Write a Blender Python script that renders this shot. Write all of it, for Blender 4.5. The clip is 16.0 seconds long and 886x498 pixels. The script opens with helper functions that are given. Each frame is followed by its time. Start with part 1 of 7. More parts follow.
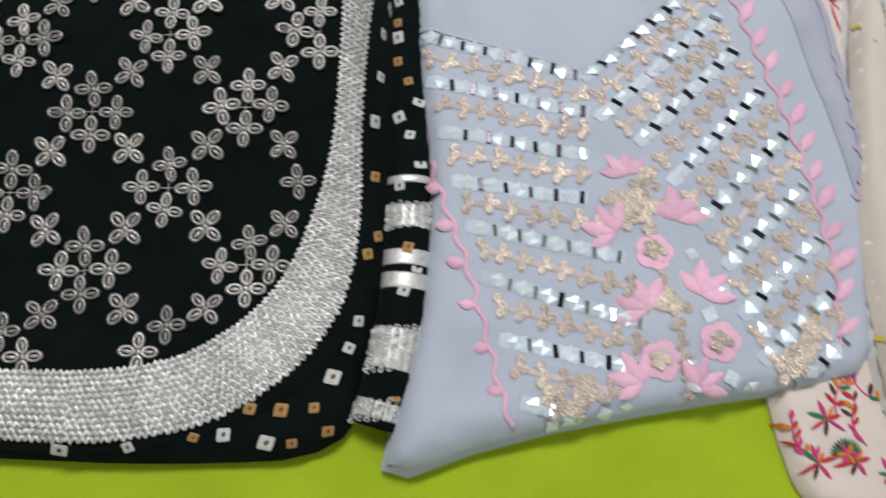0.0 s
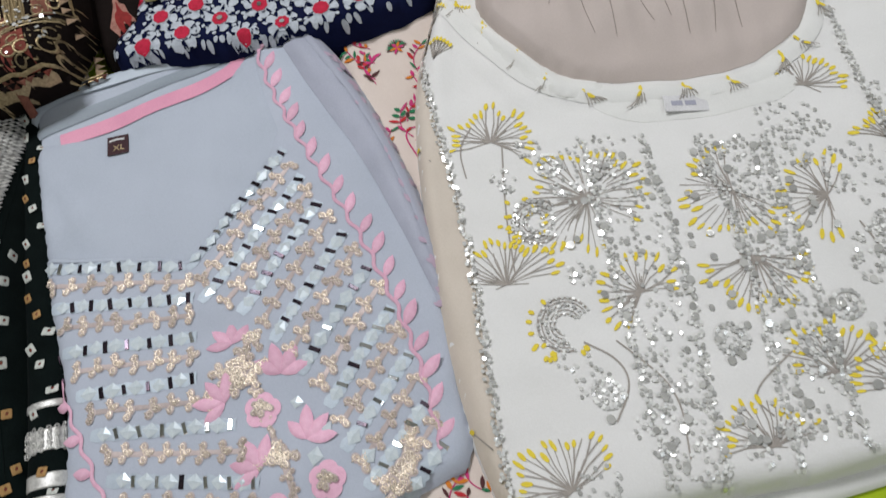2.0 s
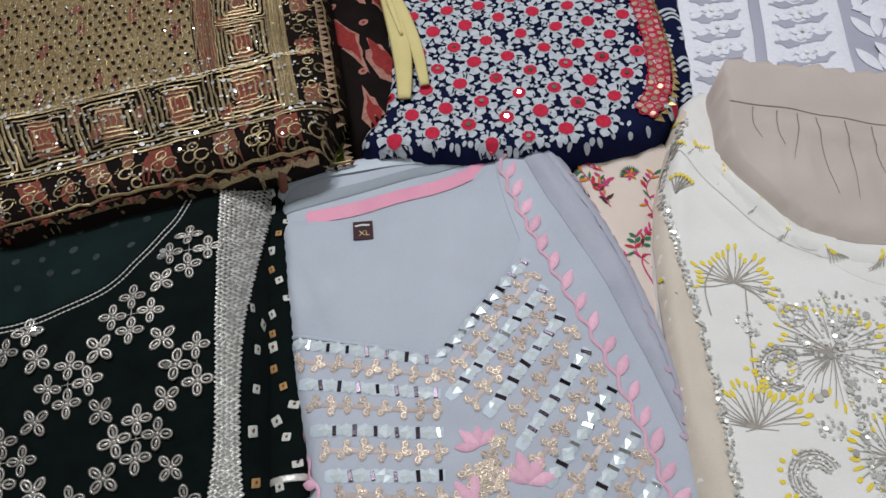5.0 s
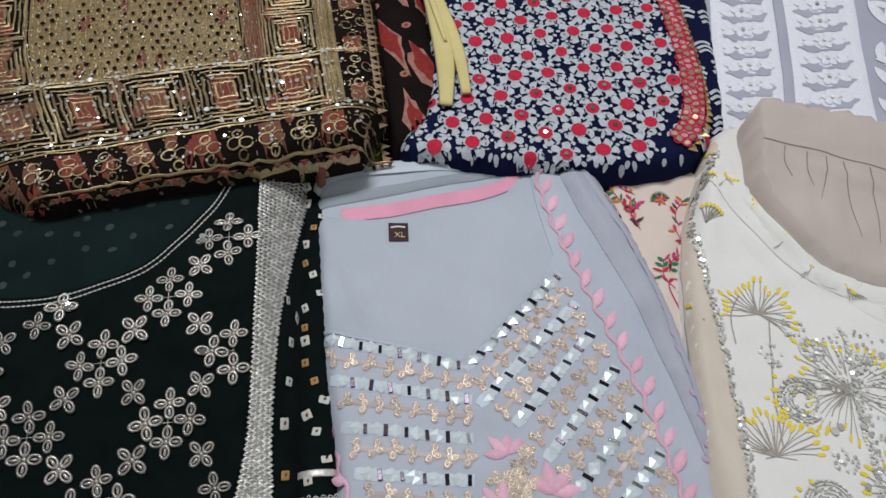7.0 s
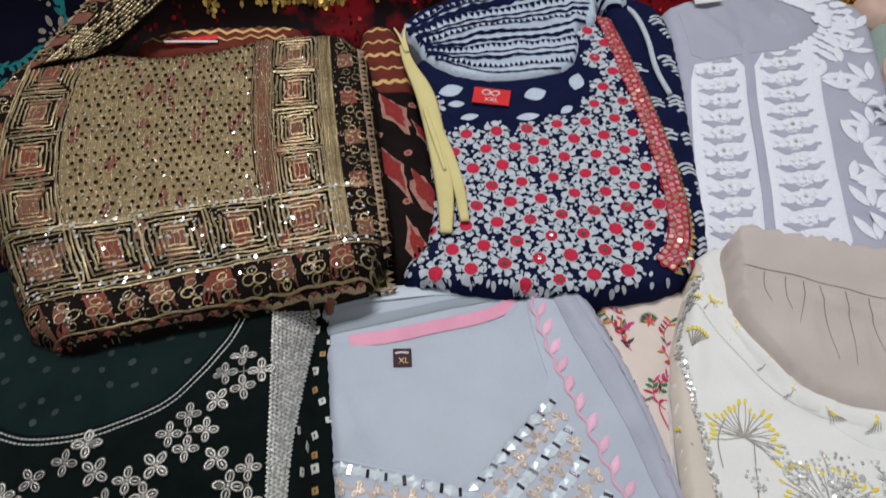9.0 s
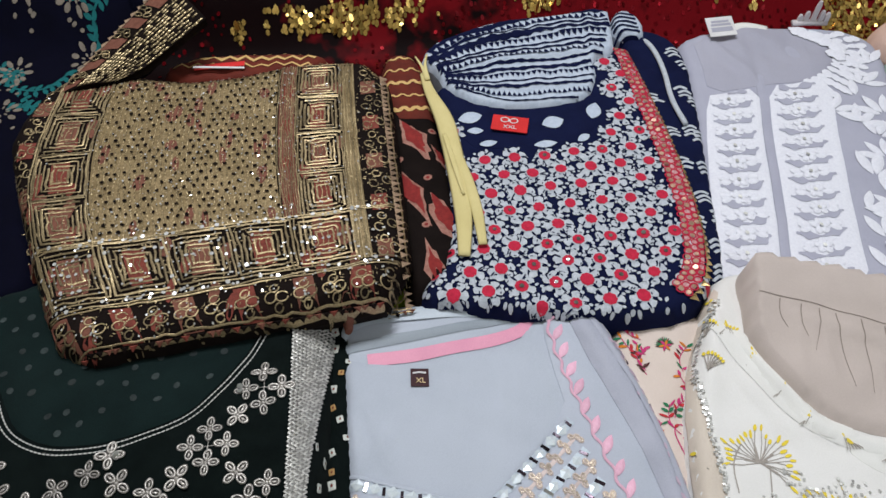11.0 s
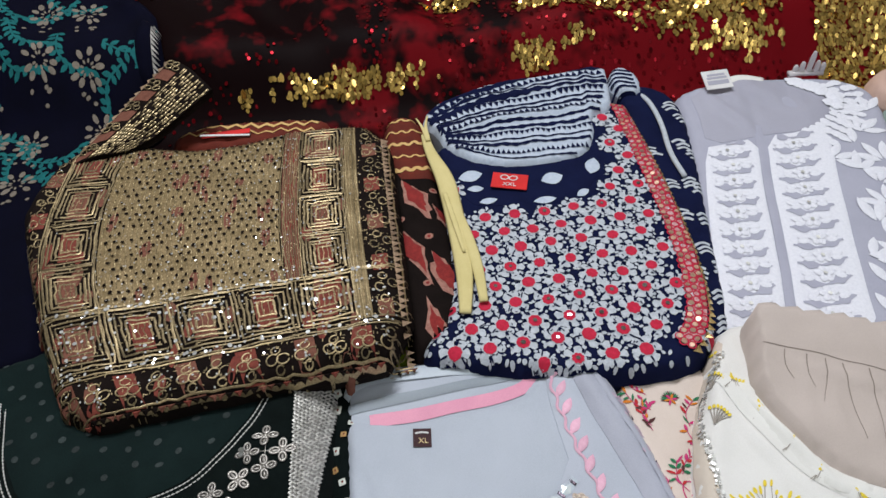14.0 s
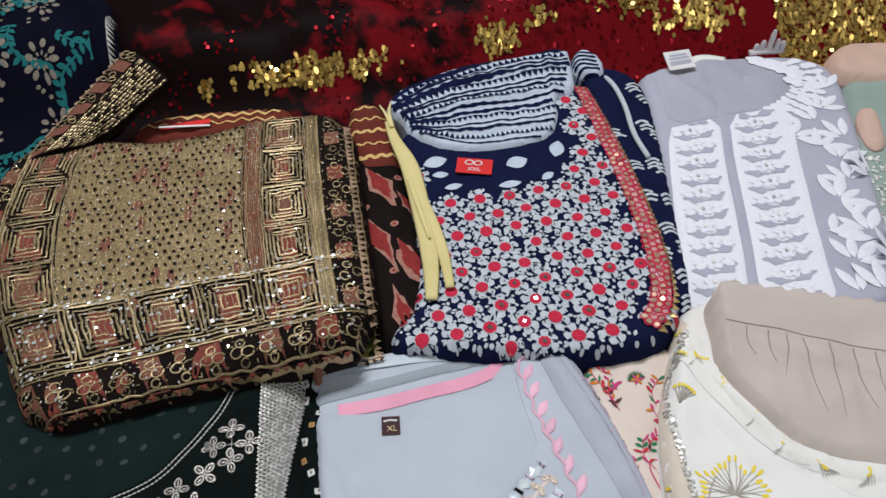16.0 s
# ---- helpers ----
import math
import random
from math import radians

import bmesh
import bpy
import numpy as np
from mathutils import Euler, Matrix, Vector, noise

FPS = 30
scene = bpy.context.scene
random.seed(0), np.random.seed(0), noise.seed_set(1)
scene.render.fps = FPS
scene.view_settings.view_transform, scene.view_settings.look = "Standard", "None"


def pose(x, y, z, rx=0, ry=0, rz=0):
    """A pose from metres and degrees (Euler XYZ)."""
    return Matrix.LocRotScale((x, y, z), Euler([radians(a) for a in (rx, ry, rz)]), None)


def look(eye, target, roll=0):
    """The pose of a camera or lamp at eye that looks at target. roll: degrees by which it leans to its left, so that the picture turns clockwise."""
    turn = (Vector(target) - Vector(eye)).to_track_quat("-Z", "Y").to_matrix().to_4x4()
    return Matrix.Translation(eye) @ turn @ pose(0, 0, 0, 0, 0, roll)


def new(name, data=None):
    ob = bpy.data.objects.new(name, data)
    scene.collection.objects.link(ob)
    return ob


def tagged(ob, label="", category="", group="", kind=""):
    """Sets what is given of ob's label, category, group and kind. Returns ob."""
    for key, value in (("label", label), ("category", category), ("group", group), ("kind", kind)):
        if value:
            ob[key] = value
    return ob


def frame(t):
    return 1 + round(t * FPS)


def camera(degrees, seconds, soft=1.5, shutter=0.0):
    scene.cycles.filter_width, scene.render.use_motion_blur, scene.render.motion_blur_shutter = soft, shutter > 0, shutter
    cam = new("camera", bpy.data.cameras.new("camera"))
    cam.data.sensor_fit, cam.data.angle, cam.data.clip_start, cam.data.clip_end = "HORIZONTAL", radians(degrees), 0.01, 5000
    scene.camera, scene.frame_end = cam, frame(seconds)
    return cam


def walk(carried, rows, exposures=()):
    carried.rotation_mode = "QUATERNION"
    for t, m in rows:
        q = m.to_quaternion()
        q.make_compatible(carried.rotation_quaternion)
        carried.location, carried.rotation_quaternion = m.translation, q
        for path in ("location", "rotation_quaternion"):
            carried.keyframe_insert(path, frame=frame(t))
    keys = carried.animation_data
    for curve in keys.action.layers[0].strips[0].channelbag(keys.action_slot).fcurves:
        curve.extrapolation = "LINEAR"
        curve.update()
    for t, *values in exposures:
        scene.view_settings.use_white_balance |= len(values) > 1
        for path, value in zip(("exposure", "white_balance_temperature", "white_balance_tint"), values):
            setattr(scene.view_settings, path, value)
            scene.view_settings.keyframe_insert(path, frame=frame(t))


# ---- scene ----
cam = camera(62.5, 16.0, 1.5, 0.4)
PATH = [
    (0, (-0.032, -0.444, 0.554), (-0.012, 0.097, -1.216), 0.5),
    (0.5, (0.056, -0.482, 0.589), (0.056, 0.122, -1.161), -5.8),
    (0.6, (0.071, -0.484, 0.604), (0.071, 0.149, -1.137), -6.6),
    (1, (0.201, -0.518, 0.580), (0.107, 0.279, -1.087), -18.0),
    (1.5, (0.286, -0.503, 0.583), (0.305, 0.267, -1.101), -15.7),
    (2, (0.291, -0.476, 0.597), (0.349, 0.325, -1.070), -14.3),
    (2.5, (0.278, -0.439, 0.606), (0.339, 0.392, -1.048), -14.3),
    (3, (0.239, -0.401, 0.662), (0.273, 0.515, -0.947), -14.7),
    (3.5, (0.196, -0.404, 0.678), (0.221, 0.591, -0.884), -12.7),
    (4, (0.162, -0.403, 0.661), (0.197, 0.564, -0.917), -10.4),
    (4.2, (0.150, -0.403, 0.663), (0.172, 0.558, -0.919), -10.6),
    (6.3, (0.036, -0.389, 0.663), (0.191, 0.527, -0.938), 2.0),
    (6.5, (0.036, -0.383, 0.678), (0.181, 0.527, -0.927), 2.1),
    (7, (0.022, -0.392, 0.676), (0.178, 0.545, -0.915), 3.2),
    (7.5, (0.012, -0.391, 0.682), (0.156, 0.556, -0.902), 2.8),
    (8, (0.022, -0.392, 0.694), (0.154, 0.574, -0.879), 1.9),
    (8.5, (0.018, -0.385, 0.696), (0.158, 0.575, -0.881), 1.7),
    (9, (0.029, -0.350, 0.763), (0.185, 0.695, -0.756), 1.7),
    (9.2, (0.020, -0.353, 0.764), (0.184, 0.724, -0.733), 2.0),
    (11.3, (0.020, -0.372, 0.769), (0.132, 0.756, -0.695), 0.7),
    (11.5, (0.021, -0.378, 0.762), (0.114, 0.769, -0.689), 0.1),
    (12, (0.033, -0.375, 0.753), (0.124, 0.780, -0.691), -0.1),
    (12.5, (0.036, -0.377, 0.766), (0.136, 0.796, -0.662), -0.3),
    (13, (0.050, -0.375, 0.790), (0.146, 0.843, -0.602), -1.4),
    (13.5, (0.050, -0.378, 0.786), (0.147, 0.856, -0.591), -2.2),
    (14, (0.044, -0.369, 0.777), (0.136, 0.854, -0.610), -2.2),
    (14.5, (0.037, -0.363, 0.771), (0.136, 0.836, -0.635), -1.7),
    (15, (0.036, -0.353, 0.770), (0.139, 0.829, -0.652), -1.8),
    (15.5, (0.043, -0.349, 0.773), (0.164, 0.832, -0.647), -1.7),
    (16, (0.059, -0.368, 0.775), (0.205, 0.821, -0.637), -1.7),
]
walk(cam, [(t, look(eye, target, roll)) for t, eye, target, roll in PATH],
     exposures=[(0, -0.08), (1.5, -0.25), (4, -0.28), (8, -0.31), (9.2, -0.2), (11.3, -0.08), (16, -0.06)])

# ---- light ----
def area_lamp(name, place, target, size_x, size_y, watts, colour):
    lamp = bpy.data.lights.new(name, "AREA")
    lamp.shape, lamp.size, lamp.size_y = "RECTANGLE", size_x, size_y
    lamp.energy, lamp.color = watts, colour
    ob = new(name, lamp)
    ob.matrix_world = look(place, target)
    return ob


area_lamp("ceiling_lamp", (-0.15, 0.87, 2.45), (0.1, 0.1, 0), 1.2, 0.35, 60, (0.94, 0.955, 1.0))
# added cool fill from the south-east; the room has no window there
area_lamp("window_daylight", (1.3, -1.52, 1.5), (0.2, 0.2, 0.0), 1.1, 1.1, 15, (0.84, 0.91, 1.0))
dim = bpy.data.worlds.new("dim_room")
scene.world = dim
dim.use_nodes = True
dim.node_tree.nodes["Background"].inputs[0].default_value = (0.05, 0.055, 0.06, 1)


# ---- materials ----
def material(name, c1, c2=None, rough=0.85, metal=0.0, scale=60.0, fine=900.0, bump=0.25, dist=0.0006,
             sheen=0.0, vary=0.0, island=0.0, spec=0.3, alpha=1.0):
    """A cloth, thread or foil: two colours mixed by noise at two scales, fine relief, and a change of value per piece."""
    m = bpy.data.materials.new(name)
    m.use_nodes = True
    n, links = m.node_tree.nodes, m.node_tree.links
    b = n["Principled BSDF"]
    c2 = c2 or tuple(0.78 * v for v in c1)
    co = n.new("ShaderNodeTexCoord")
    broad = n.new("ShaderNodeTexNoise")
    broad.inputs["Scale"].default_value, broad.inputs["Detail"].default_value = scale, 4
    small = n.new("ShaderNodeTexNoise")
    small.inputs["Scale"].default_value, small.inputs["Detail"].default_value = fine, 2
    links.new(co.outputs["Object"], broad.inputs["Vector"])
    links.new(co.outputs["Object"], small.inputs["Vector"])
    both = n.new("ShaderNodeMath")
    both.operation = "MULTIPLY_ADD"
    both.inputs[1].default_value = 0.5
    links.new(small.outputs["Fac"], both.inputs[0])
    half = n.new("ShaderNodeMath")
    half.operation = "MULTIPLY"
    half.inputs[1].default_value = 0.5
    links.new(broad.outputs["Fac"], half.inputs[0])
    links.new(half.outputs[0], both.inputs[2])
    ramp = n.new("ShaderNodeValToRGB")
    ramp.color_ramp.elements[0].position, ramp.color_ramp.elements[1].position = 0.36, 0.62
    ramp.color_ramp.elements[0].color, ramp.color_ramp.elements[1].color = (*c2, 1), (*c1, 1)
    links.new(both.outputs[0], ramp.inputs[0])
    out = ramp.outputs[0]
    if vary or island:
        hsv = n.new("ShaderNodeHueSaturation")
        rng = n.new("ShaderNodeMapRange")
        amount = vary or island
        rng.inputs["To Min"].default_value, rng.inputs["To Max"].default_value = 1 - amount, 1 + amount
        if vary:
            links.new(n.new("ShaderNodeObjectInfo").outputs["Random"], rng.inputs["Value"])
        else:
            links.new(n.new("ShaderNodeNewGeometry").outputs["Random Per Island"], rng.inputs["Value"])
        links.new(rng.outputs[0], hsv.inputs["Value"])
        links.new(out, hsv.inputs["Color"])
        out = hsv.outputs[0]
    links.new(out, b.inputs["Base Color"])
    bp = n.new("ShaderNodeBump")
    bp.inputs["Strength"].default_value, bp.inputs["Distance"].default_value = bump, dist
    links.new(both.outputs[0], bp.inputs["Height"])
    links.new(bp.outputs[0], b.inputs["Normal"])
    b.inputs["Roughness"].default_value, b.inputs["Metallic"].default_value = rough, metal
    b.inputs["Specular IOR Level"].default_value = spec
    b.inputs["Sheen Weight"].default_value = sheen
    b.inputs["Alpha"].default_value = alpha
    return m


M = {}
M["lime"] = material("lime_cotton", (0.37, 0.49, 0.012), (0.30, 0.415, 0.008), scale=14, sheen=0.1)
M["plaster"] = material("plaster", (0.62, 0.61, 0.58), scale=3, fine=80)
M["tile"] = material("floor_paint", (0.30, 0.28, 0.26), scale=4, fine=60, rough=0.5)
M["black"] = material("black_green_cotton", (0.0044, 0.0080, 0.0075), (0.0019, 0.0040, 0.0037), scale=45, sheen=0.02, spec=0.05)
M["darkgreen"] = material("dark_green_cotton", (0.0068, 0.0160, 0.0155), (0.0040, 0.0098, 0.0095), scale=25, sheen=0.03, spec=0.06)
M["silver_ground"] = material("silver_zari_ground", (0.44, 0.43, 0.40), (0.22, 0.215, 0.20), rough=0.5, metal=0.35, scale=300, fine=1500, bump=0.6)
M["silver"] = material("silver_zari", (0.74, 0.73, 0.69), (0.46, 0.45, 0.42), rough=0.40, metal=0.42, scale=300, fine=1500, bump=0.6, island=0.35)
M["silver_thread"] = material("silver_cord", (0.56, 0.53, 0.495), (0.30, 0.28, 0.255), rough=0.34, metal=0.55, scale=400, fine=1800, bump=0.6, vary=0.25)
M["cord"] = material("white_cord", (0.55, 0.55, 0.52), rough=0.6, scale=300, fine=2000, bump=0.5)
M["dot_white"] = material("tie_dye_white", (0.62, 0.63, 0.58), (0.42, 0.45, 0.40), scale=200, island=0.2)
M["dot_tan"] = material("tie_dye_tan", (0.42, 0.25, 0.10), (0.30, 0.17, 0.06), scale=200, island=0.2)
M["dot_faint"] = material("tie_dye_faint", (0.036, 0.048, 0.047), (0.014, 0.022, 0.022), scale=200, island=0.4)
M["grey"] = material("grey_cotton_silk", (0.475, 0.51, 0.585), (0.42, 0.455, 0.525), rough=0.7, scale=16, sheen=0.12)
M["grey_in"] = material("grey_lining", (0.475, 0.515, 0.585), (0.415, 0.455, 0.52), rough=0.75, scale=12, sheen=0.08)
# darker copy of the grey cloth, for painted shade inside the neck
M["grey_shade"] = material("neck_shade_grey", (0.32, 0.36, 0.40), (0.27, 0.31, 0.35), rough=0.75, scale=14)
# paler copy of the grey cloth, with light put into the colour
M["grey_pale"] = material("grey_painted_lit", (0.56, 0.62, 0.68), (0.49, 0.55, 0.61), rough=0.6, scale=16, sheen=0.1)
M["grey_sheer"] = material("grey_organza", (0.41, 0.425, 0.5), (0.35, 0.365, 0.435), rough=0.55, scale=10, sheen=0.2)
M["paleblue"] = material("pale_blue_satin", (0.53, 0.60, 0.665), (0.46, 0.525, 0.59), rough=0.5, scale=200, island=0.15)
M["pink"] = material("pink_silk_thread", (0.83, 0.50, 0.62), (0.75, 0.41, 0.54), rough=0.6, scale=250, fine=1500, bump=0.7, vary=0.12)
M["pink_veiled"] = material("veiled_pink", (0.52, 0.40, 0.49), (0.46, 0.36, 0.45), rough=0.7, scale=120)
M["pink_flat"] = material("pink_satin_band", (0.80, 0.36, 0.48), (0.70, 0.30, 0.42), rough=0.65, scale=30)
M["peach"] = material("peach_thread", (0.63, 0.53, 0.50), (0.54, 0.45, 0.43), rough=0.7, scale=300, island=0.2)
M["goldbead"] = material("gold_bead", (0.86, 0.76, 0.63), (0.62, 0.52, 0.41), rough=0.30, metal=0.5, scale=500, vary=0.3)
M["mirror"] = material("foil_mirror", (0.86, 0.89, 0.90), (0.80, 0.84, 0.86), rough=0.08, metal=1.0, scale=80, bump=0.1, vary=0.1)
# mirror piece with a dark reflection painted as its base colour
M["mirror_dark"] = material("mirror_dark_reflection", (0.055, 0.035, 0.045), (0.02, 0.02, 0.03), rough=0.16, metal=0.6, scale=60, vary=0.5)
M["foil_pale"] = material("pale_foil", (0.82, 0.89, 0.92), (0.70, 0.79, 0.84), rough=0.25, metal=0.35, scale=120, island=0.3)
M["maroon"] = material("maroon_label", (0.05, 0.018, 0.022), rough=0.7)
M["cream"] = material("cream_cotton", (0.80, 0.79, 0.765), (0.735, 0.725, 0.695), scale=12, sheen=0.1)
M["cream_side"] = material("cream_blush_cotton", (0.66, 0.585, 0.5), (0.6, 0.525, 0.44), scale=14, sheen=0.1)
M["tan"] = material("tan_lining", (0.55, 0.475, 0.435), (0.50, 0.43, 0.39), scale=14, sheen=0.1)
# darker tan: the shade along pleats, put into colour
M["pleat"] = material("painted_pleat_shade", (0.32, 0.27, 0.235), scale=100)
M["white_band"] = material("white_cotton", (0.78, 0.775, 0.74), (0.72, 0.715, 0.68), scale=15)
M["stem"] = material("grey_brown_print", (0.40, 0.36, 0.32), (0.31, 0.28, 0.25), scale=200)
M["yellow"] = material("yellow_print", (0.82, 0.66, 0.07), (0.74, 0.56, 0.05), scale=200)
M["sequin_silver"] = material("silver_sequin", (0.9, 0.9, 0.87), (0.78, 0.78, 0.74), rough=0.22, metal=0.6, scale=200, island=0.25)
M["sequin_grey"] = material("smoky_sequin", (0.76, 0.76, 0.73), (0.54, 0.54, 0.51), rough=0.30, metal=0.1, scale=200, island=0.35)
M["floral"] = material("cream_floral_cotton", (0.72, 0.62, 0.55), (0.66, 0.56, 0.49), scale=15, sheen=0.1)
M["t_red"] = material("red_thread", (0.55, 0.035, 0.045), scale=300, bump=0.6)
M["t_magenta"] = material("magenta_thread", (0.62, 0.05, 0.20), scale=300, bump=0.6)
M["t_green"] = material("green_thread", (0.03, 0.20, 0.09), scale=300, bump=0.6)
M["t_orange"] = material("orange_thread", (0.70, 0.22, 0.03), scale=300, bump=0.6)
M["t_dark"] = material("dark_brown_thread", (0.10, 0.035, 0.035), scale=300, bump=0.6)
M["brownblack"] = material("black_brown_cotton", (0.012, 0.008, 0.007), (0.006, 0.004, 0.0035), scale=40, spec=0.06)
M["goldthread"] = material("antique_gold_thread", (0.44, 0.345, 0.195), (0.19, 0.14, 0.072), rough=0.32, metal=0.6, scale=350, fine=1600, bump=0.8, island=0.5)
M["goldfield"] = material("antique_gold_weave", (0.30, 0.222, 0.110), (0.14, 0.098, 0.044), rough=0.5, metal=0.4, scale=160, fine=900, bump=0.8)
M["point_gold"] = material("pale_gold_point", (0.46, 0.33, 0.22), (0.28, 0.18, 0.12), rough=0.5, metal=0.3, scale=200, island=0.3)
M["brick"] = material("brick_red_patch", (0.22, 0.05, 0.033), (0.13, 0.028, 0.02), scale=120)
M["rosebrown"] = material("rose_brown_patch", (0.21, 0.082, 0.054), (0.125, 0.044, 0.028), scale=120)
M["rust"] = material("rust_print", (0.145, 0.020, 0.009), (0.08, 0.011, 0.006), scale=40)
M["sand"] = material("sand_print", (0.66, 0.44, 0.18), (0.55, 0.34, 0.12), scale=150)
M["ikat_red"] = material("ikat_red", (0.28, 0.026, 0.022), (0.17, 0.014, 0.014), scale=160)
M["ikat_pink"] = material("ikat_rose", (0.40, 0.21, 0.16), (0.24, 0.09, 0.07), scale=160)
M["lemon"] = material("pale_yellow_cotton", (0.66, 0.57, 0.27), (0.58, 0.49, 0.21), scale=25)
M["navy"] = material("navy_cotton", (0.006, 0.0095, 0.042), (0.004, 0.006, 0.028), scale=40, spec=0.08)
M["print_white"] = material("print_white", (0.55, 0.585, 0.63), (0.38, 0.415, 0.46), scale=160)
M["print_red"] = material("print_red", (0.56, 0.020, 0.060), (0.38, 0.012, 0.035), scale=170)
M["coral"] = material("coral_border", (0.60, 0.42, 0.42), (0.42, 0.10, 0.11), scale=190)
M["goldfoil"] = material("gold_foil", (0.82, 0.62, 0.30), (0.6, 0.42, 0.16), rough=0.25, metal=0.9, scale=200, vary=0.3)
M["copper"] = material("copper_sequin", (0.85, 0.62, 0.46), (0.62, 0.36, 0.24), rough=0.3, metal=0.7, scale=200, island=0.35)
M["label_red"] = material("red_satin_label", (0.68, 0.03, 0.03), scale=30)
M["label_white"] = material("white_label", (0.75, 0.74, 0.74), scale=30)
M["bluewhite"] = material("blue_white_print", (0.52, 0.58, 0.67), (0.38, 0.45, 0.55), scale=100)
M["lilac"] = material("lilac_grey_net", (0.42, 0.425, 0.51), (0.36, 0.365, 0.45), rough=0.75, scale=18)
M["lilac_in"] = material("lilac_grey_lining", (0.40, 0.40, 0.475), (0.35, 0.35, 0.42), rough=0.8, scale=10)
M["whitework"] = material("white_embroidery", (0.8, 0.81, 0.87), (0.7, 0.71, 0.78), scale=250, fine=1500, bump=0.8)
M["indigo"] = material("indigo_cotton", (0.0014, 0.0017, 0.010), (0.0007, 0.0008, 0.005), scale=20, spec=0.08)
M["teal"] = material("teal_print", (0.004, 0.135, 0.14), (0.003, 0.08, 0.085), scale=90)
M["ecru"] = material("ecru_print", (0.24, 0.205, 0.165), (0.13, 0.11, 0.09), scale=120)
M["sage"] = material("sage_cotton", (0.30, 0.38, 0.34), (0.25, 0.32, 0.285), scale=15)
M["peach_cloth"] = material("peach_cotton", (0.60, 0.42, 0.35), (0.54, 0.37, 0.30), scale=15)
# the near-black second colour paints the unlit parts of the red cloth
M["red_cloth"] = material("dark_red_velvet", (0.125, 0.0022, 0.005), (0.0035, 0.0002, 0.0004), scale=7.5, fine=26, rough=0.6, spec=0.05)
M["red_sequin"] = material("red_sequin", (0.20, 0.003, 0.008), (0.06, 0.0009, 0.002), rough=0.3, metal=0.8, scale=9, fine=60, island=0.3)
M["gold_sequin"] = material("gold_sequin", (0.76, 0.52, 0.16), (0.42, 0.26, 0.06), rough=0.22, metal=0.9, scale=120, island=0.5)
# dim left side painted in: the colour falls to near black towards -x
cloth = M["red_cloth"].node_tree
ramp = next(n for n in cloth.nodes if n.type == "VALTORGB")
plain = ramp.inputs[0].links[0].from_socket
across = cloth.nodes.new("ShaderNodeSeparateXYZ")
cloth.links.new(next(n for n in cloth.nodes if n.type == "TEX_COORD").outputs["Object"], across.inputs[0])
shade_by_x = cloth.nodes.new("ShaderNodeMath")
shade_by_x.operation = "MULTIPLY_ADD"
shade_by_x.inputs[1].default_value = 0.30
cloth.links.new(across.outputs["X"], shade_by_x.inputs[0])
cloth.links.new(plain, shade_by_x.inputs[2])
cloth.links.new(shade_by_x.outputs[0], ramp.inputs[0])
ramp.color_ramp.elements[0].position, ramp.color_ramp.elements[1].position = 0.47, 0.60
M["clear"] = material("frosted_plastic", (0.62, 0.58, 0.60), rough=0.25, spec=0.6, scale=40)


# ---- building helpers ----
def thing(name, place, label, category, group="", kind=""):
    ob = new(name)
    ob.empty_display_size = 0.03
    ob.matrix_world = Matrix.Translation(place)
    return tagged(ob, label, category, group, kind)


def adopt(ob, parent):
    """Hang ob under parent, with its numbers still in the room's metres."""
    ob.parent = parent
    ob.matrix_parent_inverse = parent.matrix_basis.inverted()
    return ob


def mesh_of(name, verts, faces, mat, smooth=True):
    me = bpy.data.meshes.new(name)
    me.from_pydata([tuple(v) for v in verts], [], faces)
    me.materials.append(M[mat])
    if smooth:
        me.polygons.foreach_set("use_smooth", [True] * len(me.polygons))
    me.update()
    return me


def part(name, me, parent, label="", kind=""):
    ob = new(name, me)
    adopt(ob, parent)
    return tagged(ob, label, kind=kind)


def place_piece(name, me, parent, m, label=""):
    ob = new(name, me)
    adopt(ob, parent)
    ob.matrix_basis = m
    return tagged(ob, label)


def chaikin(pts, times=2, closed=True):
    pts = [np.array(p, float) for p in pts]
    for _ in range(times):
        out = []
        n = len(pts)
        for i in range(n if closed else n - 1):
            a, b = pts[i], pts[(i + 1) % n]
            out += [0.75 * a + 0.25 * b, 0.25 * a + 0.75 * b]
        if not closed:
            out = [pts[0]] + out + [pts[-1]]
        pts = out
    return np.array(pts)


def smooth_path(pts, step=0.004, times=3):
    """An open curve through about these points, in even steps."""
    p = chaikin(pts, times, False)
    d = np.r_[0, np.cumsum(np.linalg.norm(np.diff(p, axis=0), axis=1))]
    k = max(2, int(d[-1] / step) + 1)
    s = np.linspace(0, d[-1], k)
    return np.stack([np.interp(s, d, p[:, i]) for i in range(p.shape[1])], 1)


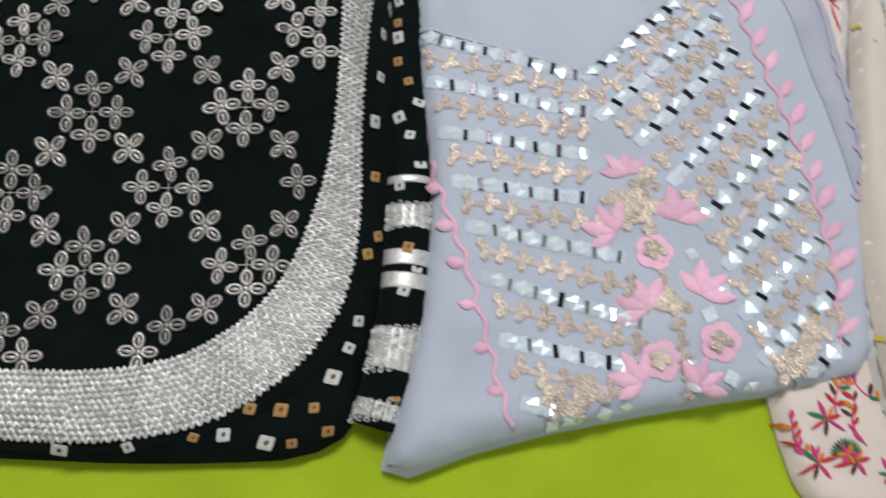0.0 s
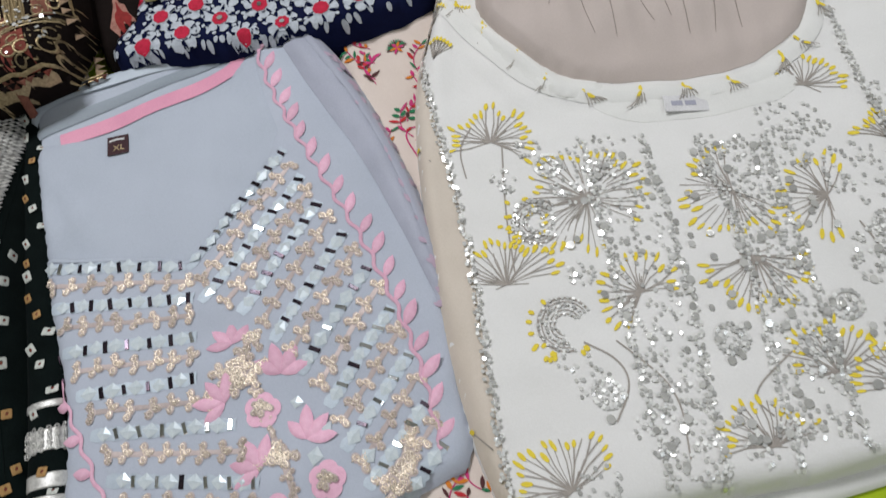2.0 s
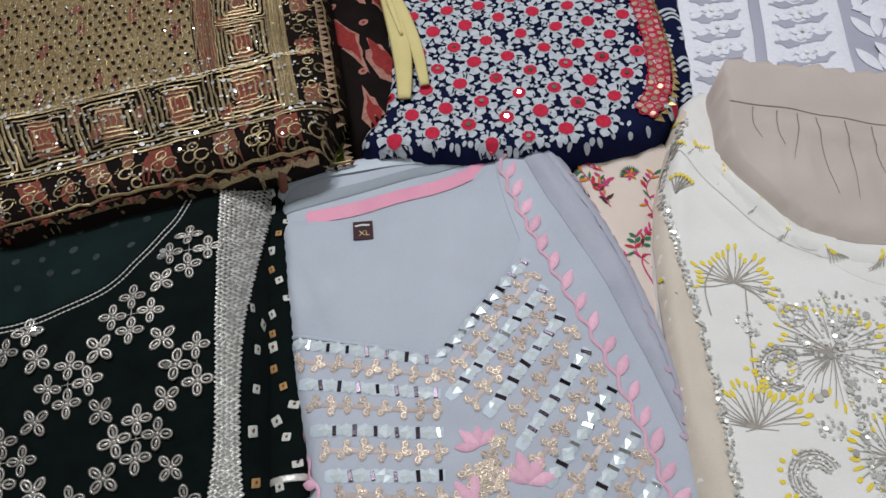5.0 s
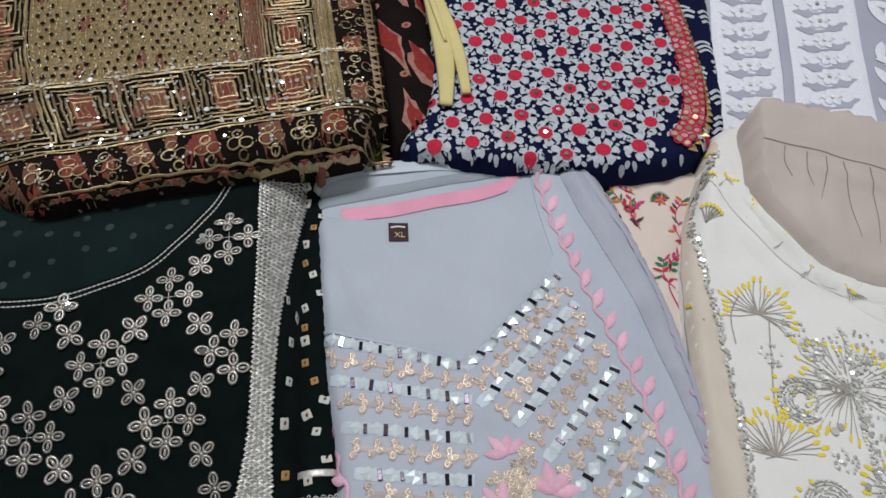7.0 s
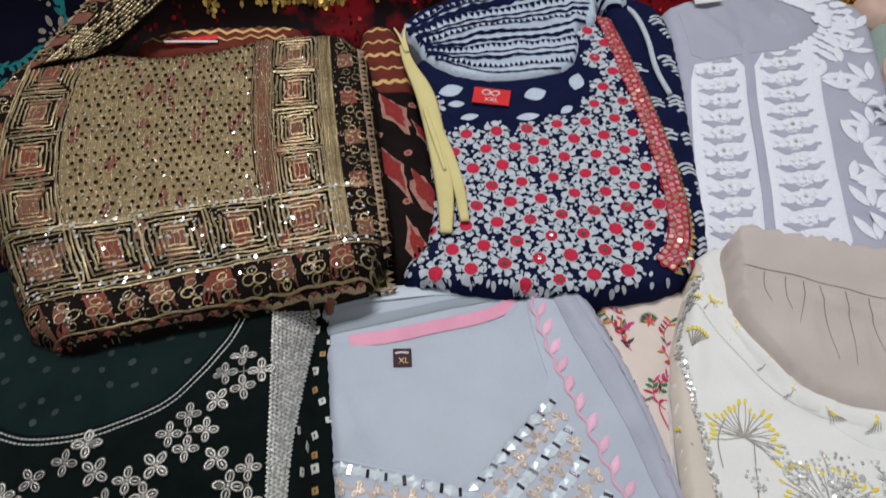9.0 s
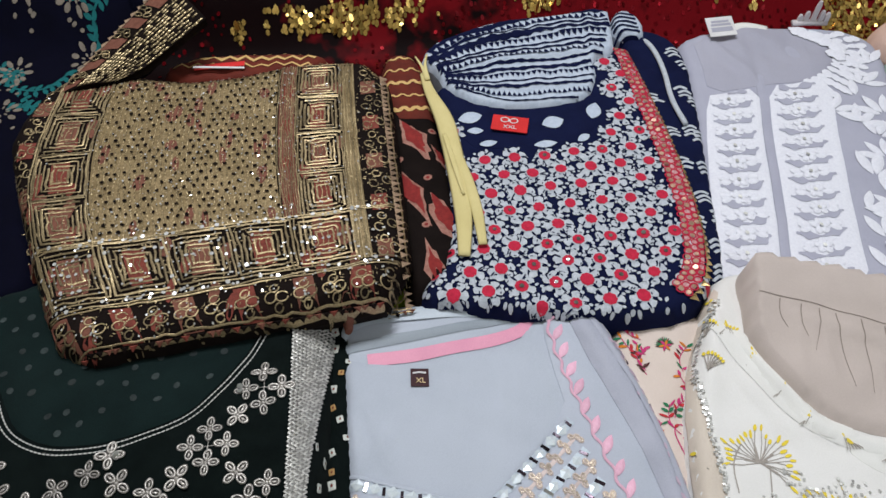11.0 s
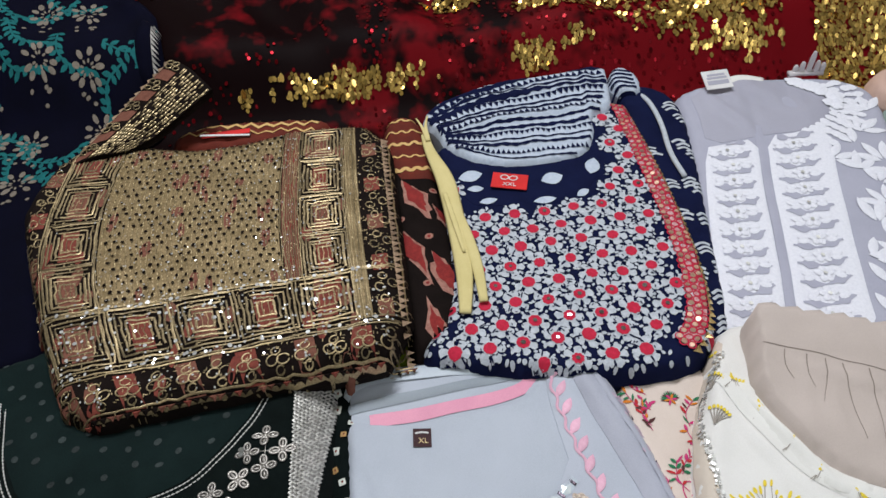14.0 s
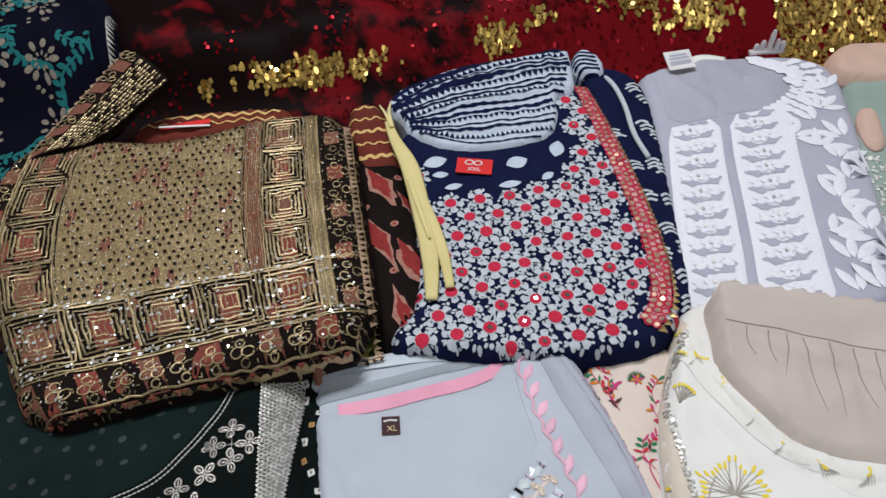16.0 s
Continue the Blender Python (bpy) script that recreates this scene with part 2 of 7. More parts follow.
def edge_distance(poly, xy):
    """How far points lie inside a polygon (outside: minus)."""
    xy = np.atleast_2d(np.asarray(xy, float))
    out = np.empty(len(xy))
    a, b = poly, np.roll(poly, -1, 0)
    e = b - a
    ee = (e ** 2).sum(1) + 1e-12
    for s in range(0, len(xy), 8000):
        p = xy[s:s + 8000, None, :]
        w = p - a[None]
        t = np.clip((w * e[None]).sum(2) / ee, 0, 1)
        d = np.sqrt(((w - t[..., None] * e[None]) ** 2).sum(2)).min(1)
        cross = ((a[None, :, 1] > p[..., 1]) != (b[None, :, 1] > p[..., 1])) & (
            p[..., 0] < e[None, :, 0] * (p[..., 1] - a[None, :, 1]) / (e[None, :, 1] + 1e-15) + a[None, :, 0])
        inside = cross.sum(1) % 2 == 1
        out[s:s + 8000] = np.where(inside, d, -d)
    return out


class Layer:
    """A folded layer of cloth that lies on something: an outline in plan, a thickness, rounded edges and soft creases."""

    def __init__(self, outline, thick, base=0.0, r=0.014, lip=0.3, crease=0.0015, wave=0.05, seed=1, times=2, slope=(0, 0, 0, 0), folds=()):
        self.poly = chaikin(outline, times)
        self.thick, self.base, self.r, self.lip, self.crease, self.slope = thick, base, r, lip, crease, slope
        self.folds = folds
        rnd = random.Random(seed)
        self.waves = [(rnd.uniform(0, 6.28), rnd.uniform(0.5, 1.6) * wave, rnd.uniform(0, 6.28), rnd.uniform(0.4, 1)) for _ in range(7)]

    def under(self, x, y):
        return np.full(len(x), float(self.base)) if isinstance(self.base, (int, float)) else self.base.h(x, y)

    def h(self, x, y, lipped=True):
        x, y = np.atleast_1d(np.asarray(x, float)), np.atleast_1d(np.asarray(y, float))
        d = edge_distance(self.poly, np.stack([x, y], 1))
        u = np.clip(d / self.r, 0, 1)
        z = self.under(x, y) + self.thick * (self.lip + (1 - self.lip) * np.sqrt(1 - (1 - u) ** 2))
        w = np.zeros(len(x))
        for ang, length, ph, k in self.waves:
            s = (x * math.cos(ang) + y * math.sin(ang)) / length * 6.283 + ph
            w += k * np.sin(s + 0.8 * np.sin(0.37 * s + ph))
        for (ax, ay), (bx, by), height, width in self.folds:
            ex, ey = bx - ax, by - ay
            t = np.clip(((x - ax) * ex + (y - ay) * ey) / (ex * ex + ey * ey), 0, 1)
            off = (x - ax - t * ex) * -ey + (y - ay - t * ey) * ex
            far = np.hypot(x - ax - t * ex, y - ay - t * ey)
            soft = np.exp(-(far / np.where(off > 0, width, width * 0.45)) ** 2)
            z = z + height * soft * np.sin(math.pi * np.clip(0.12 + 0.76 * t, 0, 1)) * np.clip(d / 0.006, 0, 1)
        x0, y0, gx, gy = self.slope
        z += self.crease * w / 2.2 * np.clip(d / 0.02, 0, 1) + gx * (x - x0) + gy * (y - y0)
        return np.where(d < -0.001, self.under(x, y), z)

    def mesh(self, name, mat, res=0.007, floor=None):
        from_poly = []
        for a, b in zip(self.poly, np.roll(self.poly, -1, 0)):
            k = max(1, int(np.linalg.norm(b - a) / res))
            from_poly += [a + (b - a) * i / k for i in range(k)]
        rim = np.array(from_poly)
        lo, hi = self.poly.min(0), self.poly.max(0)
        gx, gy = np.meshgrid(np.arange(lo[0], hi[0], res), np.arange(lo[1], hi[1], res))
        g = np.stack([gx.ravel(), gy.ravel()], 1)
        g[:, 0] += (np.floor((g[:, 1] - lo[1]) / res + 0.5) % 2) * res / 2
        g = g[edge_distance(self.poly, g) > res * 0.45]
        pts = np.concatenate([rim, g])
        from mathutils.geometry import delaunay_2d_cdt
        n = len(rim)
        vs, _, fs, *_ = delaunay_2d_cdt([Vector(p) for p in pts], [], [list(range(n))], 1, 1e-7)
        xy = np.array([tuple(v) for v in vs])
        z = self.h(xy[:, 0], xy[:, 1])
        on_rim = np.abs(edge_distance(self.poly, xy)) < 1e-5
        z[on_rim] = self.under(xy[on_rim, 0], xy[on_rim, 1]) + self.thick * self.lip
        verts = [(*p, q) for p, q in zip(xy, z)]
        faces = [tuple(f) for f in fs]
        first = len(verts)
        drop = self.under(rim[:, 0], rim[:, 1]) - 0.003 if floor is None else np.full(n, floor)
        mid = self.poly.mean(0)
        top = self.under(rim[:, 0], rim[:, 1]) + self.thick * self.lip
        for p, q in zip(rim, top):
            verts.append((*p, q))
        for p, q in zip(rim, drop):
            verts.append((*(p + (mid - p) * 0.004), q))
        for i in range(n):
            j = (i + 1) % n
            faces.append((first + i, first + j, first + n + j, first + n + i)[::-1])
        return mesh_of(name, verts, faces, mat)


class Stitch:
    """Flat or padded shapes that lie on a layer, gathered into one mesh."""

    def __init__(self, layer, lift=0.0006):
        self.layer, self.lift = layer, lift
        self.xy, self.up, self.faces = [], [], []

    def fan(self, pts, bulge=0.0, lift=None):
        lift = self.lift if lift is None else lift
        first, n = len(self.xy), len(pts)
        mid = np.mean(np.asarray(pts), 0)
        self.xy += [tuple(p) for p in pts] + [tuple(mid)]
        self.up += [lift] * n + [lift + bulge]
        self.faces += [(first + i, first + (i + 1) % n, first + n) for i in range(n)]

    def strip(self, path, width, bulge=0.0, lift=None, taper=False):
        lift = self.lift if lift is None else lift
        p = np.asarray(path, float)
        t = np.gradient(p, axis=0)
        t /= np.linalg.norm(t, axis=1)[:, None] + 1e-9
        nrm = np.stack([-t[:, 1], t[:, 0]], 1)
        w = np.broadcast_to(np.asarray(width, float), (len(p),)).copy() / 2
        if taper:
            w *= np.linspace(1, 0.25, len(p))
        first = len(self.xy)
        for q, m, k in zip(p, nrm, w):
            self.xy += [tuple(q + m * k), tuple(q), tuple(q - m * k)]
            self.up += [lift, lift + bulge, lift]
        for i in range(len(p) - 1):
            a = first + 3 * i
            self.faces += [(a + 1, a, a + 3, a + 4), (a + 2, a + 1, a + 4, a + 5)]

    def disc(self, c, r, tilt=0.0, turn=0.0, n=6, lift=None):
        lift = self.lift if lift is None else lift
        first = len(self.xy)
        for i in range(n):
            a = 6.2832 * i / n + turn
            self.xy.append((c[0] + r * math.cos(a), c[1] + r * math.sin(a)))
            self.up.append(lift + r * math.tan(tilt) * math.cos(a - turn * 3) + r * abs(math.tan(tilt)))
        self.faces.append(tuple(range(first, first + n)))

    def mesh(self, name, mat, smooth=True):
        xy = np.array(self.xy)
        z = self.layer.h(xy[:, 0], xy[:, 1]) + np.array(self.up)
        me = mesh_of(name, np.c_[xy, z], self.faces, mat, smooth)
        return me


def oval(c, rx, ry, ang=0.0, n=10):
    a = np.linspace(0, 2 * math.pi, n, endpoint=False)
    x, y = rx * np.cos(a), ry * np.sin(a)
    return np.stack([c[0] + x * math.cos(ang) - y * math.sin(ang), c[1] + x * math.sin(ang) + y * math.cos(ang)], 1)


def leaf(c, length, width, ang, n=12):
    """A pointed leaf from its foot at c."""
    s = np.linspace(0, 1, n // 2 + 1)
    w = width / 2 * np.sin(math.pi * s) ** 0.8
    x = np.r_[s, s[-2:0:-1]] * length
    y = np.r_[w, -w[-2:0:-1]]
    return np.stack([c[0] + x * math.cos(ang) - y * math.sin(ang), c[1] + x * math.sin(ang) + y * math.cos(ang)], 1)


def scallop(c, r, lobes, depth=0.25, ang=0.0, n=40, squash=1.0):
    a = np.linspace(0, 2 * math.pi, n, endpoint=False)
    q = r * (1 - depth + depth * np.abs(np.cos(lobes * (a - ang) / 2)) ** 0.7 * 1.0)
    return np.stack([c[0] + q * np.cos(a), c[1] + q * np.sin(a) * squash], 1)


def on(layer, x, y, ang=0.0, lift=0.0006, lean=0.0, size=1.0):
    """A pose on a layer's surface, flat on its slope."""
    e = 0.004
    z = layer.h([x, x + e, x - e, x, x], [y, y, y, y + e, y - e])
    nx, ny = -(z[1] - z[2]) / (2 * e), -(z[3] - z[4]) / (2 * e)
    nrm = Vector((max(-1.2, min(1.2, nx)), max(-1.2, min(1.2, ny)), 1)).normalized()
    q = Vector((0, 0, 1)).rotation_difference(nrm).to_matrix().to_4x4()
    return Matrix.Translation((x, y, z[0] + lift)) @ q @ pose(0, 0, 0, lean, 0, math.degrees(ang)) @ Matrix.Scale(size, 4)


def inside(poly, p, margin=0.0):
    return edge_distance(np.asarray(poly, float), [p])[0] > margin


def tube(path, radius, flat=0.6, n=10, mat="lemon", name="tube"):
    p = np.asarray(path, float)
    t = np.gradient(p, axis=0)
    verts, faces = [], []
    r = np.broadcast_to(np.asarray(radius, float), (len(p),))
    for q, d, k in zip(p, t, r):
        side = np.array([-d[1], d[0], 0.0])
        side /= np.linalg.norm(side) + 1e-9
        for i in range(n):
            a = 6.2832 * i / n
            verts.append(q + side * k * math.cos(a) + np.array([0, 0, flat * k * math.sin(a)]))
    for i in range(len(p) - 1):
        for j in range(n):
            faces.append((i * n + j, i * n + (j + 1) % n, (i + 1) * n + (j + 1) % n, (i + 1) * n + j))
    faces += [tuple(range(n))[::-1], tuple(range((len(p) - 1) * n, len(p) * n))]
    return mesh_of(name, verts, faces, mat)


# ---- the room ----
def slab_box(name, lo, hi, mat, label, category):
    x0, y0, z0 = lo
    x1, y1, z1 = hi
    v = [(x, y, z) for z in (z0, z1) for y in (y0, y1) for x in (x0, x1)]
    f = [(0, 2, 3, 1), (4, 5, 7, 6), (0, 1, 5, 4), (2, 6, 7, 3), (0, 4, 6, 2), (1, 3, 7, 5)]
    return tagged(new(name, mesh_of(name, v, f, mat, False)), label, category, kind="structure")


slab_box("floor", (-2.2, -1.6, -0.12), (2.4, 2.2, -0.012), "tile", "grey painted floor under the lime cloth", "floor")
slab_box("ceiling", (-2.2, -1.6, 2.6), (2.4, 2.2, 2.7), "plaster", "plain off-white plaster ceiling", "ceiling")
slab_box("wall_north", (-2.2, 2.2, -0.12), (2.4, 2.3, 2.7), "plaster", "plain off-white plaster wall", "wall")
slab_box("wall_south", (-2.2, -1.7, -0.12), (2.4, -1.6, 2.7), "plaster", "plain off-white plaster wall", "wall")
slab_box("wall_west", (-2.3, -1.7, -0.12), (-2.2, 2.3, 2.7), "plaster", "plain off-white plaster wall", "wall")
slab_box("wall_east", (2.4, -1.7, -0.12), (2.5, 2.3, 2.7), "plaster", "plain off-white plaster wall", "wall")

FOLDS_CLOTH = [((0.05, -0.46), (0.20, -0.52), 0.004, 0.02), ((-0.05, -0.50), (-0.30, -0.47), 0.003, 0.015), ((0.14, -0.42), (0.17, -0.60), 0.003, 0.02), ((-0.02, -0.47), (0.10, -0.44), 0.0025, 0.012), ((-0.4, -0.5), (-0.2, -0.55), 0.004, 0.02)]
spread = Layer([(-1.3, -0.95), (1.4, -0.95), (1.4, 1.0), (-1.3, 1.0)], 0.012, -0.012, r=0.02, crease=0.0016, wave=0.13, seed=4, times=1, folds=FOLDS_CLOTH)
tagged(new("green_cloth", spread.mesh("green_cloth", "lime", 0.02)), "plain lime green cotton cloth spread under the clothes", "cloth", kind="structure")


def smooth_step(v):
    v = np.clip(v, 0, 1)
    return v * v * (3 - 2 * v)


class Drape:
    """The sequin cloth, which rises behind the clothes in soft folds."""

    def h(self, x, y):
        x, y = np.asarray(x, float), np.asarray(y, float)
        s = 0.3 * x + y
        z = 0.004 + 0.10 * smooth_step((y - 0.60) / 0.14) + 0.30 * smooth_step((y - 0.74) / 0.75)
        return z + (0.010 * np.sin(x * 21 + 2 * np.sin(y * 9)) + 0.005 * np.sin(x * 47 + y * 30)) * smooth_step((y - 0.60) / 0.2)


drape = Drape()

# ---- black kurta ----
black = thing("black_kurta", (-0.30, -0.1, 0), "folded black-green kurta with silver flower embroidery and tie-dye dots", "kurta", "folded kurtas on the cloth")
BLACK_OUT = [(-0.62, 0.20), (-0.05, 0.20), (-0.05, 0.11), (-0.061, -0.1), (-0.067, -0.29), (-0.087, -0.36), (-0.096, -0.432), (-0.23, -0.434), (-0.354, -0.425), (-0.58, -0.41)]
black_body = Layer(BLACK_OUT, 0.026, r=0.02, crease=0.0012, wave=0.09, seed=7)
part("body", black_body.mesh("body", "black"), black)

# ---- grey kurta ----
grey = thing("grey_kurta", (0.12, -0.15, 0), "folded pale grey kurta with mirror work, gold beads and pink embroidery", "kurta", "folded kurtas on the cloth")
GREY_OUT = [(-0.050, 0.125), (0.096, 0.120), (0.186, 0.110), (0.246, 0.100), (0.273, 0.060), (0.298, -0.045), (0.312, -0.160), (0.308, -0.250), (0.296, -0.315), (0.290, -0.385),
            (0.236, -0.395), (0.143, -0.405), (0.015, -0.425), (-0.079, -0.455), (-0.065, -0.400), (-0.049, -0.350), (-0.039, -0.285), (-0.035, -0.217), (-0.042, -0.150), (-0.046, -0.080), (-0.046, 0.000), (-0.050, 0.090)]
grey_body = Layer(GREY_OUT, 0.024, r=0.02, crease=0.0014, wave=0.09, seed=11, times=1,
                  folds=[((-0.05, 0.082), (0.20, 0.104), 0.006, 0.012), ((-0.04, 0.066), (0.12, 0.080), 0.003, 0.007), ((-0.06, -0.43), (0.02, -0.40), 0.004, 0.015)])
part("body", grey_body.mesh("body", "grey_in"), grey)

# ---- flower-embroidered kurta under the cream one ----
floral = thing("floral_kurta", (0.31, -0.2, 0), "cream kurta with many-coloured flower embroidery, folded under others", "kurta", "folded kurtas on the cloth")
FLORAL_OUT = [(0.27, 0.10), (0.41, 0.10), (0.42, -0.30), (0.37, -0.465), (0.30, -0.486), (0.232, -0.482), (0.216, -0.45), (0.208, -0.37), (0.26, -0.28), (0.28, -0.1)]
floral_body = Layer(FLORAL_OUT, 0.017, r=0.01, crease=0.0016, wave=0.05, seed=5, times=1)
part("body", floral_body.mesh("body", "floral"), floral)

# ---- cream kurta ----
cream = thing("cream_kurta", (0.55, -0.2, 0), "folded cream kurta with yellow dandelion print and silver sequins", "kurta", "folded kurtas on the cloth")
CREAM_OUT = [(0.405, 0.115), (0.46, 0.125), (0.70, 0.06), (0.84, 0.02), (0.86, -0.46), (0.56, -0.48), (0.41, -0.456), (0.30, -0.456), (0.281, -0.40), (0.282, -0.30), (0.303, -0.15), (0.33, -0.03), (0.375, 0.05)]
cream_body = Layer(CREAM_OUT, 0.040, r=0.017, crease=0.0018, wave=0.09, seed=21, lip=0.25,
                   folds=[((0.40, 0.09), (0.335, -0.10), 0.006, 0.014), ((0.325, -0.05), (0.30, -0.25), 0.004, 0.010), ((0.31, -0.25), (0.295, -0.42), 0.005, 0.012), ((0.415, 0.10), (0.42, -0.02), 0.006, 0.012), ((0.395, 0.035), (0.462, -0.100), 0.007, 0.010), ((0.375, 0.02), (0.43, -0.11), 0.004, 0.008), ((0.46, -0.10), (0.60, -0.15), 0.004, 0.009)])
part("body", cream_body.mesh("body", "cream"), cream)

# ---- brown kurta ----
brown = thing("gold_kurta", (-0.25, 0.32, 0), "folded black and antique gold kurta with sequins and brick-red patches", "kurta", "folded kurtas on the cloth")
BROWN_OUT = [(-0.470, 0.550), (-0.507, 0.432), (-0.490, 0.372), (-0.413, 0.176), (-0.359, 0.057), (-0.222, 0.078), (-0.102, 0.100), (0.046, 0.123), (0.042, 0.35), (0.036, 0.558), (-0.10, 0.568), (-0.19, 0.540), (-0.28, 0.535), (-0.365, 0.565)]
brown_body = Layer(BROWN_OUT, 0.055, r=0.03, crease=0.0012, wave=0.1, seed=31, lip=0.22, times=1)
part("body", brown_body.mesh("body", "brownblack"), brown)

# ---- ikat dupatta ----
ikat = thing("ikat_sleeve", (0.07, 0.33, 0), "black sleeve cloth with red ikat diamonds and rust zigzag cuff", "folded cloth")
IKAT_OUT = [(0.020, 0.575), (0.09, 0.57), (0.10, 0.42), (0.120, 0.2), (0.110, 0.150), (0.070, 0.118), (0.030, 0.108), (0.025, 0.42)]
ikat_body = Layer(IKAT_OUT, 0.047, r=0.02, crease=0.001, wave=0.06, seed=33, lip=0.4)
part("body", ikat_body.mesh("body", "brownblack"), ikat)

# ---- navy kurta ----
navy = thing("navy_kurta", (0.24, 0.3, 0), "folded navy kurta printed with white and red flowers", "kurta", "folded kurtas on the cloth")
NAVY_OUT = [(0.095, 0.53), (0.414, 0.592), (0.428, 0.40), (0.431, 0.25), (0.417, 0.13), (0.398, 0.078), (0.360, 0.060), (0.288, 0.057), (0.191, 0.070), (0.117, 0.088), (0.055, 0.099), (0.048, 0.126), (0.088, 0.160), (0.100, 0.30)]
navy_body = Layer(NAVY_OUT, 0.050, r=0.014, crease=0.001, wave=0.1, seed=41, lip=0.35, times=1)
part("body", navy_body.mesh("body", "navy"), navy)

# ---- white kurta ----
white = thing("white_kurta", (0.62, 0.33, 0), "folded lilac-grey kurta with dense white embroidery", "kurta", "folded kurtas on the cloth")
WHITE_OUT = [(0.400, 0.080), (0.433, 0.203), (0.471, 0.360), (0.500, 0.500), (0.505, 0.588), (0.562, 0.604), (0.625, 0.628), (0.672, 0.612), (0.755, 0.606), (0.815, 0.585), (0.845, 0.545), (0.812, 0.422), (0.761, 0.250), (0.690, 0.050)]
white_body = Layer(WHITE_OUT, 0.030, r=0.02, crease=0.001, wave=0.1, seed=51, folds=[((0.55, 0.60), (0.60, 0.47), 0.005, 0.012), ((0.62, 0.61), (0.70, 0.50), 0.003, 0.02)])
part("body", white_body.mesh("body", "lilac"), white)

# ---- teal garment ----
teal = thing("indigo_kurta", (-0.72, 0.6, 0), "folded indigo kurta with teal vines and ecru flowers", "kurta", "folded kurtas on the cloth")
TEAL_OUT = [(-0.950, 0.985), (-0.590, 0.985), (-0.350, 0.825), (-0.322, 0.715), (-0.322, 0.615), (-0.390, 0.565), (-0.440, 0.515), (-0.470, 0.390), (-0.410, 0.210), (-0.430, 0.140), (-0.960, 0.140)]
teal_body = Layer(TEAL_OUT, 0.028, drape, r=0.02, crease=0.002, wave=0.12, seed=61)
part("body", teal_body.mesh("body", "indigo", 0.012), teal)

# ---- sage garment ----
sage = thing("sage_kurta", (0.85, 0.25, 0), "sage green kurta with silver beads and a peach edge", "kurta", "folded kurtas on the cloth")
SAGE_OUT = [(0.756, 0.313), (0.690, 0.080), (0.740, 0.020), (1.050, -0.020), (1.129, 0.486), (0.898, 0.597), (0.836, 0.508)]
sage_body = Layer(SAGE_OUT, 0.026, r=0.02, crease=0.002, wave=0.1, seed=71)
part("body", sage_body.mesh("body", "sage", 0.01), sage)

# ---- shared small pieces ----
def ring_loop(verts, faces, c, rx, ry, ang, r, n=10, k=4, z=0.0):
    """A flattened oval loop of thread."""
    first = len(verts)
    for i in range(n):
        a = 6.2832 * i / n
        for j in range(k):
            b = 6.2832 * j / k
            q = 1 + r * math.cos(b) / min(rx, ry)
            x, y = rx * q * math.cos(a), ry * q * math.sin(a)
            verts.append((c[0] + x * math.cos(ang) - y * math.sin(ang), c[1] + x * math.sin(ang) + y * math.cos(ang), z + r * (math.sin(b) + 0.6)))
    for i in range(n):
        for j in range(k):
            faces.append((first + i * k + j, first + ((i + 1) % n) * k + j, first + ((i + 1) % n) * k + (j + 1) % k, first + i * k + (j + 1) % k))


def bump_oval(verts, faces, c, rx, ry, ang, height, n=8, z=0.0):
    first = len(verts)
    for p in oval(c, rx, ry, ang, n):
        verts.append((p[0], p[1], z))
    for p in oval(c, rx * 0.6, ry * 0.6, ang, n):
        verts.append((p[0], p[1], z + height))
    for i in range(n):
        j = (i + 1) % n
        faces.append((first + i, first + j, first + n + j, first + n + i))
    faces.append(tuple(range(first + n, first + 2 * n)))


def petal_flower_mesh(seed):
    """Four looped petals of silver cord, each padded with thread."""
    rr = random.Random(seed)
    v, f = [], []
    for k in range(4):
        a = k * math.pi / 2 + rr.uniform(-.10, .10)
        q = rr.uniform(0.0068, 0.0074)
        c = (q * math.cos(a), q * math.sin(a))
        ring_loop(v, f, c, 0.0046, rr.uniform(0.0030, 0.0035), a, 0.00100, 11)
        bump_oval(v, f, c, 0.0031, 0.0012, a, 0.0008, 8, 0.0001)
        bump_oval(v, f, (c[0] * 1.25, c[1] * 1.25), 0.0010, 0.0009, a, 0.0019, 6)
    bump_oval(v, f, (0, 0), 0.0020, 0.0020, 0, 0.0013)
    return mesh_of("silver_flower", v, f, "silver_thread")


def floret_mesh(seed):
    """Two or three wire loops and beads on peach pads, set across the row."""
    rnd = random.Random(seed)
    v, f = [], []
    spots = [(rnd.uniform(-.0012, .0012), -0.0050, 1.3), (rnd.uniform(-.0008, .0022), 0.0004, 1.9), (rnd.uniform(-.0012, .0012), 0.0052, 1.45)]
    if seed % 2:
        spots.append((0.0046, rnd.uniform(-.001, .002), 0.4))
    for x, y, a in spots:
        bump_oval(v, f, (x, y), 0.0044, 0.0035, a, 0.0006, 9)
    pads = len(f)
    for x, y, a in spots:
        a += rnd.uniform(-.5, .5)
        ring_loop(v, f, (x, y), 0.0027, 0.0018, a, 0.00048, 9, 4, 0.0004)
        bump_oval(v, f, (x + 0.0004, y), 0.0013, 0.0008, a, 0.0014, 6, 0.0003)
        for k in range(2):
            q = rnd.uniform(0, 6.28)
            bump_oval(v, f, (x + 0.0034 * math.cos(q), y + 0.0028 * math.sin(q)), 0.0010, 0.0007, q, 0.0013, 5)
    me = mesh_of("bead_floret", v, f, "goldbead")
    me.materials.append(M["peach"])
    me.polygons.foreach_set("material_index", [1] * pads + [0] * (len(f) - pads))
    return me


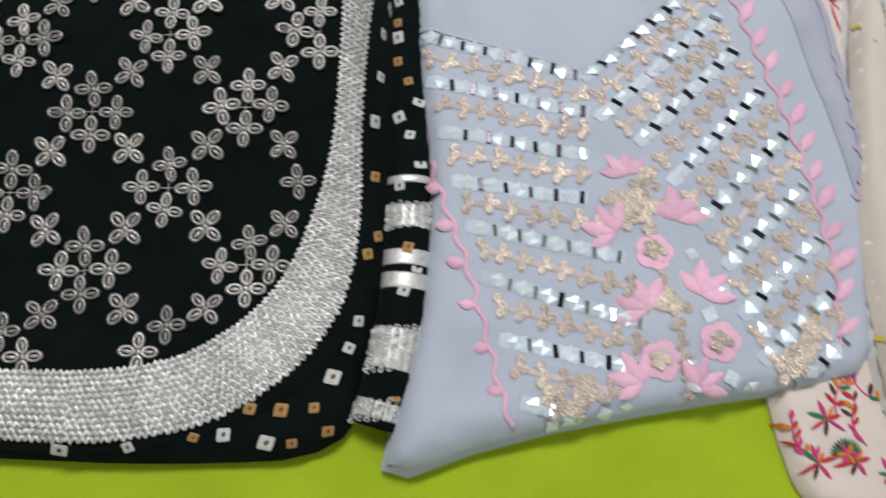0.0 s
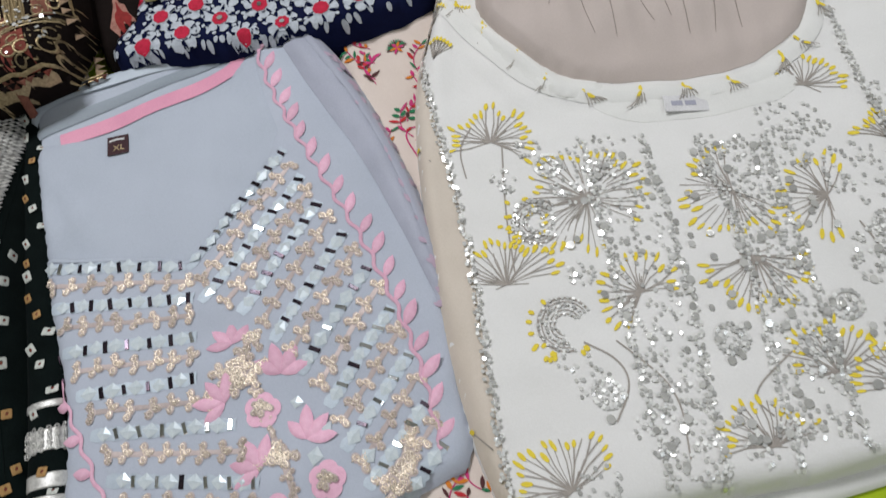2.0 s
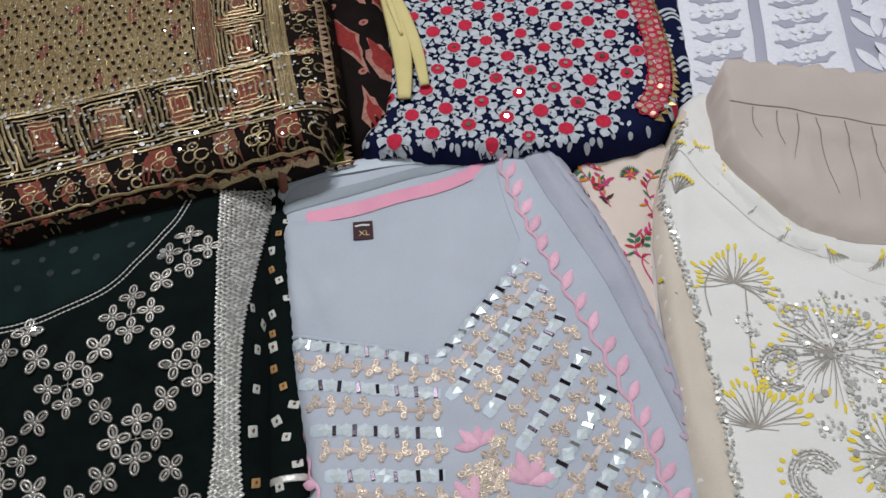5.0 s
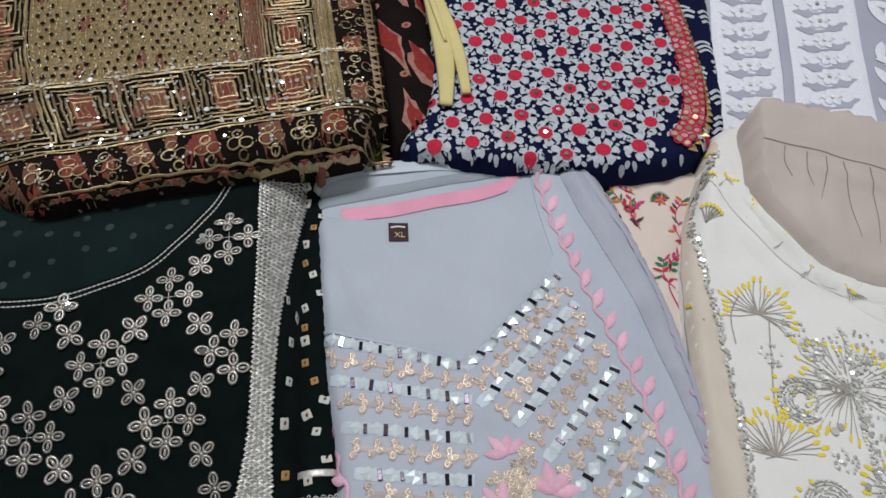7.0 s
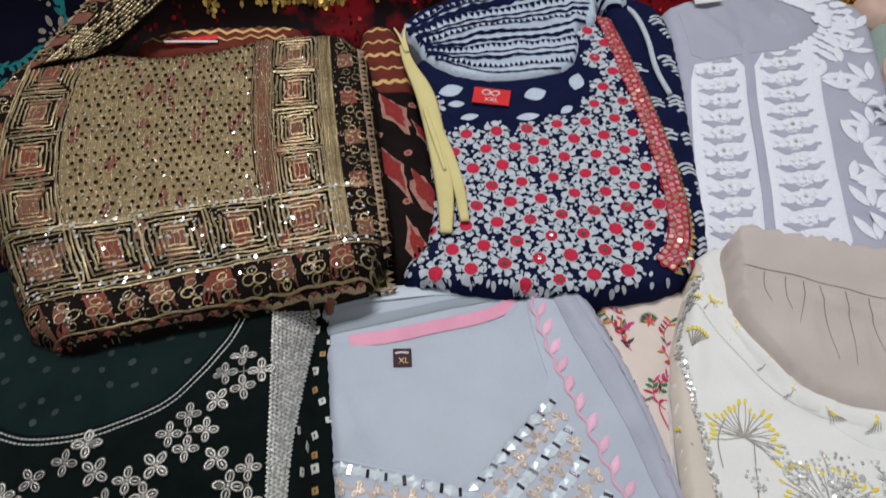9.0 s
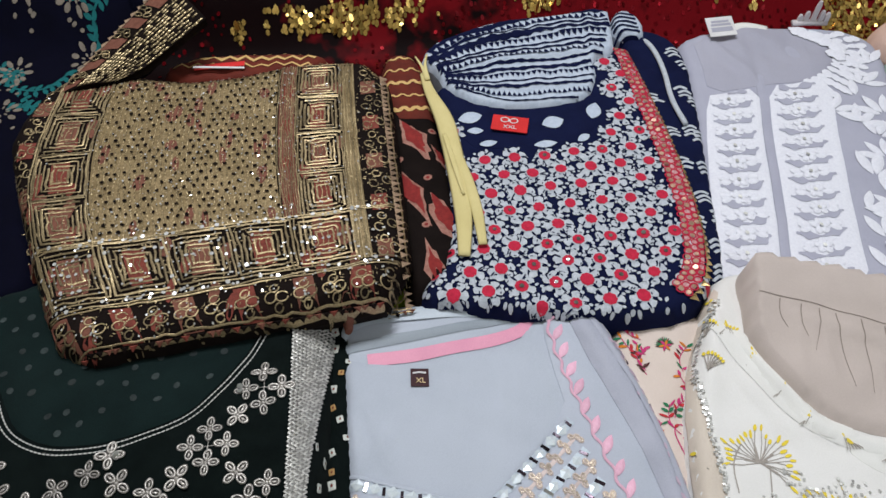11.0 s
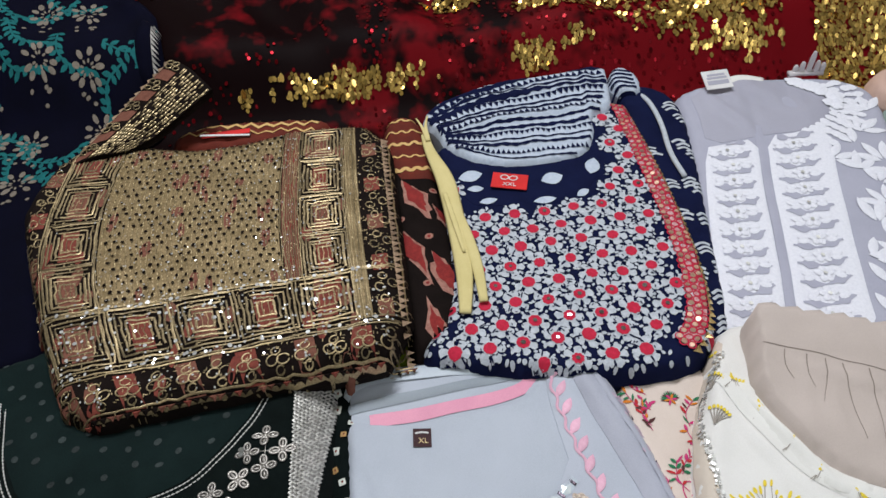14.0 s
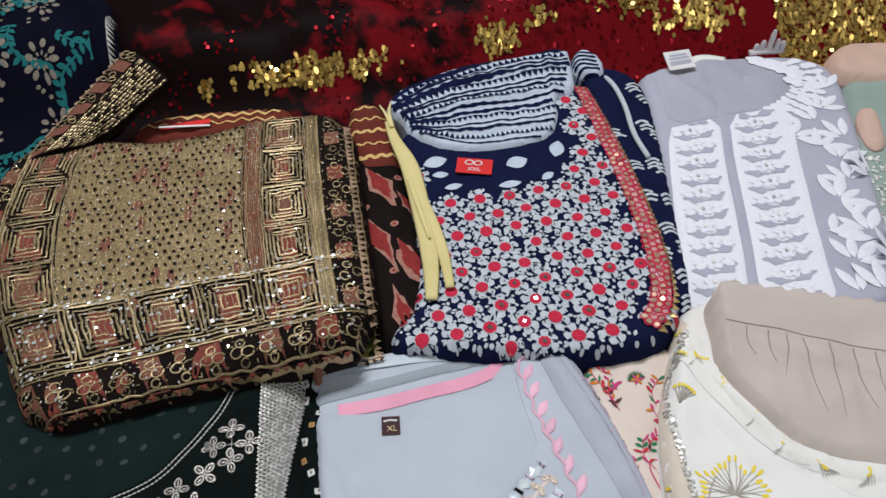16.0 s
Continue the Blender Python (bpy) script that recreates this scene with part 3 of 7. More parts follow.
def mirror_tile_mesh(a=0.0074, b=0.0064):
    h = 0.0017
    v = [(-a, 0, 0), (0, -b, 0), (a, 0, 0), (0, b, 0), (0.0008, 0.0006, h)]
    return mesh_of("mirror_tile", v, [(0, 1, 4), (1, 2, 4), (2, 3, 4), (3, 0, 4)], "foil_pale", False)


def mirror_slit_mesh(mat, a=0.0019, b=0.0050):
    v = [(-a, -b, 0), (a, -b, 0), (a, b, 0), (-a, b, 0), (-a * .8, -b * .85, .0008), (a * .8, -b * .85, .0008), (a * .8, b * .85, .0008), (-a * .8, b * .85, .0008)]
    return mesh_of("mirror_slit", v, [(4, 5, 6, 7), (0, 1, 5, 4), (1, 2, 6, 5), (2, 3, 7, 6), (3, 0, 4, 7)], mat, False)


def leaf_mesh(length, width, mat, name="leaf"):
    p = leaf((0, 0), length, width, 0, 14)
    v = [(x, y, 0) for x, y in p] + [(x * 0.8 + length * 0.1, y * 0.55, 0.0016) for x, y in p]
    n = len(p)
    f = [(i, (i + 1) % n, n + (i + 1) % n, n + i) for i in range(n)] + [tuple(range(n, 2 * n))]
    return mesh_of(name, v, f, mat)


def lettering(name, text, size, mat, parent, m, label=""):
    cu = bpy.data.curves.new(name, "FONT")
    cu.body, cu.size, cu.extrude, cu.align_x, cu.align_y = text, size, 0.0002, "CENTER", "CENTER"
    tmp = bpy.data.objects.new(name, cu)
    me = bpy.data.meshes.new_from_object(tmp)
    bpy.data.objects.remove(tmp)
    me.materials.clear()
    me.materials.append(M[mat])
    return place_piece(name, me, parent, m, label)


def card(name, w, d, t, mat):
    """A small soft label with a rounded rim."""
    v, f = [], []
    a, b = w / 2, d / 2
    for z, k in ((0, 1.0), (t, 1.0), (t * 1.2, 0.93)):
        v += [(-a * k, -b * k, z), (a * k, -b * k, z), (a * k, b * k, z), (-a * k, b * k, z)]
    for s in (0, 4):
        f += [(s + i, s + (i + 1) % 4, s + 4 + (i + 1) % 4, s + 4 + i) for i in range(4)]
    f.append((8, 9, 10, 11))
    return mesh_of(name, v, f, mat, False)


rnd = random.Random(12)

# ---- black kurta: yoke, silver band, flowers, dots ----
NECK = [(-0.44, 0.13), (-0.419, 0.034), (-0.394, -0.012), (-0.328, -0.035), (-0.222, -0.010), (-0.175, 0.037), (-0.145, 0.080), (-0.118, 0.15)]
YOKE = [(-0.048, 0.18), (-0.047, 0.102), (-0.064, -0.009), (-0.077, -0.094), (-0.083, -0.22), (-0.083, -0.32), (-0.106, -0.368), (-0.175, -0.411), (-0.258, -0.427), (-0.338, -0.421),
        (-0.42, -0.41), (-0.50, -0.36), (-0.54, -0.30), (-0.545, -0.1), (-0.55, 0.16)] + NECK + [(-0.12, 0.18)]
yoke = Layer(YOKE, 0.0022, black_body, r=0.004, crease=0.0004, wave=0.04, seed=8)
part("yoke", yoke.mesh("yoke", "black", 0.009), black)
LINING = [(-0.61, 0.19), (-0.115, 0.19), (-0.120, 0.15), (-0.146, 0.078), (-0.177, 0.036), (-0.224, -0.010), (-0.328, -0.034), (-0.393, -0.011), (-0.417, 0.034), (-0.44, 0.06), (-0.48, -0.02), (-0.61, -0.02)]
lining = Layer(LINING, 0.0018, black_body, r=0.004, crease=0.0005, wave=0.05, seed=9)
neck_lining = part("neck_lining", lining.mesh("neck_lining", "darkgreen", 0.009), black, "dark green lining with faint dots")
faint = Stitch(lining, 0.0004)
for i in range(9):
    for j in range(16):
        x, y = -0.60 + 0.031 * j + (i % 2) * 0.015 + rnd.uniform(-.008, .008), -0.01 + 0.025 * i + rnd.uniform(-.008, .008)
        if inside(lining.poly, (x, y), 0.008):
            faint.fan(oval((x, y), rnd.uniform(0.0035, 0.005), rnd.uniform(0.003, 0.0045), rnd.random()))
part("faint_dot_print", faint.mesh("faint_dot_print", "dot_faint"), neck_lining, kind="stuff")

for off in (0.0, 0.0055):
    line = Stitch(yoke, 0.0004)
    p = smooth_path(NECK, 0.0045)
    t = np.gradient(p, axis=0)
    t /= np.linalg.norm(t, axis=1)[:, None]
    q = p + np.stack([t[:, 1], -t[:, 0]], 1) * (0.004 + off)
    for a, b in zip(q[:-1], q[1:]):
        c, d = (a + b) / 2, b - a
        line.fan(oval(c, 0.0024, 0.0009, math.atan2(d[1], d[0]), 6), 0.0009)
    part("neck_cord", line.mesh("neck_cord", "cord"), black, "silver cord round the neckline")

BAND = [(-0.0735, 0.17, 0.056), (-0.0735, 0.104, 0.053), (-0.0855, -0.005, 0.033), (-0.0955, -0.09, 0.0195), (-0.099, -0.19, 0.0165), (-0.105, -0.258, 0.033),
        (-0.126, -0.328, 0.050), (-0.186, -0.379, 0.050), (-0.261, -0.394, 0.047), (-0.34, -0.389, 0.045), (-0.41, -0.386, 0.047), (-0.47, -0.36, 0.048), (-0.51, -0.30, 0.04), (-0.525, -0.2, 0.022), (-0.525, 0.0, 0.03), (-0.53, 0.10, 0.05)]
bp = smooth_path(BAND, 0.0024, 3)
band = Stitch(yoke, 0.0014)
band.strip(bp[:, :2], bp[:, 2], 0.0008)
silver_band = part("silver_band", band.mesh("silver_band", "silver_ground"), black, "wide band of silver zari embroidery")
zari = Stitch(yoke, 0.0022)
t = np.gradient(bp[:, :2], axis=0)
t /= np.linalg.norm(t, axis=1)[:, None]
for i, (q, d) in enumerate(zip(bp, t)):
    nrm = np.array([-d[1], d[0]])
    k = max(3, int(q[2] / 0.0042))
    for j in range(k + 1):
        w = -q[2] / 2 + q[2] * j / k + rnd.uniform(-.0005, .0005)
        c = q[:2] + nrm * w
        a = math.atan2(nrm[1], nrm[0]) + (0.5 if (i + j) % 2 else -0.45) + rnd.uniform(-.15, .15)
        zari.fan(oval(c, rnd.uniform(0.0022, 0.0034), rnd.uniform(0.0009, 0.0013), a, 6), rnd.uniform(0.0008, 0.0020))
part("silver_stitch_work", zari.mesh("silver_stitch_work", "silver"), silver_band, "silver zari stitches", kind="stuff")

flower_shapes = [petal_flower_mesh(k) for k in range(4)]
U, V, O = np.array((0.064, -0.062)), np.array((-0.0562, -0.063)), np.array((-0.181, -0.167))
inner = chaikin([(-0.104, 0.13), (-0.110, 0.0), (-0.111, -0.09), (-0.112, -0.19), (-0.126, -0.262), (-0.158, -0.312), (-0.208, -0.352), (-0.265, -0.366), (-0.345, -0.362), (-0.42, -0.36), (-0.46, -0.33), (-0.49, -0.27), (-0.505, -0.15), (-0.505, 0.08)] +
                [(-0.45, 0.10), (-0.427, 0.03), (-0.400, -0.023), (-0.328, -0.046), (-0.214, -0.020), (-0.167, 0.030), (-0.136, 0.074)], 1)


def sew_flower(p, ang, margin=0.004):
    if inside(inner, p, margin):
        place_piece("silver_flower", rnd.choice(flower_shapes), black, on(yoke, p[0] + rnd.uniform(-.001, .001), p[1] + rnd.uniform(-.001, .001), ang + rnd.uniform(-.16, .16), 0.0005, size=rnd.uniform(1.06, 1.24)))


threads = Stitch(yoke, 0.0004)
for i in range(-5, 6):
    for j in range(-5, 6):
        c = O + i * U + j * V
        for dx, dy in ((0, 0.0182), (0, -0.0182), (0.0192, 0), (-0.0192, 0)):
            sew_flower(c + (dx, dy), 0.0)
            if inside(inner, c + (dx, dy), 0.004) and inside(inner, c, 0.004):
                threads.strip([c, c + (dx * .5, dy * .5), c + (dx, dy)], 0.0008, 0.0004)
        sew_flower(c + U / 2, 0.785)
        sew_flower(c + V / 2, 0.785)
discs = Stitch(yoke, 0.0016)
for i in range(60):
    c = O + rnd.randint(-4, 4) * U + rnd.randint(-4, 4) * V + (rnd.choice((0.0265, -0.0265, 0.012)), rnd.uniform(-.004, .004))
    if inside(inner, c, 0.006):
        discs.disc(c, 0.0034, rnd.gauss(0, 0.18), rnd.random() * 6, 8)
part("mirror_work", discs.mesh("mirror_work", "mirror", False), black, kind="stuff")
part("thread_work", threads.mesh("thread_work", "silver_thread"), black, kind="stuff")

def dot_mesh(mat, r):
    q = oval((0, 0), r, r * 0.88, 0, 4)
    pts = np.array([w for a, b in zip(q, np.roll(q, -1, 0)) for w in (a * .9 + b * .1, a * .1 + b * .9)])
    hole = oval((0.0004, 0), r * 0.27, r * 0.2, 0.3, 8)
    n = len(pts)
    v = [(x, y, 0) for x, y in pts] + [(x * 0.8, y * 0.8, 0.0004) for x, y in pts] + [(x, y, 0.0004) for x, y in hole] + [(x * 0.9, y * 0.9, 0.0001) for x, y in hole]
    f = [(i, (i + 1) % n, n + (i + 1) % n, n + i) for i in range(n)] + [(n + i, n + (i + 1) % n, 2 * n + (i + 1) % n, 2 * n + i) for i in range(n)]
    me = mesh_of("tie_dye_dot", v, f + [tuple(range(3 * n, 4 * n))], mat)
    me.materials.append(M["brick"])
    me.polygons[len(f)].material_index = 1
    return me


dots = [dot_mesh("dot_white", 0.0066), dot_mesh("dot_tan", 0.0055)]
dr = random.Random(77)
for i in range(30):
    for j in range(26):
        x, y = -0.58 + 0.0235 * j + (i % 2) * 0.0115 + dr.uniform(-.004, .004), -0.418 + 0.0215 * i + dr.uniform(-.004, .004)
        kind, size, ang = dr.random(), dr.uniform(0.9, 1.3), dr.uniform(0.4, 1.2)
        k = int(np.argmin(np.linalg.norm(bp[:, :2] - (x, y), axis=1)))
        if np.linalg.norm(bp[k, :2] - (x, y)) < bp[k, 2] / 2 + 0.005 or inside(inner, (x, y), -0.012) or inside(lining.poly, (x, y), -0.008) or not inside(black_body.poly, (x, y), 0.006):
            continue
        if x < -0.13 and y > -0.37 and x > -0.49:
            continue
        place_piece("tie_dye_dot", dots[kind > 0.6], black, on(yoke, x, y, ang, 0.0012, size=size))

# rolled sleeve beside the body, with silver bands
SLEEVE = [(-0.044, 0.10, 0.012), (-0.052, -0.08, 0.012), (-0.050, -0.20, 0.013), (-0.053, -0.29, 0.014), (-0.063, -0.36, 0.014), (-0.079, -0.412, 0.013)]
sp = smooth_path(SLEEVE, 0.006)
sleeve = thing("black_sleeve", (-0.045, -0.2, 0), "rolled black sleeve with tie-dye dots and silver bands", "sleeve")
part("roll", tube(sp, np.linspace(0.0165, 0.0185, len(sp)), 0.72, 14, "black", "roll"), sleeve)


def sleeve_band(y0, y1, mat, grow, label):
    q = smooth_path([p for p in sp if y1 - 0.002 <= p[1] <= y0 + 0.002] or sp[:2], 0.0015, 1)
    part("sleeve_band", tube(q, 0.0183 + grow, 0.72, 16, mat, "sleeve_band"), sleeve, label)
    return q


for y0, y1, wide in ((-0.218, -0.228, 0), (-0.246, -0.262, 1), (-0.282, -0.292, 0), (-0.301, -0.311, 0), (-0.338, -0.374, 1), (-0.395, -0.408, 1)):
    q = sleeve_band(y0, y1, "silver", 0.0004, "silver bead band" if wide else "thin silver braid")
    if wide:
        v, f = [], []
        for p in q[::2]:
            for k in range(9):
                a = math.pi * (k + 0.5) / 9
                c = p + np.array([0.0187 * math.cos(a), rnd.uniform(-.001, .001), 0.0135 * math.sin(a)])
                ring_loop(v, f, c, 0.0019, 0.0013, rnd.random() * 3, 0.0006, 6, 3, c[2])
        part("sleeve_beading", mesh_of("sleeve_beading", v, f, "silver"), sleeve, kind="stuff")
v, f = [], []
for p in sp[::3]:
    a = rnd.choice((0.9, 1.5, 2.1))
    if all(not (y1 - .006 < p[1] < y0 + .006) for y0, y1 in ((-0.246, -0.262), (-0.338, -0.374), (-0.395, -0.408))):
        place_piece("tie_dye_dot", dots[rnd.random() > 0.68], sleeve,
                    pose(p[0] + 0.0145 * math.cos(a), p[1] + rnd.uniform(-.004, .004), p[2] + 0.0142 * math.sin(a), 0, math.degrees(math.pi / 2 - a) * 0.8, rnd.uniform(25, 65)) @ Matrix.Scale(rnd.uniform(0.85, 1.15), 4))

# ---- grey kurta: panels ----
mr0 = random.Random(15)
low = [(0.296, -0.045), (0.309, -0.160), (0.305, -0.250), (0.293, -0.315), (0.286, -0.380), (0.236, -0.391), (0.143, -0.401), (0.015, -0.420), (-0.074, -0.449), (-0.062, -0.400), (-0.047, -0.350), (-0.037, -0.285), (-0.033, -0.217), (-0.040, -0.150)]
back = Layer([(-0.046, 0.046), (0.0, 0.036), (0.036, 0.034), (0.09, 0.039), (0.16, 0.051), (0.176, 0.072), (0.20, 0.088), (0.25, 0.092), (0.274, 0.055)] + low + [(-0.042, -0.08), (-0.044, 0)],
             0.0035, grey_body, r=0.006, crease=0.0012, wave=0.09, seed=12, times=1,
             folds=[((-0.040, 0.03), (-0.036, -0.08), 0.006, 0.010), ((0.03, -0.02), (-0.035, -0.085), 0.003, 0.012), ((0.10, 0.02), (0.06, -0.11), 0.002, 0.02), ((0.15, 0.04), (0.13, -0.10), 0.0025, 0.018), ((0.185, 0.03), (0.19, -0.04), 0.003, 0.010), ((-0.035, 0.02), (0.005, -0.09), 0.004, 0.012), ((0.02, 0.03), (0.03, -0.10), 0.0018, 0.025)])
part("back_panel", back.mesh("back_panel", "grey_in"), grey, "plain pale grey inside of the back")
front = Layer([(-0.043, -0.086), (0.015, -0.106), (0.078, -0.128), (0.091, -0.138), (0.108, -0.126), (0.199, -0.047), (0.192, 0.02), (0.191, 0.07), (0.20, 0.09), (0.25, 0.09), (0.270, 0.055)] + low,
              0.004, back, r=0.006, crease=0.0009, wave=0.06, seed=13, times=1,
              folds=[((-0.05, -0.43), (0.0, -0.34), 0.004, 0.012), ((-0.04, -0.41), (0.015, -0.405), 0.003, 0.008), ((0.21, 0.05), (0.235, -0.05), 0.002, 0.010)])
part("front_panel", front.mesh("front_panel", "grey"), grey, "pale grey front with mirror work")
side = Layer([(0.218, 0.088), (0.262, 0.088), (0.298, -0.045), (0.313, -0.16), (0.309, -0.25), (0.299, -0.31), (0.290, -0.22), (0.268, -0.09), (0.240, 0.0)],
             0.004, front, r=0.006, crease=0.0014, wave=0.05, seed=14, times=1,
             folds=[((0.232, 0.085), (0.285, -0.10), 0.004, 0.010), ((0.25, 0.08), (0.30, -0.12), 0.004, 0.008), ((0.275, -0.05), (0.302, -0.26), 0.003, 0.010)])
part("side_fold", side.mesh("side_fold", "grey_sheer"), grey, "sheer grey side fold")
shade = Stitch(side, 0.0008)
for q in smooth_path([(0.275, 0.03), (0.290, -0.04), (0.302, -0.12), (0.306, -0.20), (0.302, -0.26)], 0.020):
    for k in range(3):
        shade.fan(leaf(q + (mr0.uniform(-.006, .002), mr0.uniform(-.006, .006)), mr0.uniform(0.008, 0.014), mr0.uniform(0.004, 0.006), mr0.uniform(1.2, 2.6)), 0.0004)
part("veiled_pink_embroidery", shade.mesh("veiled_pink_embroidery", "pink_veiled"), grey, "pink flowers seen through sheer cloth", kind="stuff")
for path, w, mat, nm in (([(0.245, 0.085), (0.262, 0.03), (0.285, -0.04), (0.300, -0.13), (0.303, -0.21)], 0.008, "grey_sheer", "fold_ridge"),):
    s = Stitch(side, 0.0005)
    s.strip(smooth_path(path, 0.006), w, 0.002)
    part(nm, s.mesh(nm, mat), grey)
s = Stitch(grey_body, 0.0012)
s.strip(smooth_path([(-0.016, 0.043), (0.04, 0.046), (0.10, 0.052), (0.165, 0.064), (0.178, 0.078)], 0.006), 0.0165, 0.0012)
part("pink_neck_band", s.mesh("pink_neck_band", "pink_flat"), grey, "pink satin band inside the neck")
# shadow band behind the pink one, laid on as a darker strip
s = Stitch(grey_body, 0.001)
s.strip(smooth_path([(-0.046, 0.060), (0.02, 0.068), (0.10, 0.078), (0.17, 0.088)], 0.006), 0.012, 0.002)
part("neck_facing", s.mesh("neck_facing", "grey_shade"), grey, "blue-grey strip of painted shade behind the neck")
# neck roll in the paler grey, which paints its catch of light
s = Stitch(grey_body, 0.0016)
s.strip(smooth_path([(-0.050, 0.070), (-0.040, 0.090), (-0.010, 0.100), (0.06, 0.102), (0.14, 0.098), (0.20, 0.092)], 0.006), np.interp(np.arange(70), [0, 12, 30, 69], [0.016, 0.024, 0.020, 0.010])[:len(smooth_path([(-0.050, 0.070), (-0.040, 0.090), (-0.010, 0.100), (0.06, 0.102), (0.14, 0.098), (0.20, 0.092)], 0.006))], 0.004)
part("back_neck_roll", s.mesh("back_neck_roll", "grey_pale"), grey, "rolled back of the neck, its lit side painted paler")
edge = Stitch(front, 0.0006)
edge.strip(smooth_path([(-0.042, -0.089), (0.015, -0.109), (0.078, -0.131), (0.092, -0.141), (0.109, -0.129), (0.196, -0.052)], 0.004, 1), 0.004, 0.001)
part("neck_piping", edge.mesh("neck_piping", "grey_in"), grey)

# mirror and bead rows run to both sides of the middle of the neck
LEFT = [((-0.041, -0.099), (0.085, -0.140)), ((-0.032, -0.142), (0.088, -0.174)), ((-0.024, -0.188), (0.085, -0.210)), ((-0.015, -0.230), (0.081, -0.247)),
        ((-0.005, -0.267), (0.105, -0.294)), ((0.004, -0.307), (0.115, -0.344)), ((0.015, -0.354), (0.109, -0.377)), ((0.026, -0.399), (0.068, -0.410))]
RIGHT = [((0.093, -0.142), (0.195, -0.057)), ((0.101, -0.179), (0.205, -0.091)), ((0.131, -0.200), (0.215, -0.123)), ((0.153, -0.234), (0.230, -0.161)),
         ((0.169, -0.269), (0.243, -0.200)), ((0.185, -0.303), (0.252, -0.243)), ((0.190, -0.341), (0.256, -0.286)), ((0.200, -0.374), (0.258, -0.328)), ((0.226, -0.390), (0.262, -0.362))]
# slit_dark: mirrors whose dark reflection is painted; slit_bright reflects the room
tile, slit_dark, slit_bright = mirror_tile_mesh(), mirror_slit_mesh("mirror_dark"), mirror_slit_mesh("mirror")
florets = [floret_mesh(s) for s in (1, 2, 3)]
ground = Stitch(front, 0.0004)
peachy = Stitch(front, 0.0005)
mr = random.Random(5)


# dark: share of slits that get the painted dark reflection
def mirror_row(a, b, dark):
    a, b = np.array(a), np.array(b)
    d = b - a
    n = max(2, int(np.linalg.norm(d) / 0.0172))
    ang = math.atan2(d[1], d[0])
    ground.strip(np.array([a + d * s for s in np.linspace(-0.03, 1.04, 30)]), 0.0080 + 0.0040 * np.abs(np.sin(np.arange(30) * 0.9)), 0.0006)
    for k in range(n):
        p = a + d * (k + 0.5) / n + (mr.uniform(-.001, .001), mr.uniform(-.001, .001))
        place_piece("mirror_tile", tile, grey, on(front, p[0], p[1], ang + mr.uniform(-.1, .1), 0.0009, mr.uniform(-4, 4), mr.uniform(.9, 1.08)))
        q = a + d * (k + 1.0) / n
        mesh = slit_dark if mr.random() < dark else slit_bright
        place_piece("mirror_slit", mesh, grey, on(front, q[0], q[1], ang + 0.15 + mr.uniform(-.15, .15), 0.001, mr.uniform(-9, 9), mr.uniform(.85, 1.1)))


def floret_row(a, b, step=0.0158):
    a, b = np.array(a), np.array(b)
    d = b - a
    n = max(2, int(np.linalg.norm(d) / step))
    ang = math.atan2(d[1], d[0])
    peachy.strip(np.array([a + d * s for s in np.linspace(0, 1, 16)]), 0.0032 + 0.0016 * np.abs(np.sin(np.arange(16) * 1.3)), 0.0004)
    for k in range(n + 1):
        p = a + d * k / n + (mr.uniform(-.0012, .0012), mr.uniform(-.0015, .0015))
        place_piece("bead_floret", mr.choice(florets), grey, on(front, p[0], p[1], ang + mr.uniform(-.3, .3), 0.0008, size=mr.uniform(.95, 1.15)))


for i, (a, b) in enumerate(LEFT):
    mirror_row(a, b, (0.8, 0.85, 0.8, 0.75, 0.25, 0.12, 0.2, 0.5)[i])
for i, (a, b) in enumerate(RIGHT):
    mirror_row(a, b, (0.85, 0.85, 0.8, 0.75, 0.6, 0.45, 0.4, 0.4, 0.5)[i])
for rows in (LEFT, RIGHT):
    for (a, b), (c, d) in zip(rows[:-1], rows[1:]):
        w = 0.47
        floret_row(np.array(a) * (1 - w) + np.array(c) * w + (0.004, 0), np.array(b) * (1 - w) + np.array(d) * w)
for c in ((0.121, -0.246), (0.115, -0.263), (0.131, -0.226), (0.111, -0.251), (0.128, -0.257), (0.133, -0.331), (0.143, -0.336), (0.238, -0.361), (0.245, -0.346), (0.228, -0.373), (0.053, -0.401), (0.068, -0.396), (0.043, -0.393), (0.078, -0.391), (0.218, -0.379)):
    for k in range(3):
        place_piece("bead_floret", mr.choice(florets), grey, on(front, c[0] + mr.uniform(-.008, .008), c[1] + mr.uniform(-.007, .007), mr.uniform(0, 6.28), 0.0008, size=mr.uniform(.95, 1.2)))
stalk = smooth_path([(0.128, -0.262), (0.132, -0.291), (0.140, -0.330), (0.144, -0.365), (0.146, -0.396)], 0.004)
peachy.strip(stalk, 0.0046, 0.0006)
for q in stalk[::3]:
    place_piece("bead_floret", mr.choice(florets), grey, on(front, q[0], q[1], mr.uniform(0, 6.28), 0.0012, size=mr.uniform(.6, .8)))
for q in ((0.160, -0.293), (0.178, -0.322), (0.150, -0.376), (0.149, -0.390), (0.176, -0.386), (0.190, -0.392), (0.060, -0.412), (0.048, -0.415), (0.085, -0.408), (0.100, -0.404), (0.205, -0.352), (0.166, -0.340)):
    place_piece("mirror_tile", tile, grey, on(front, q[0], q[1], mr.uniform(0, 3), 0.0009, mr.uniform(-5, 5), mr.uniform(.8, 1.1)))
part("mirror_ground", ground.mesh("mirror_ground", "paleblue"), grey, kind="stuff")
part("bead_ground", peachy.mesh("bead_ground", "peach"), grey, kind="stuff")

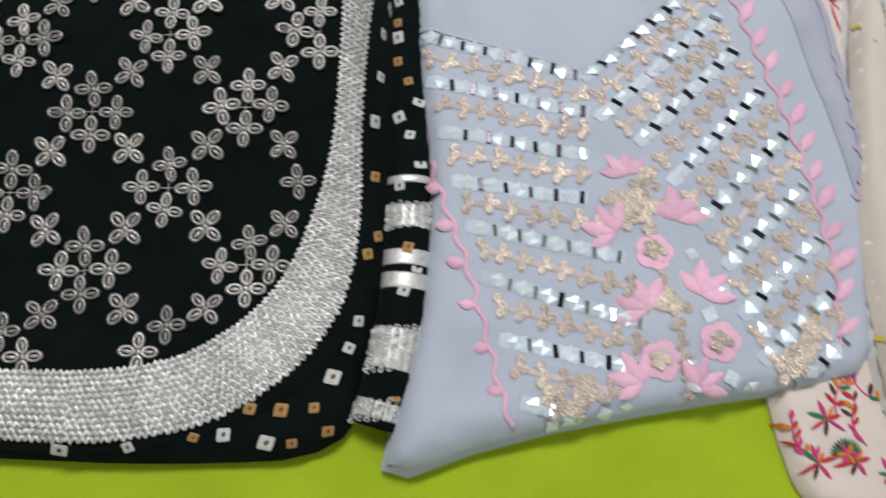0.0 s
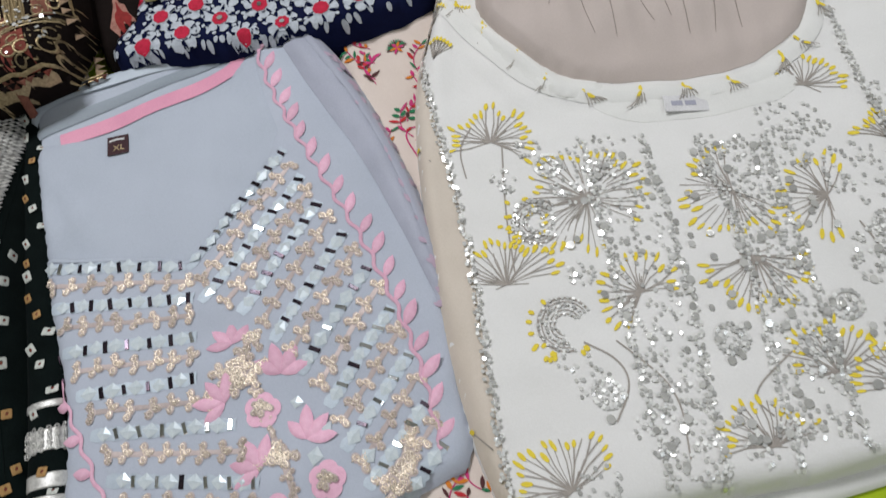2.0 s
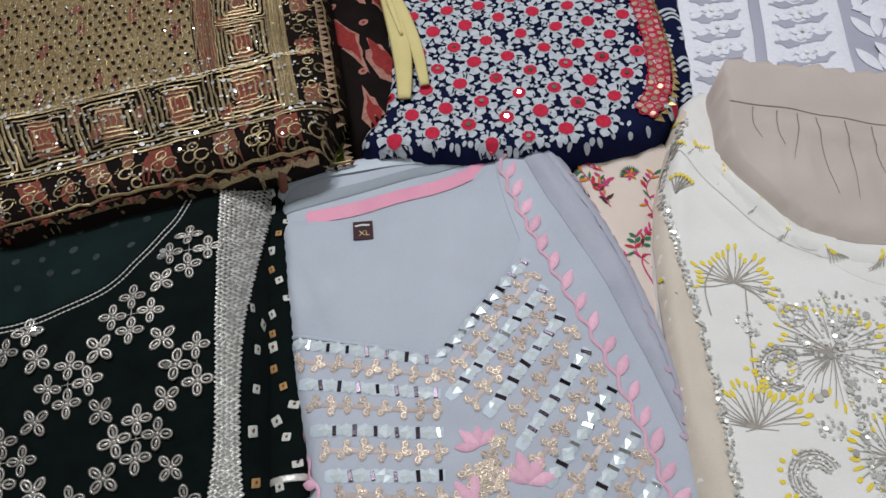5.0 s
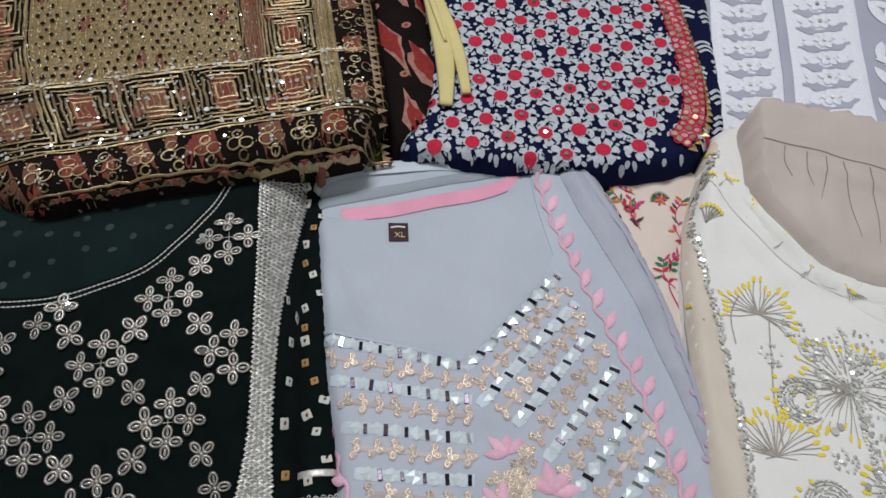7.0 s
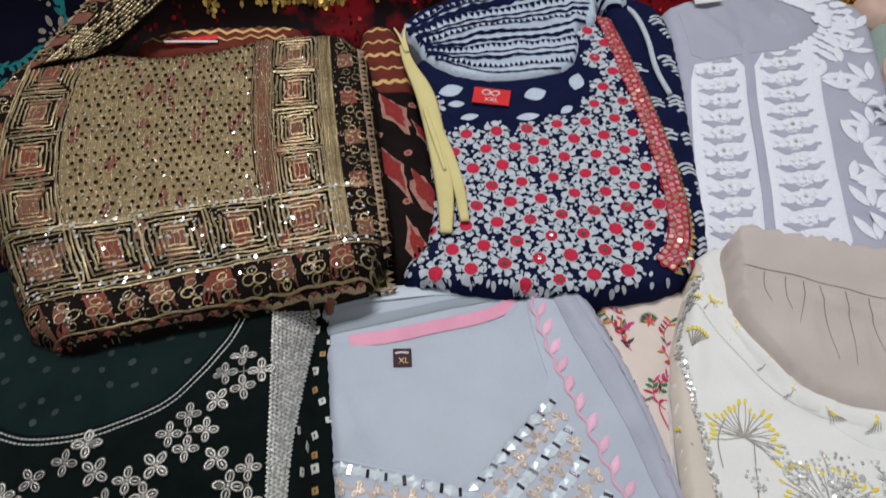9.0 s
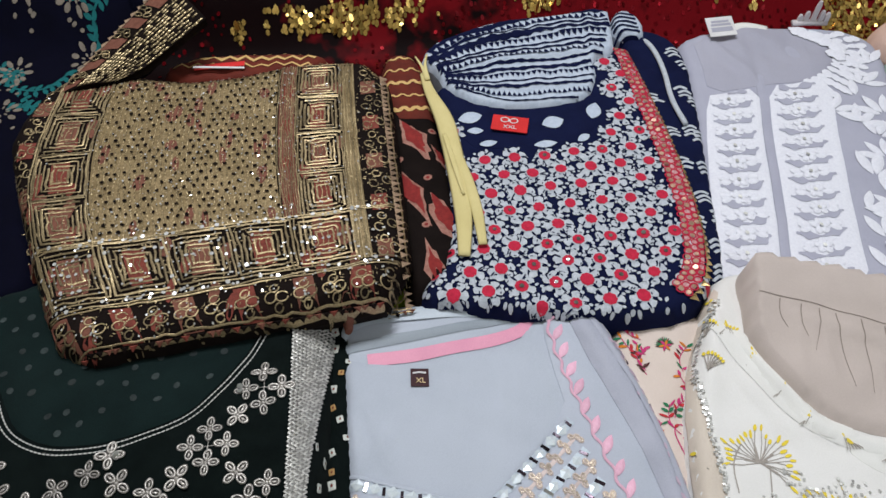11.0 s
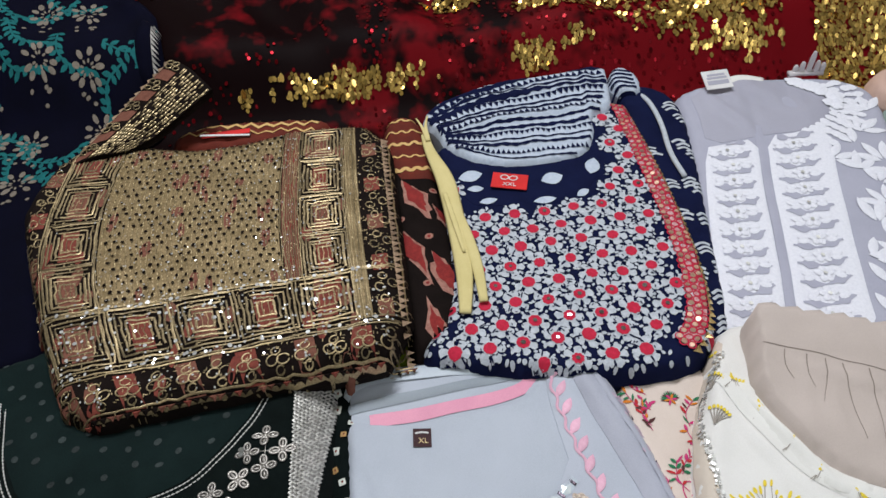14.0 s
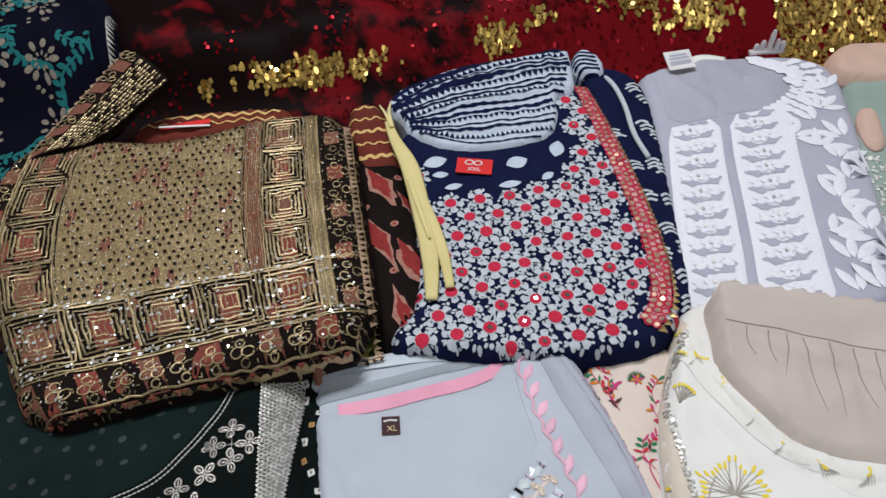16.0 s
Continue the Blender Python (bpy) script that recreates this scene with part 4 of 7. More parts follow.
pink_big, pink_small = leaf_mesh(0.025, 0.0105, "pink", "pink_leaf"), leaf_mesh(0.0155, 0.0095, "pink", "pink_leaf")
for c, turn, size in (((0.118, -0.228), 1.9, 1.0), ((0.152, -0.266), 1.25, 1.15), ((0.104, -0.276), 2.5, 1.1), ((0.162, -0.325), 1.0, 1.1), ((0.122, -0.336), 2.3, 1.2), ((0.113, -0.388), 2.5, 1.0), ((0.152, -0.392), 0.9, 0.95)):
    for k in (-1.15, -0.4, 0.4, 1.15):
        place_piece("pink_leaf", pink_big, grey, on(front, c[0], c[1], turn + k, 0.0008, size=size * mr.uniform(.9, 1.08) * (1.0 if abs(k) < 1 else 0.9)))
for c in ((0.132, -0.291), (0.128, -0.372), (0.171, -0.360)):
    s = Stitch(front, 0.001)
    s.fan(scallop(c, 0.0150, 5, 0.16), 0.002)
    part("pink_rose", s.mesh("pink_rose", "pink"), grey)
    for k in range(3):
        place_piece("bead_floret", florets[k], grey, on(front, c[0] + mr.uniform(-.002, .002), c[1] + mr.uniform(-.002, .002), k, 0.003, size=0.9))
RSTRIP = [(0.196, 0.078), (0.199, 0.03), (0.211, -0.03), (0.231, -0.11), (0.246, -0.167), (0.258, -0.235), (0.264, -0.295), (0.261, -0.365)]
LSTRIP = [(-0.047, -0.101), (-0.041, -0.171), (-0.032, -0.223), (-0.017, -0.268), (-0.006, -0.307), (0.004, -0.353), (0.012, -0.392), (0.018, -0.415)]
for strip, step, mesh, turn in ((RSTRIP, 0.0265, pink_big, 0.15), (LSTRIP, 0.034, pink_small, math.pi - 0.25)):
    p = smooth_path(strip, 0.004)
    wob = p + np.stack([0.0022 * np.sin(np.arange(len(p)) * 0.95), 0 * p[:, 0]], 1)
    s = Stitch(front, 0.0009)
    s.strip(wob, 0.0034, 0.0016)
    part("pink_stem", s.mesh("pink_stem", "pink"), grey)
    for k in range(2, len(p), int(step / 0.004)):
        a = math.atan2(*(p[max(k - 1, 0)] - p[min(k + 1, len(p) - 1)])[::-1])
        side_sign = turn if strip is LSTRIP else a - 0.8
        place_piece("pink_leaf", mesh, grey, on(front, wob[k][0], wob[k][1], side_sign + mr.uniform(-.15, .15), 0.0009, size=mr.uniform(.85, 1.08)))
tag = place_piece("size_tag", card("size_tag", 0.0205, 0.023, 0.0008, "maroon"), grey, on(back, 0.0415, 0.0150, -0.06, 0.0012), "small maroon woven size tag")
lettering("tag_lettering", "XL", 0.0095, "goldthread", tag, on(back, 0.0425, 0.0105, -0.06, 0.0027))
s = Stitch(back, 0.0028)
s.strip([(0.034, 0.0205), (0.041, 0.0215), (0.049, 0.0200)], 0.0022, 0.0003)
part("tag_stripe", s.mesh("tag_stripe", "label_white"), tag)

# ---- cream kurta ----
cr = random.Random(22)
SEQ = [(0.402, 0.075), (0.365, 0.03), (0.346, -0.01), (0.340, -0.1), (0.335, -0.192), (0.322, -0.27), (0.309, -0.339), (0.294, -0.432)]
blush = Layer([(0.402, 0.108), (0.372, 0.045), (0.333, -0.03), (0.306, -0.15), (0.286, -0.30), (0.285, -0.40), (0.297, -0.445), (0.309, -0.339), (0.322, -0.27), (0.335, -0.192), (0.340, -0.1), (0.346, -0.01), (0.365, 0.03), (0.41, 0.08)],
              0.0015, cream_body, r=0.003, crease=0.001, wave=0.03, seed=23, times=1)
part("side_fold", blush.mesh("side_fold", "cream_side", 0.006), cream, "blush side of the cream kurta")
tan = Layer([(0.430, 0.092), (0.437, 0.106), (0.444, 0.110), (0.465, 0.108), (0.574, 0.078), (0.70, 0.040), (0.84, 0.0), (0.84, -0.04), (0.728, -0.05), (0.708, -0.085), (0.68, -0.112), (0.62, -0.130), (0.551, -0.117), (0.497, -0.099), (0.464, -0.078), (0.442, -0.050), (0.423, -0.008), (0.416, 0.020), (0.425, 0.060)],
            0.008, cream_body, r=0.012, crease=0.0015, wave=0.07, seed=24, times=1, slope=(0.5, -0.10, 0.0, 0.22), lip=0.1,
            folds=[((0.44, 0.040), (0.70, -0.075), 0.003, 0.006)] + [((0.465 + 0.026 * k, 0.022 - 0.0145 * k), (0.455 + 0.026 * k + 0.004 * (k % 3), -0.035 - 0.014 * k), 0.0028, 0.006 + 0.002 * (k % 3)) for k in range(9)])
part("tan_lining", tan.mesh("tan_lining", "tan"), cream, "tan lining inside the cream neck")
# pleat and crease lines, their shading painted as thin dark strips
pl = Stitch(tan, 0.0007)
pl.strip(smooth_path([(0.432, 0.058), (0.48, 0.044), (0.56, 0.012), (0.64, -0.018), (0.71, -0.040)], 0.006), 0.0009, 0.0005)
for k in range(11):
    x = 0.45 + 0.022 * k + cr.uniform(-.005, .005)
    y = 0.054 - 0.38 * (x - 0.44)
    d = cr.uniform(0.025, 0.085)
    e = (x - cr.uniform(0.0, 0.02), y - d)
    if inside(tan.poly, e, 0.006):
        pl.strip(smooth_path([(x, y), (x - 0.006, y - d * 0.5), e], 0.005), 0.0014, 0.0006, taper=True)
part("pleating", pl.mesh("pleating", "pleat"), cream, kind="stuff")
NECKBAND = [(0.392, 0.045), (0.408, 0.004), (0.428, -0.050), (0.456, -0.092), (0.500, -0.114), (0.556, -0.133), (0.622, -0.144), (0.690, -0.120), (0.716, -0.085), (0.726, -0.03)]
nb = Stitch(cream_body, 0.0009)
nb.strip(smooth_path(NECKBAND, 0.006), np.interp(np.arange(len(smooth_path(NECKBAND, 0.006))), [0, 12, 26, 60], [0.026, 0.024, 0.019, 0.018]), 0.0030)
part("neck_band", nb.mesh("neck_band", "white_band"), cream, "off-white band round the neck")
flap = Layer([(0.402, 0.045), (0.418, 0.030), (0.428, -0.010), (0.446, -0.050), (0.470, -0.080), (0.500, -0.100), (0.492, -0.114), (0.450, -0.098), (0.424, -0.060), (0.404, -0.010)], 0.004, cream_body, r=0.006, crease=0.0008, wave=0.04, seed=27, times=1)
part("shoulder_flap", flap.mesh("shoulder_flap", "white_band", 0.005), cream, "off-white flap turned over at the neck")
sheer = Layer([(0.47, -0.105), (0.57, -0.138), (0.66, -0.142), (0.655, -0.172), (0.58, -0.168), (0.50, -0.148)], 0.0012, cream_body, r=0.003, crease=0.0004, seed=25)
part("neck_facing", sheer.mesh("neck_facing", "white_band"), cream, "off-white sheer facing under the neck")
cream_label = place_piece("size_label", card("size_label", 0.040, 0.017, 0.0006, "label_white"), cream, on(sheer, 0.557, -0.147, -0.22, 0.0012), "pale label with faint purple writing")
for dx in (-0.008, 0.004):
    place_piece("label_bar", card("label_bar", 0.010, 0.005, 0.0002, "lilac_in"), cream_label, on(sheer, 0.557 + dx, -0.147 - 0.22 * dx, -0.22, 0.0021))

stems, tips, sil, grys = Stitch(cream_body, 0.0006), Stitch(cream_body, 0.0009), Stitch(cream_body, 0.0012), Stitch(cream_body, 0.0010)


def dandelion(c, r, turn, spread=2.3, rays=24):
    for k in range(rays):
        a = turn + spread * (k / (rays - 1) - 0.5) * 2 * 0.62
        q = r * cr.uniform(0.72, 1.05)
        bend = cr.uniform(-.12, .12)
        m = (c[0] + 0.55 * q * math.cos(a + bend), c[1] + 0.55 * q * math.sin(a + bend))
        e = (c[0] + q * math.cos(a), c[1] + q * math.sin(a))
        if inside(cream_body.poly, e, 0.004) and not inside(tan.poly, e, -0.01):
            stems.strip([c, m, e], cr.uniform(0.0006, 0.0012))
            if cr.random() < 0.92:
                tips.fan(oval(e, cr.uniform(0.0030, 0.0056), cr.uniform(0.0013, 0.0021), a + cr.uniform(-.25, .25), 8), 0.0)
    for k in range(14):
        a, q = turn + cr.uniform(-2, 2), r * cr.uniform(0.15, 0.5)
        e = (c[0] + q * math.cos(a), c[1] + q * math.sin(a))
        stems.strip([c, e], 0.0008)


for c, r, turn, spread, rays in (((0.382, -0.122), 0.040, 1.1, 3.2, 24), ((0.441, -0.205), 0.052, 1.9, 4.4, 40), ((0.350, -0.258), 0.046, 1.35, 2.3, 22), ((0.556, -0.240), 0.044, 3.4, 3.4, 26), ((0.545, -0.300), 0.046, 4.5, 2.4, 22),
                                 ((0.625, -0.270), 0.040, 2.6, 3.0, 20), ((0.342, -0.425), 0.042, 1.7, 2.3, 20), ((0.448, -0.300), 0.034, 1.9, 3.4, 18), ((0.66, -0.165), 0.035, 1.0, 2.3, 18), ((0.489, -0.440), 0.036, 1.5, 2.4, 18),
                                 ((0.559, -0.405), 0.040, 1.4, 2.3, 18), ((0.60, -0.43), 0.04, 1.5, 2.3, 18), ((0.73, -0.34), 0.045, 2.0, 2.3, 20), ((0.70, -0.24), 0.03, 1.2, 2.3, 18)):
    dandelion(c, r, turn, spread, rays)
for c, turn in (((0.372, 0.030), 1.0), ((0.360, -0.015), 0.9), ((0.395, 0.020), 1.2), ((0.345, 0.005), 2.2), ((0.320, -0.06), 2.6), ((0.318, -0.18), 2.9), ((0.300, -0.30), 2.8), ((0.392, 0.055), 1.9), ((0.325, -0.125), 2.4), ((0.297, -0.38), 2.6)):
    for k in range(7):
        a = turn + (k - 3) * 0.17
        e = (c[0] + 0.022 * math.cos(a), c[1] + 0.022 * math.sin(a))
        if inside(cream_body.poly, e, 0.003):
            stems.strip([c, e], 0.0011, lift=0.0025)
            tips.fan(oval(e, 0.0026, 0.0017, a, 7), 0.0004, lift=0.0028)
nbp = smooth_path(NECKBAND, 0.006)
for k in range(2, len(nbp) - 3, 7):
    c = nbp[k] + (cr.uniform(-.006, .006), cr.uniform(-.014, -.006))
    lean = cr.uniform(0.9, 2.2)
    for j in range(6):
        a = lean + 0.22 * (j - 2.5)
        q = c + np.array((0.0035 * (j - 2.5), 0))
        e = q + cr.uniform(0.010, 0.019) * np.array((math.cos(a), math.sin(a)))
        if inside(tan.poly, e, -0.002):
            continue
        stems.strip([q, (q + e) / 2 + (0.0012, 0), e], 0.0009, lift=0.0036)
        if j % 2:
            tips.fan(oval(e, 0.0036, 0.0015, a, 7), 0.0002, lift=0.0038)
for a, b, c in (((0.360, -0.25), (0.372, -0.19), (0.39, -0.13)), ((0.43, -0.43), (0.445, -0.38), (0.415, -0.33)), ((0.62, -0.43), (0.645, -0.36), (0.635, -0.30)), ((0.50, -0.42), (0.49, -0.40), (0.535, -0.38)), ((0.35, -0.15), (0.352, -0.12), (0.37, -0.10))):
    stems.strip(smooth_path([a, b, c], 0.005), 0.0013)


def sequin(p, r=0.00165, dull=0.45, lift=0.0012, lean=0.16):
    if not inside(cream_body.poly, p, 0.004):
        return
    (grys if cr.random() < dull else sil).disc(p, r * cr.uniform(.85, 1.15), cr.gauss(0, lean), cr.random() * 3, 7, lift + cr.uniform(0, .0006))


def sequin_line(path, width, per, dull=0.4, lift=0.0012):
    p = smooth_path(path, 0.003)
    for q in p:
        for k in range(per):
            sequin((q[0] + cr.uniform(-width, width), q[1] + cr.uniform(-.002, .002)), dull=dull, lift=lift)


sequin_line(SEQ, 0.0036, 2, 0.5, 0.003)
sequin_line([(0.735, 0.0), (0.722, -0.09), (0.698, -0.222), (0.675, -0.44)], 0.0036, 2, 0.5, 0.003)
LINES = [[(0.458, -0.146), (0.432, -0.29), (0.410, -0.445)], [(0.507, -0.163), (0.495, -0.27), (0.462, -0.40), (0.448, -0.458)], [(0.552, -0.180), (0.542, -0.290), (0.510, -0.416), (0.500, -0.46)], [(0.603, -0.201), (0.584, -0.303), (0.564, -0.40), (0.552, -0.462)]]
for ln in LINES:
    sequin_line(ln, 0.0036, 2, 0.6)
for n, a, b in ((360, 0, 1), (400, 2, 3)):
    pa, pb = smooth_path(LINES[a], 0.004), smooth_path(LINES[b], 0.004)
    for k in range(n):
        i = min(len(pa), len(pb)) - 1
        i = int(i * cr.random() ** 0.8)
        w = cr.random()
        sequin(pa[i] * (1 - w) + pb[i] * w, dull=0.55)
for c, r, n in (((0.450, -0.185), 0.035, 120), ((0.560, -0.215), 0.03, 110), ((0.625, -0.205), 0.035, 130), ((0.38, -0.165), 0.012, 26), ((0.41, -0.267), 0.013, 34), ((0.395, -0.365), 0.013, 30),
                ((0.38, -0.345), 0.02, 26), ((0.50, -0.357), 0.011, 26), ((0.64, -0.335), 0.03, 110), ((0.36, -0.43), 0.02, 40), ((0.41, -0.14), 0.012, 18), ((0.66, -0.26), 0.03, 90), ((0.615, -0.41), 0.03, 90), ((0.72, -0.20), 0.02, 40), ((0.655, -0.40), 0.02, 50), ((0.43, -0.40), 0.03, 70), ((0.49, -0.43), 0.025, 60)):
    for k in range(int(n * 0.7)):
        a, q = cr.uniform(0, 6.28), r * math.sqrt(cr.random())
        sequin((c[0] + q * math.cos(a), c[1] + q * math.sin(a)), dull=0.6)
for c, r in (((0.498, -0.357), 0.012), ((0.391, -0.208), 0.017), ((0.393, -0.367), 0.011), ((0.421, -0.163), 0.011), ((0.56, -0.38), 0.012), ((0.655, -0.31), 0.012), ((0.59, -0.36), 0.011)):
    for k in range(22):
        a = 6.28 * k / 22
        sequin((c[0] + r * math.cos(a), c[1] + r * math.sin(a)), 0.0018, 0.8)
    for k in range(6):
        a = 6.28 * k / 6
        for j in range(4):
            sequin((c[0] + 0.55 * r * math.cos(a) + cr.gauss(0, .0008), c[1] + 0.55 * r * math.sin(a) + cr.gauss(0, .0008)), 0.0016, 0.8)
# curled scrolls of beads and thread
for c, r0, a0, a1 in (((0.393, -0.211), 0.021, 0.5, 5.2), ((0.383, -0.305), 0.022, 0.3, 4.7)):
    for q, w in ((1.0, 0.0018), (0.86, 0.0010), (0.72, 0.0014), (0.55, 0.0010), (0.4, 0.0012)):
        arc = [(c[0] + r0 * q * math.cos(a), c[1] + r0 * q * math.sin(a)) for a in np.linspace(a0, a1 - (1 - q), 22)]
        stems.strip(np.array(arc), w)
        for p in arc[::1 if q in (1.0, 0.72) else 3]:
            sequin((p[0] + cr.gauss(0, .0006), p[1] + cr.gauss(0, .0006)), 0.0013, 0.7)
    for k in range(15):
        a, q = cr.uniform(1.8, 5.2), r0 * cr.uniform(1.1, 1.5)
        tips.fan(oval((c[0] + q * math.cos(a), c[1] + q * math.sin(a)), 0.0028, 0.0019, a, 7), 0.0004)
stems.strip(smooth_path([(0.391, -0.323), (0.412, -0.345), (0.413, -0.366), (0.391, -0.389)], 0.004), 0.0014)
# larger loose spangles
for k in range(120):
    ln = smooth_path(cr.choice(LINES), 0.004)
    p = ln[cr.randrange(len(ln))] + (cr.gauss(0.01, 0.022), cr.gauss(0, 0.01))
    if inside(cream_body.poly, p, 0.02) and not inside(tan.poly, p, -0.05):
        sil.disc(p, cr.uniform(0.0024, 0.0038), cr.gauss(0, 0.13), cr.random() * 3, 9, 0.002)
part("stem_print", stems.mesh("stem_print", "stem"), cream, "grey-brown dandelion print", kind="stuff")
part("tip_print", tips.mesh("tip_print", "yellow"), cream, "yellow dandelion tips", kind="stuff")
part("bright_sequin_work", sil.mesh("bright_sequin_work", "sequin_silver", False), cream, "silver sequins", kind="stuff")
part("smoky_sequin_work", grys.mesh("smoky_sequin_work", "sequin_grey", False), cream, "smoky silver sequins", kind="stuff")
under = Layer([(0.30, -0.43), (0.36, -0.475), (0.49, -0.487), (0.86, -0.49), (0.86, -0.40)], 0.012, r=0.008, crease=0.001, seed=26)
part("hem_layer", under.mesh("hem_layer", "white_band"), cream, "white under layer at the hem")

# ---- flower-embroidered kurta ----
fr = random.Random(9)
leaves = {k: Stitch(floral_body, 0.0012) for k in ("t_red", "t_magenta", "t_green", "t_orange", "t_dark")}
vine = Stitch(floral_body, 0.0007)
for i in range(34):
    c = np.array((fr.uniform(0.225, 0.40), fr.uniform(-0.47, 0.085)))
    if i < 12:
        c = np.array((fr.uniform(0.29, 0.375), 0.085 - 0.02 * i))
    if i in (12, 13, 14, 15, 16, 17, 18):
        c = np.array((0.235 + 0.018 * (i - 12), -0.405 - 0.05 * ((i * 7) % 5) / 5))
    if not inside(floral_body.poly, c, 0.012):
        continue
    turn = fr.uniform(0.6, 2.4)
    p = smooth_path([c, c + 0.018 * np.array((math.cos(turn + .5), math.sin(turn + .5))), c + 0.036 * np.array((math.cos(turn), math.sin(turn)))], 0.003)
    vine.strip(p, 0.0011, 0.0004)
    for k in range(1, len(p), 2):
        for sgn in (-1, 1):
            key = fr.choice(("t_red", "t_magenta", "t_orange", "t_red", "t_green", "t_magenta", "t_dark"))
            if fr.random() < 0.7:
                leaves[key].fan(leaf(p[k], fr.uniform(0.007, 0.012), fr.uniform(0.0024, 0.0042), turn + sgn * fr.uniform(0.5, 1.1)), 0.0006)
for c in ((0.333, 0.034), (0.30, -0.43), (0.256, -0.44)):
    for k in range(13):
        leaves["t_green" if k % 3 else "t_dark"].fan(leaf(c, 0.012, 0.002, 0.2 + k * 0.24), 0.0006)
    for k in range(6):
        leaves["t_orange" if k % 2 else "t_magenta"].fan(leaf(c, 0.008, 0.003, k * 1.05), 0.0012, 0.0016)
vine.strip(smooth_path([(0.318, -0.10), (0.310, -0.07), (0.325, -0.06), (0.328, -0.075), (0.320, -0.08)], 0.003), 0.0015, 0.0005)
for c in ((0.245, -0.415), (0.262, -0.445), (0.30, -0.42), (0.318, -0.452), (0.235, -0.445), (0.285, -0.455)):
    for k in range(7):
        key = ("t_red", "t_orange", "t_magenta", "t_green", "t_red", "t_dark", "t_magenta")[k]
        leaves[key].fan(leaf(c, fr.uniform(0.009, 0.018), fr.uniform(0.0022, 0.0036), 0.9 * k + fr.uniform(-.3, .3)), 0.001)
for key, s in leaves.items():
    part("leaf_embroidery", s.mesh("leaf_embroidery", key), floral, kind="stuff")
part("vine_embroidery", vine.mesh("vine_embroidery", "t_magenta"), floral, kind="stuff")

# ---- gold kurta ----
br = random.Random(31)
Q = [np.array(p) for p in ((-0.362, 0.058), (0.044, 0.118), (0.034, 0.553), (-0.462, 0.555))]


def gq(u, v):
    """A place on the gold kurta from its lower edge (v) and its left edge (u), 0 to 1."""
    bulge = -0.058 * math.sin(math.pi * min(max(v, 0), 1)) * (1 - u)
    p = Q[0] * (1 - u) * (1 - v) + Q[1] * u * (1 - v) + Q[2] * u * v + Q[3] * (1 - u) * v
    return p + (bulge, 0)


gold, goldw, reds, roses, holes = (Stitch(brown_body, k) for k in (0.0016, 0.0006, 0.0011, 0.0010, 0.0020))


def gline(pts, w=0.0026, n=6, stitch=gold, bulge=0.0009):
    p = []
    for (a, b), (c, d) in zip(pts[:-1], pts[1:]):
        p += [gq(a + (c - a) * i / n, b + (d - b) * i / n) for i in range(n)]
    p.append(gq(*pts[-1]))
    p = np.array(p)
    p = p + np.array([(br.gauss(0, 0.0007), br.gauss(0, 0.0007)) for _ in p])
    cut = [i for i in range(2, len(p) - 2) if br.random() < 0.07]
    for a, b in zip([0] + cut, cut + [len(p) - 1]):
        if b - a >= 1:
            stitch.strip(p[a:b + 1], w * br.uniform(0.8, 1.15), bulge)


def gpatch(u0, v0, u1, v1, stitch, n=6):
    rim = [(u0 + (u1 - u0) * i / n, v0) for i in range(n)] + [(u1, v0 + (v1 - v0) * i / n) for i in range(n)] + [(u1 - (u1 - u0) * i / n, v1) for i in range(n)] + [(u0, v1 - (v1 - v0) * i / n) for i in range(n)]
    stitch.fan([gq(*p) for p in rim], 0.0003)


def ggrid(u0, v0, u1, v1, stitch, n=14):
    for i in range(n):
        gpts = np.array([gq(u0 + (u1 - u0) * (i + .5) / n, v0 + (v1 - v0) * j / 30) for j in range(31)])
        stitch.strip(gpts, 1.06 * np.linalg.norm(gq(u1, (v0 + v1) / 2) - gq(u0, (v0 + v1) / 2)) / n, 0.0001)


ggrid(0.205, 0.315, 0.675, 0.965, goldw, 26)
ggrid(0.684, 0.32, 0.726, 0.97, roses, 3)
for k in range(4):
    v0 = 0.36 + 0.15 * k
    gpatch(0.690, v0, 0.720, v0 + br.uniform(0.04, 0.07), reds)
for u in (0.688, 0.693, 0.699, 0.705, 0.711, 0.717, 0.722):
    gline([(u, 0.32), (u, 0.97)], 0.0013, 30)
ggrid(0.86, 0.14, 0.895, 0.98, goldw, 3)
for u in np.linspace(0.212, 0.668, 36):
    for v in np.linspace(0.322, 0.955, 62):
        p = gq(u, v + br.uniform(-.003, .003))
        gold.fan(oval(p + (br.uniform(-.0008, .0008), 0), br.uniform(0.0016, 0.0027), 0.0010, 1.45 + br.uniform(-.35, .35), 6), br.uniform(0.0006, 0.0016), 0.0011)
for i, v in enumerate(np.linspace(0.34, 0.945, 24)):
    for u in np.linspace(0.222, 0.66, 20):
        p = gq(u + (0.0115 if i % 2 else 0) + br.gauss(0, 0.0014), v + br.gauss(0, 0.0022))
        if br.random() < 0.14:
            continue
        holes.fan(oval(p, br.uniform(0.0015, 0.0034), br.uniform(0.0020, 0.0036), br.uniform(-.5, .5), 5), 0.0, 0.0024)


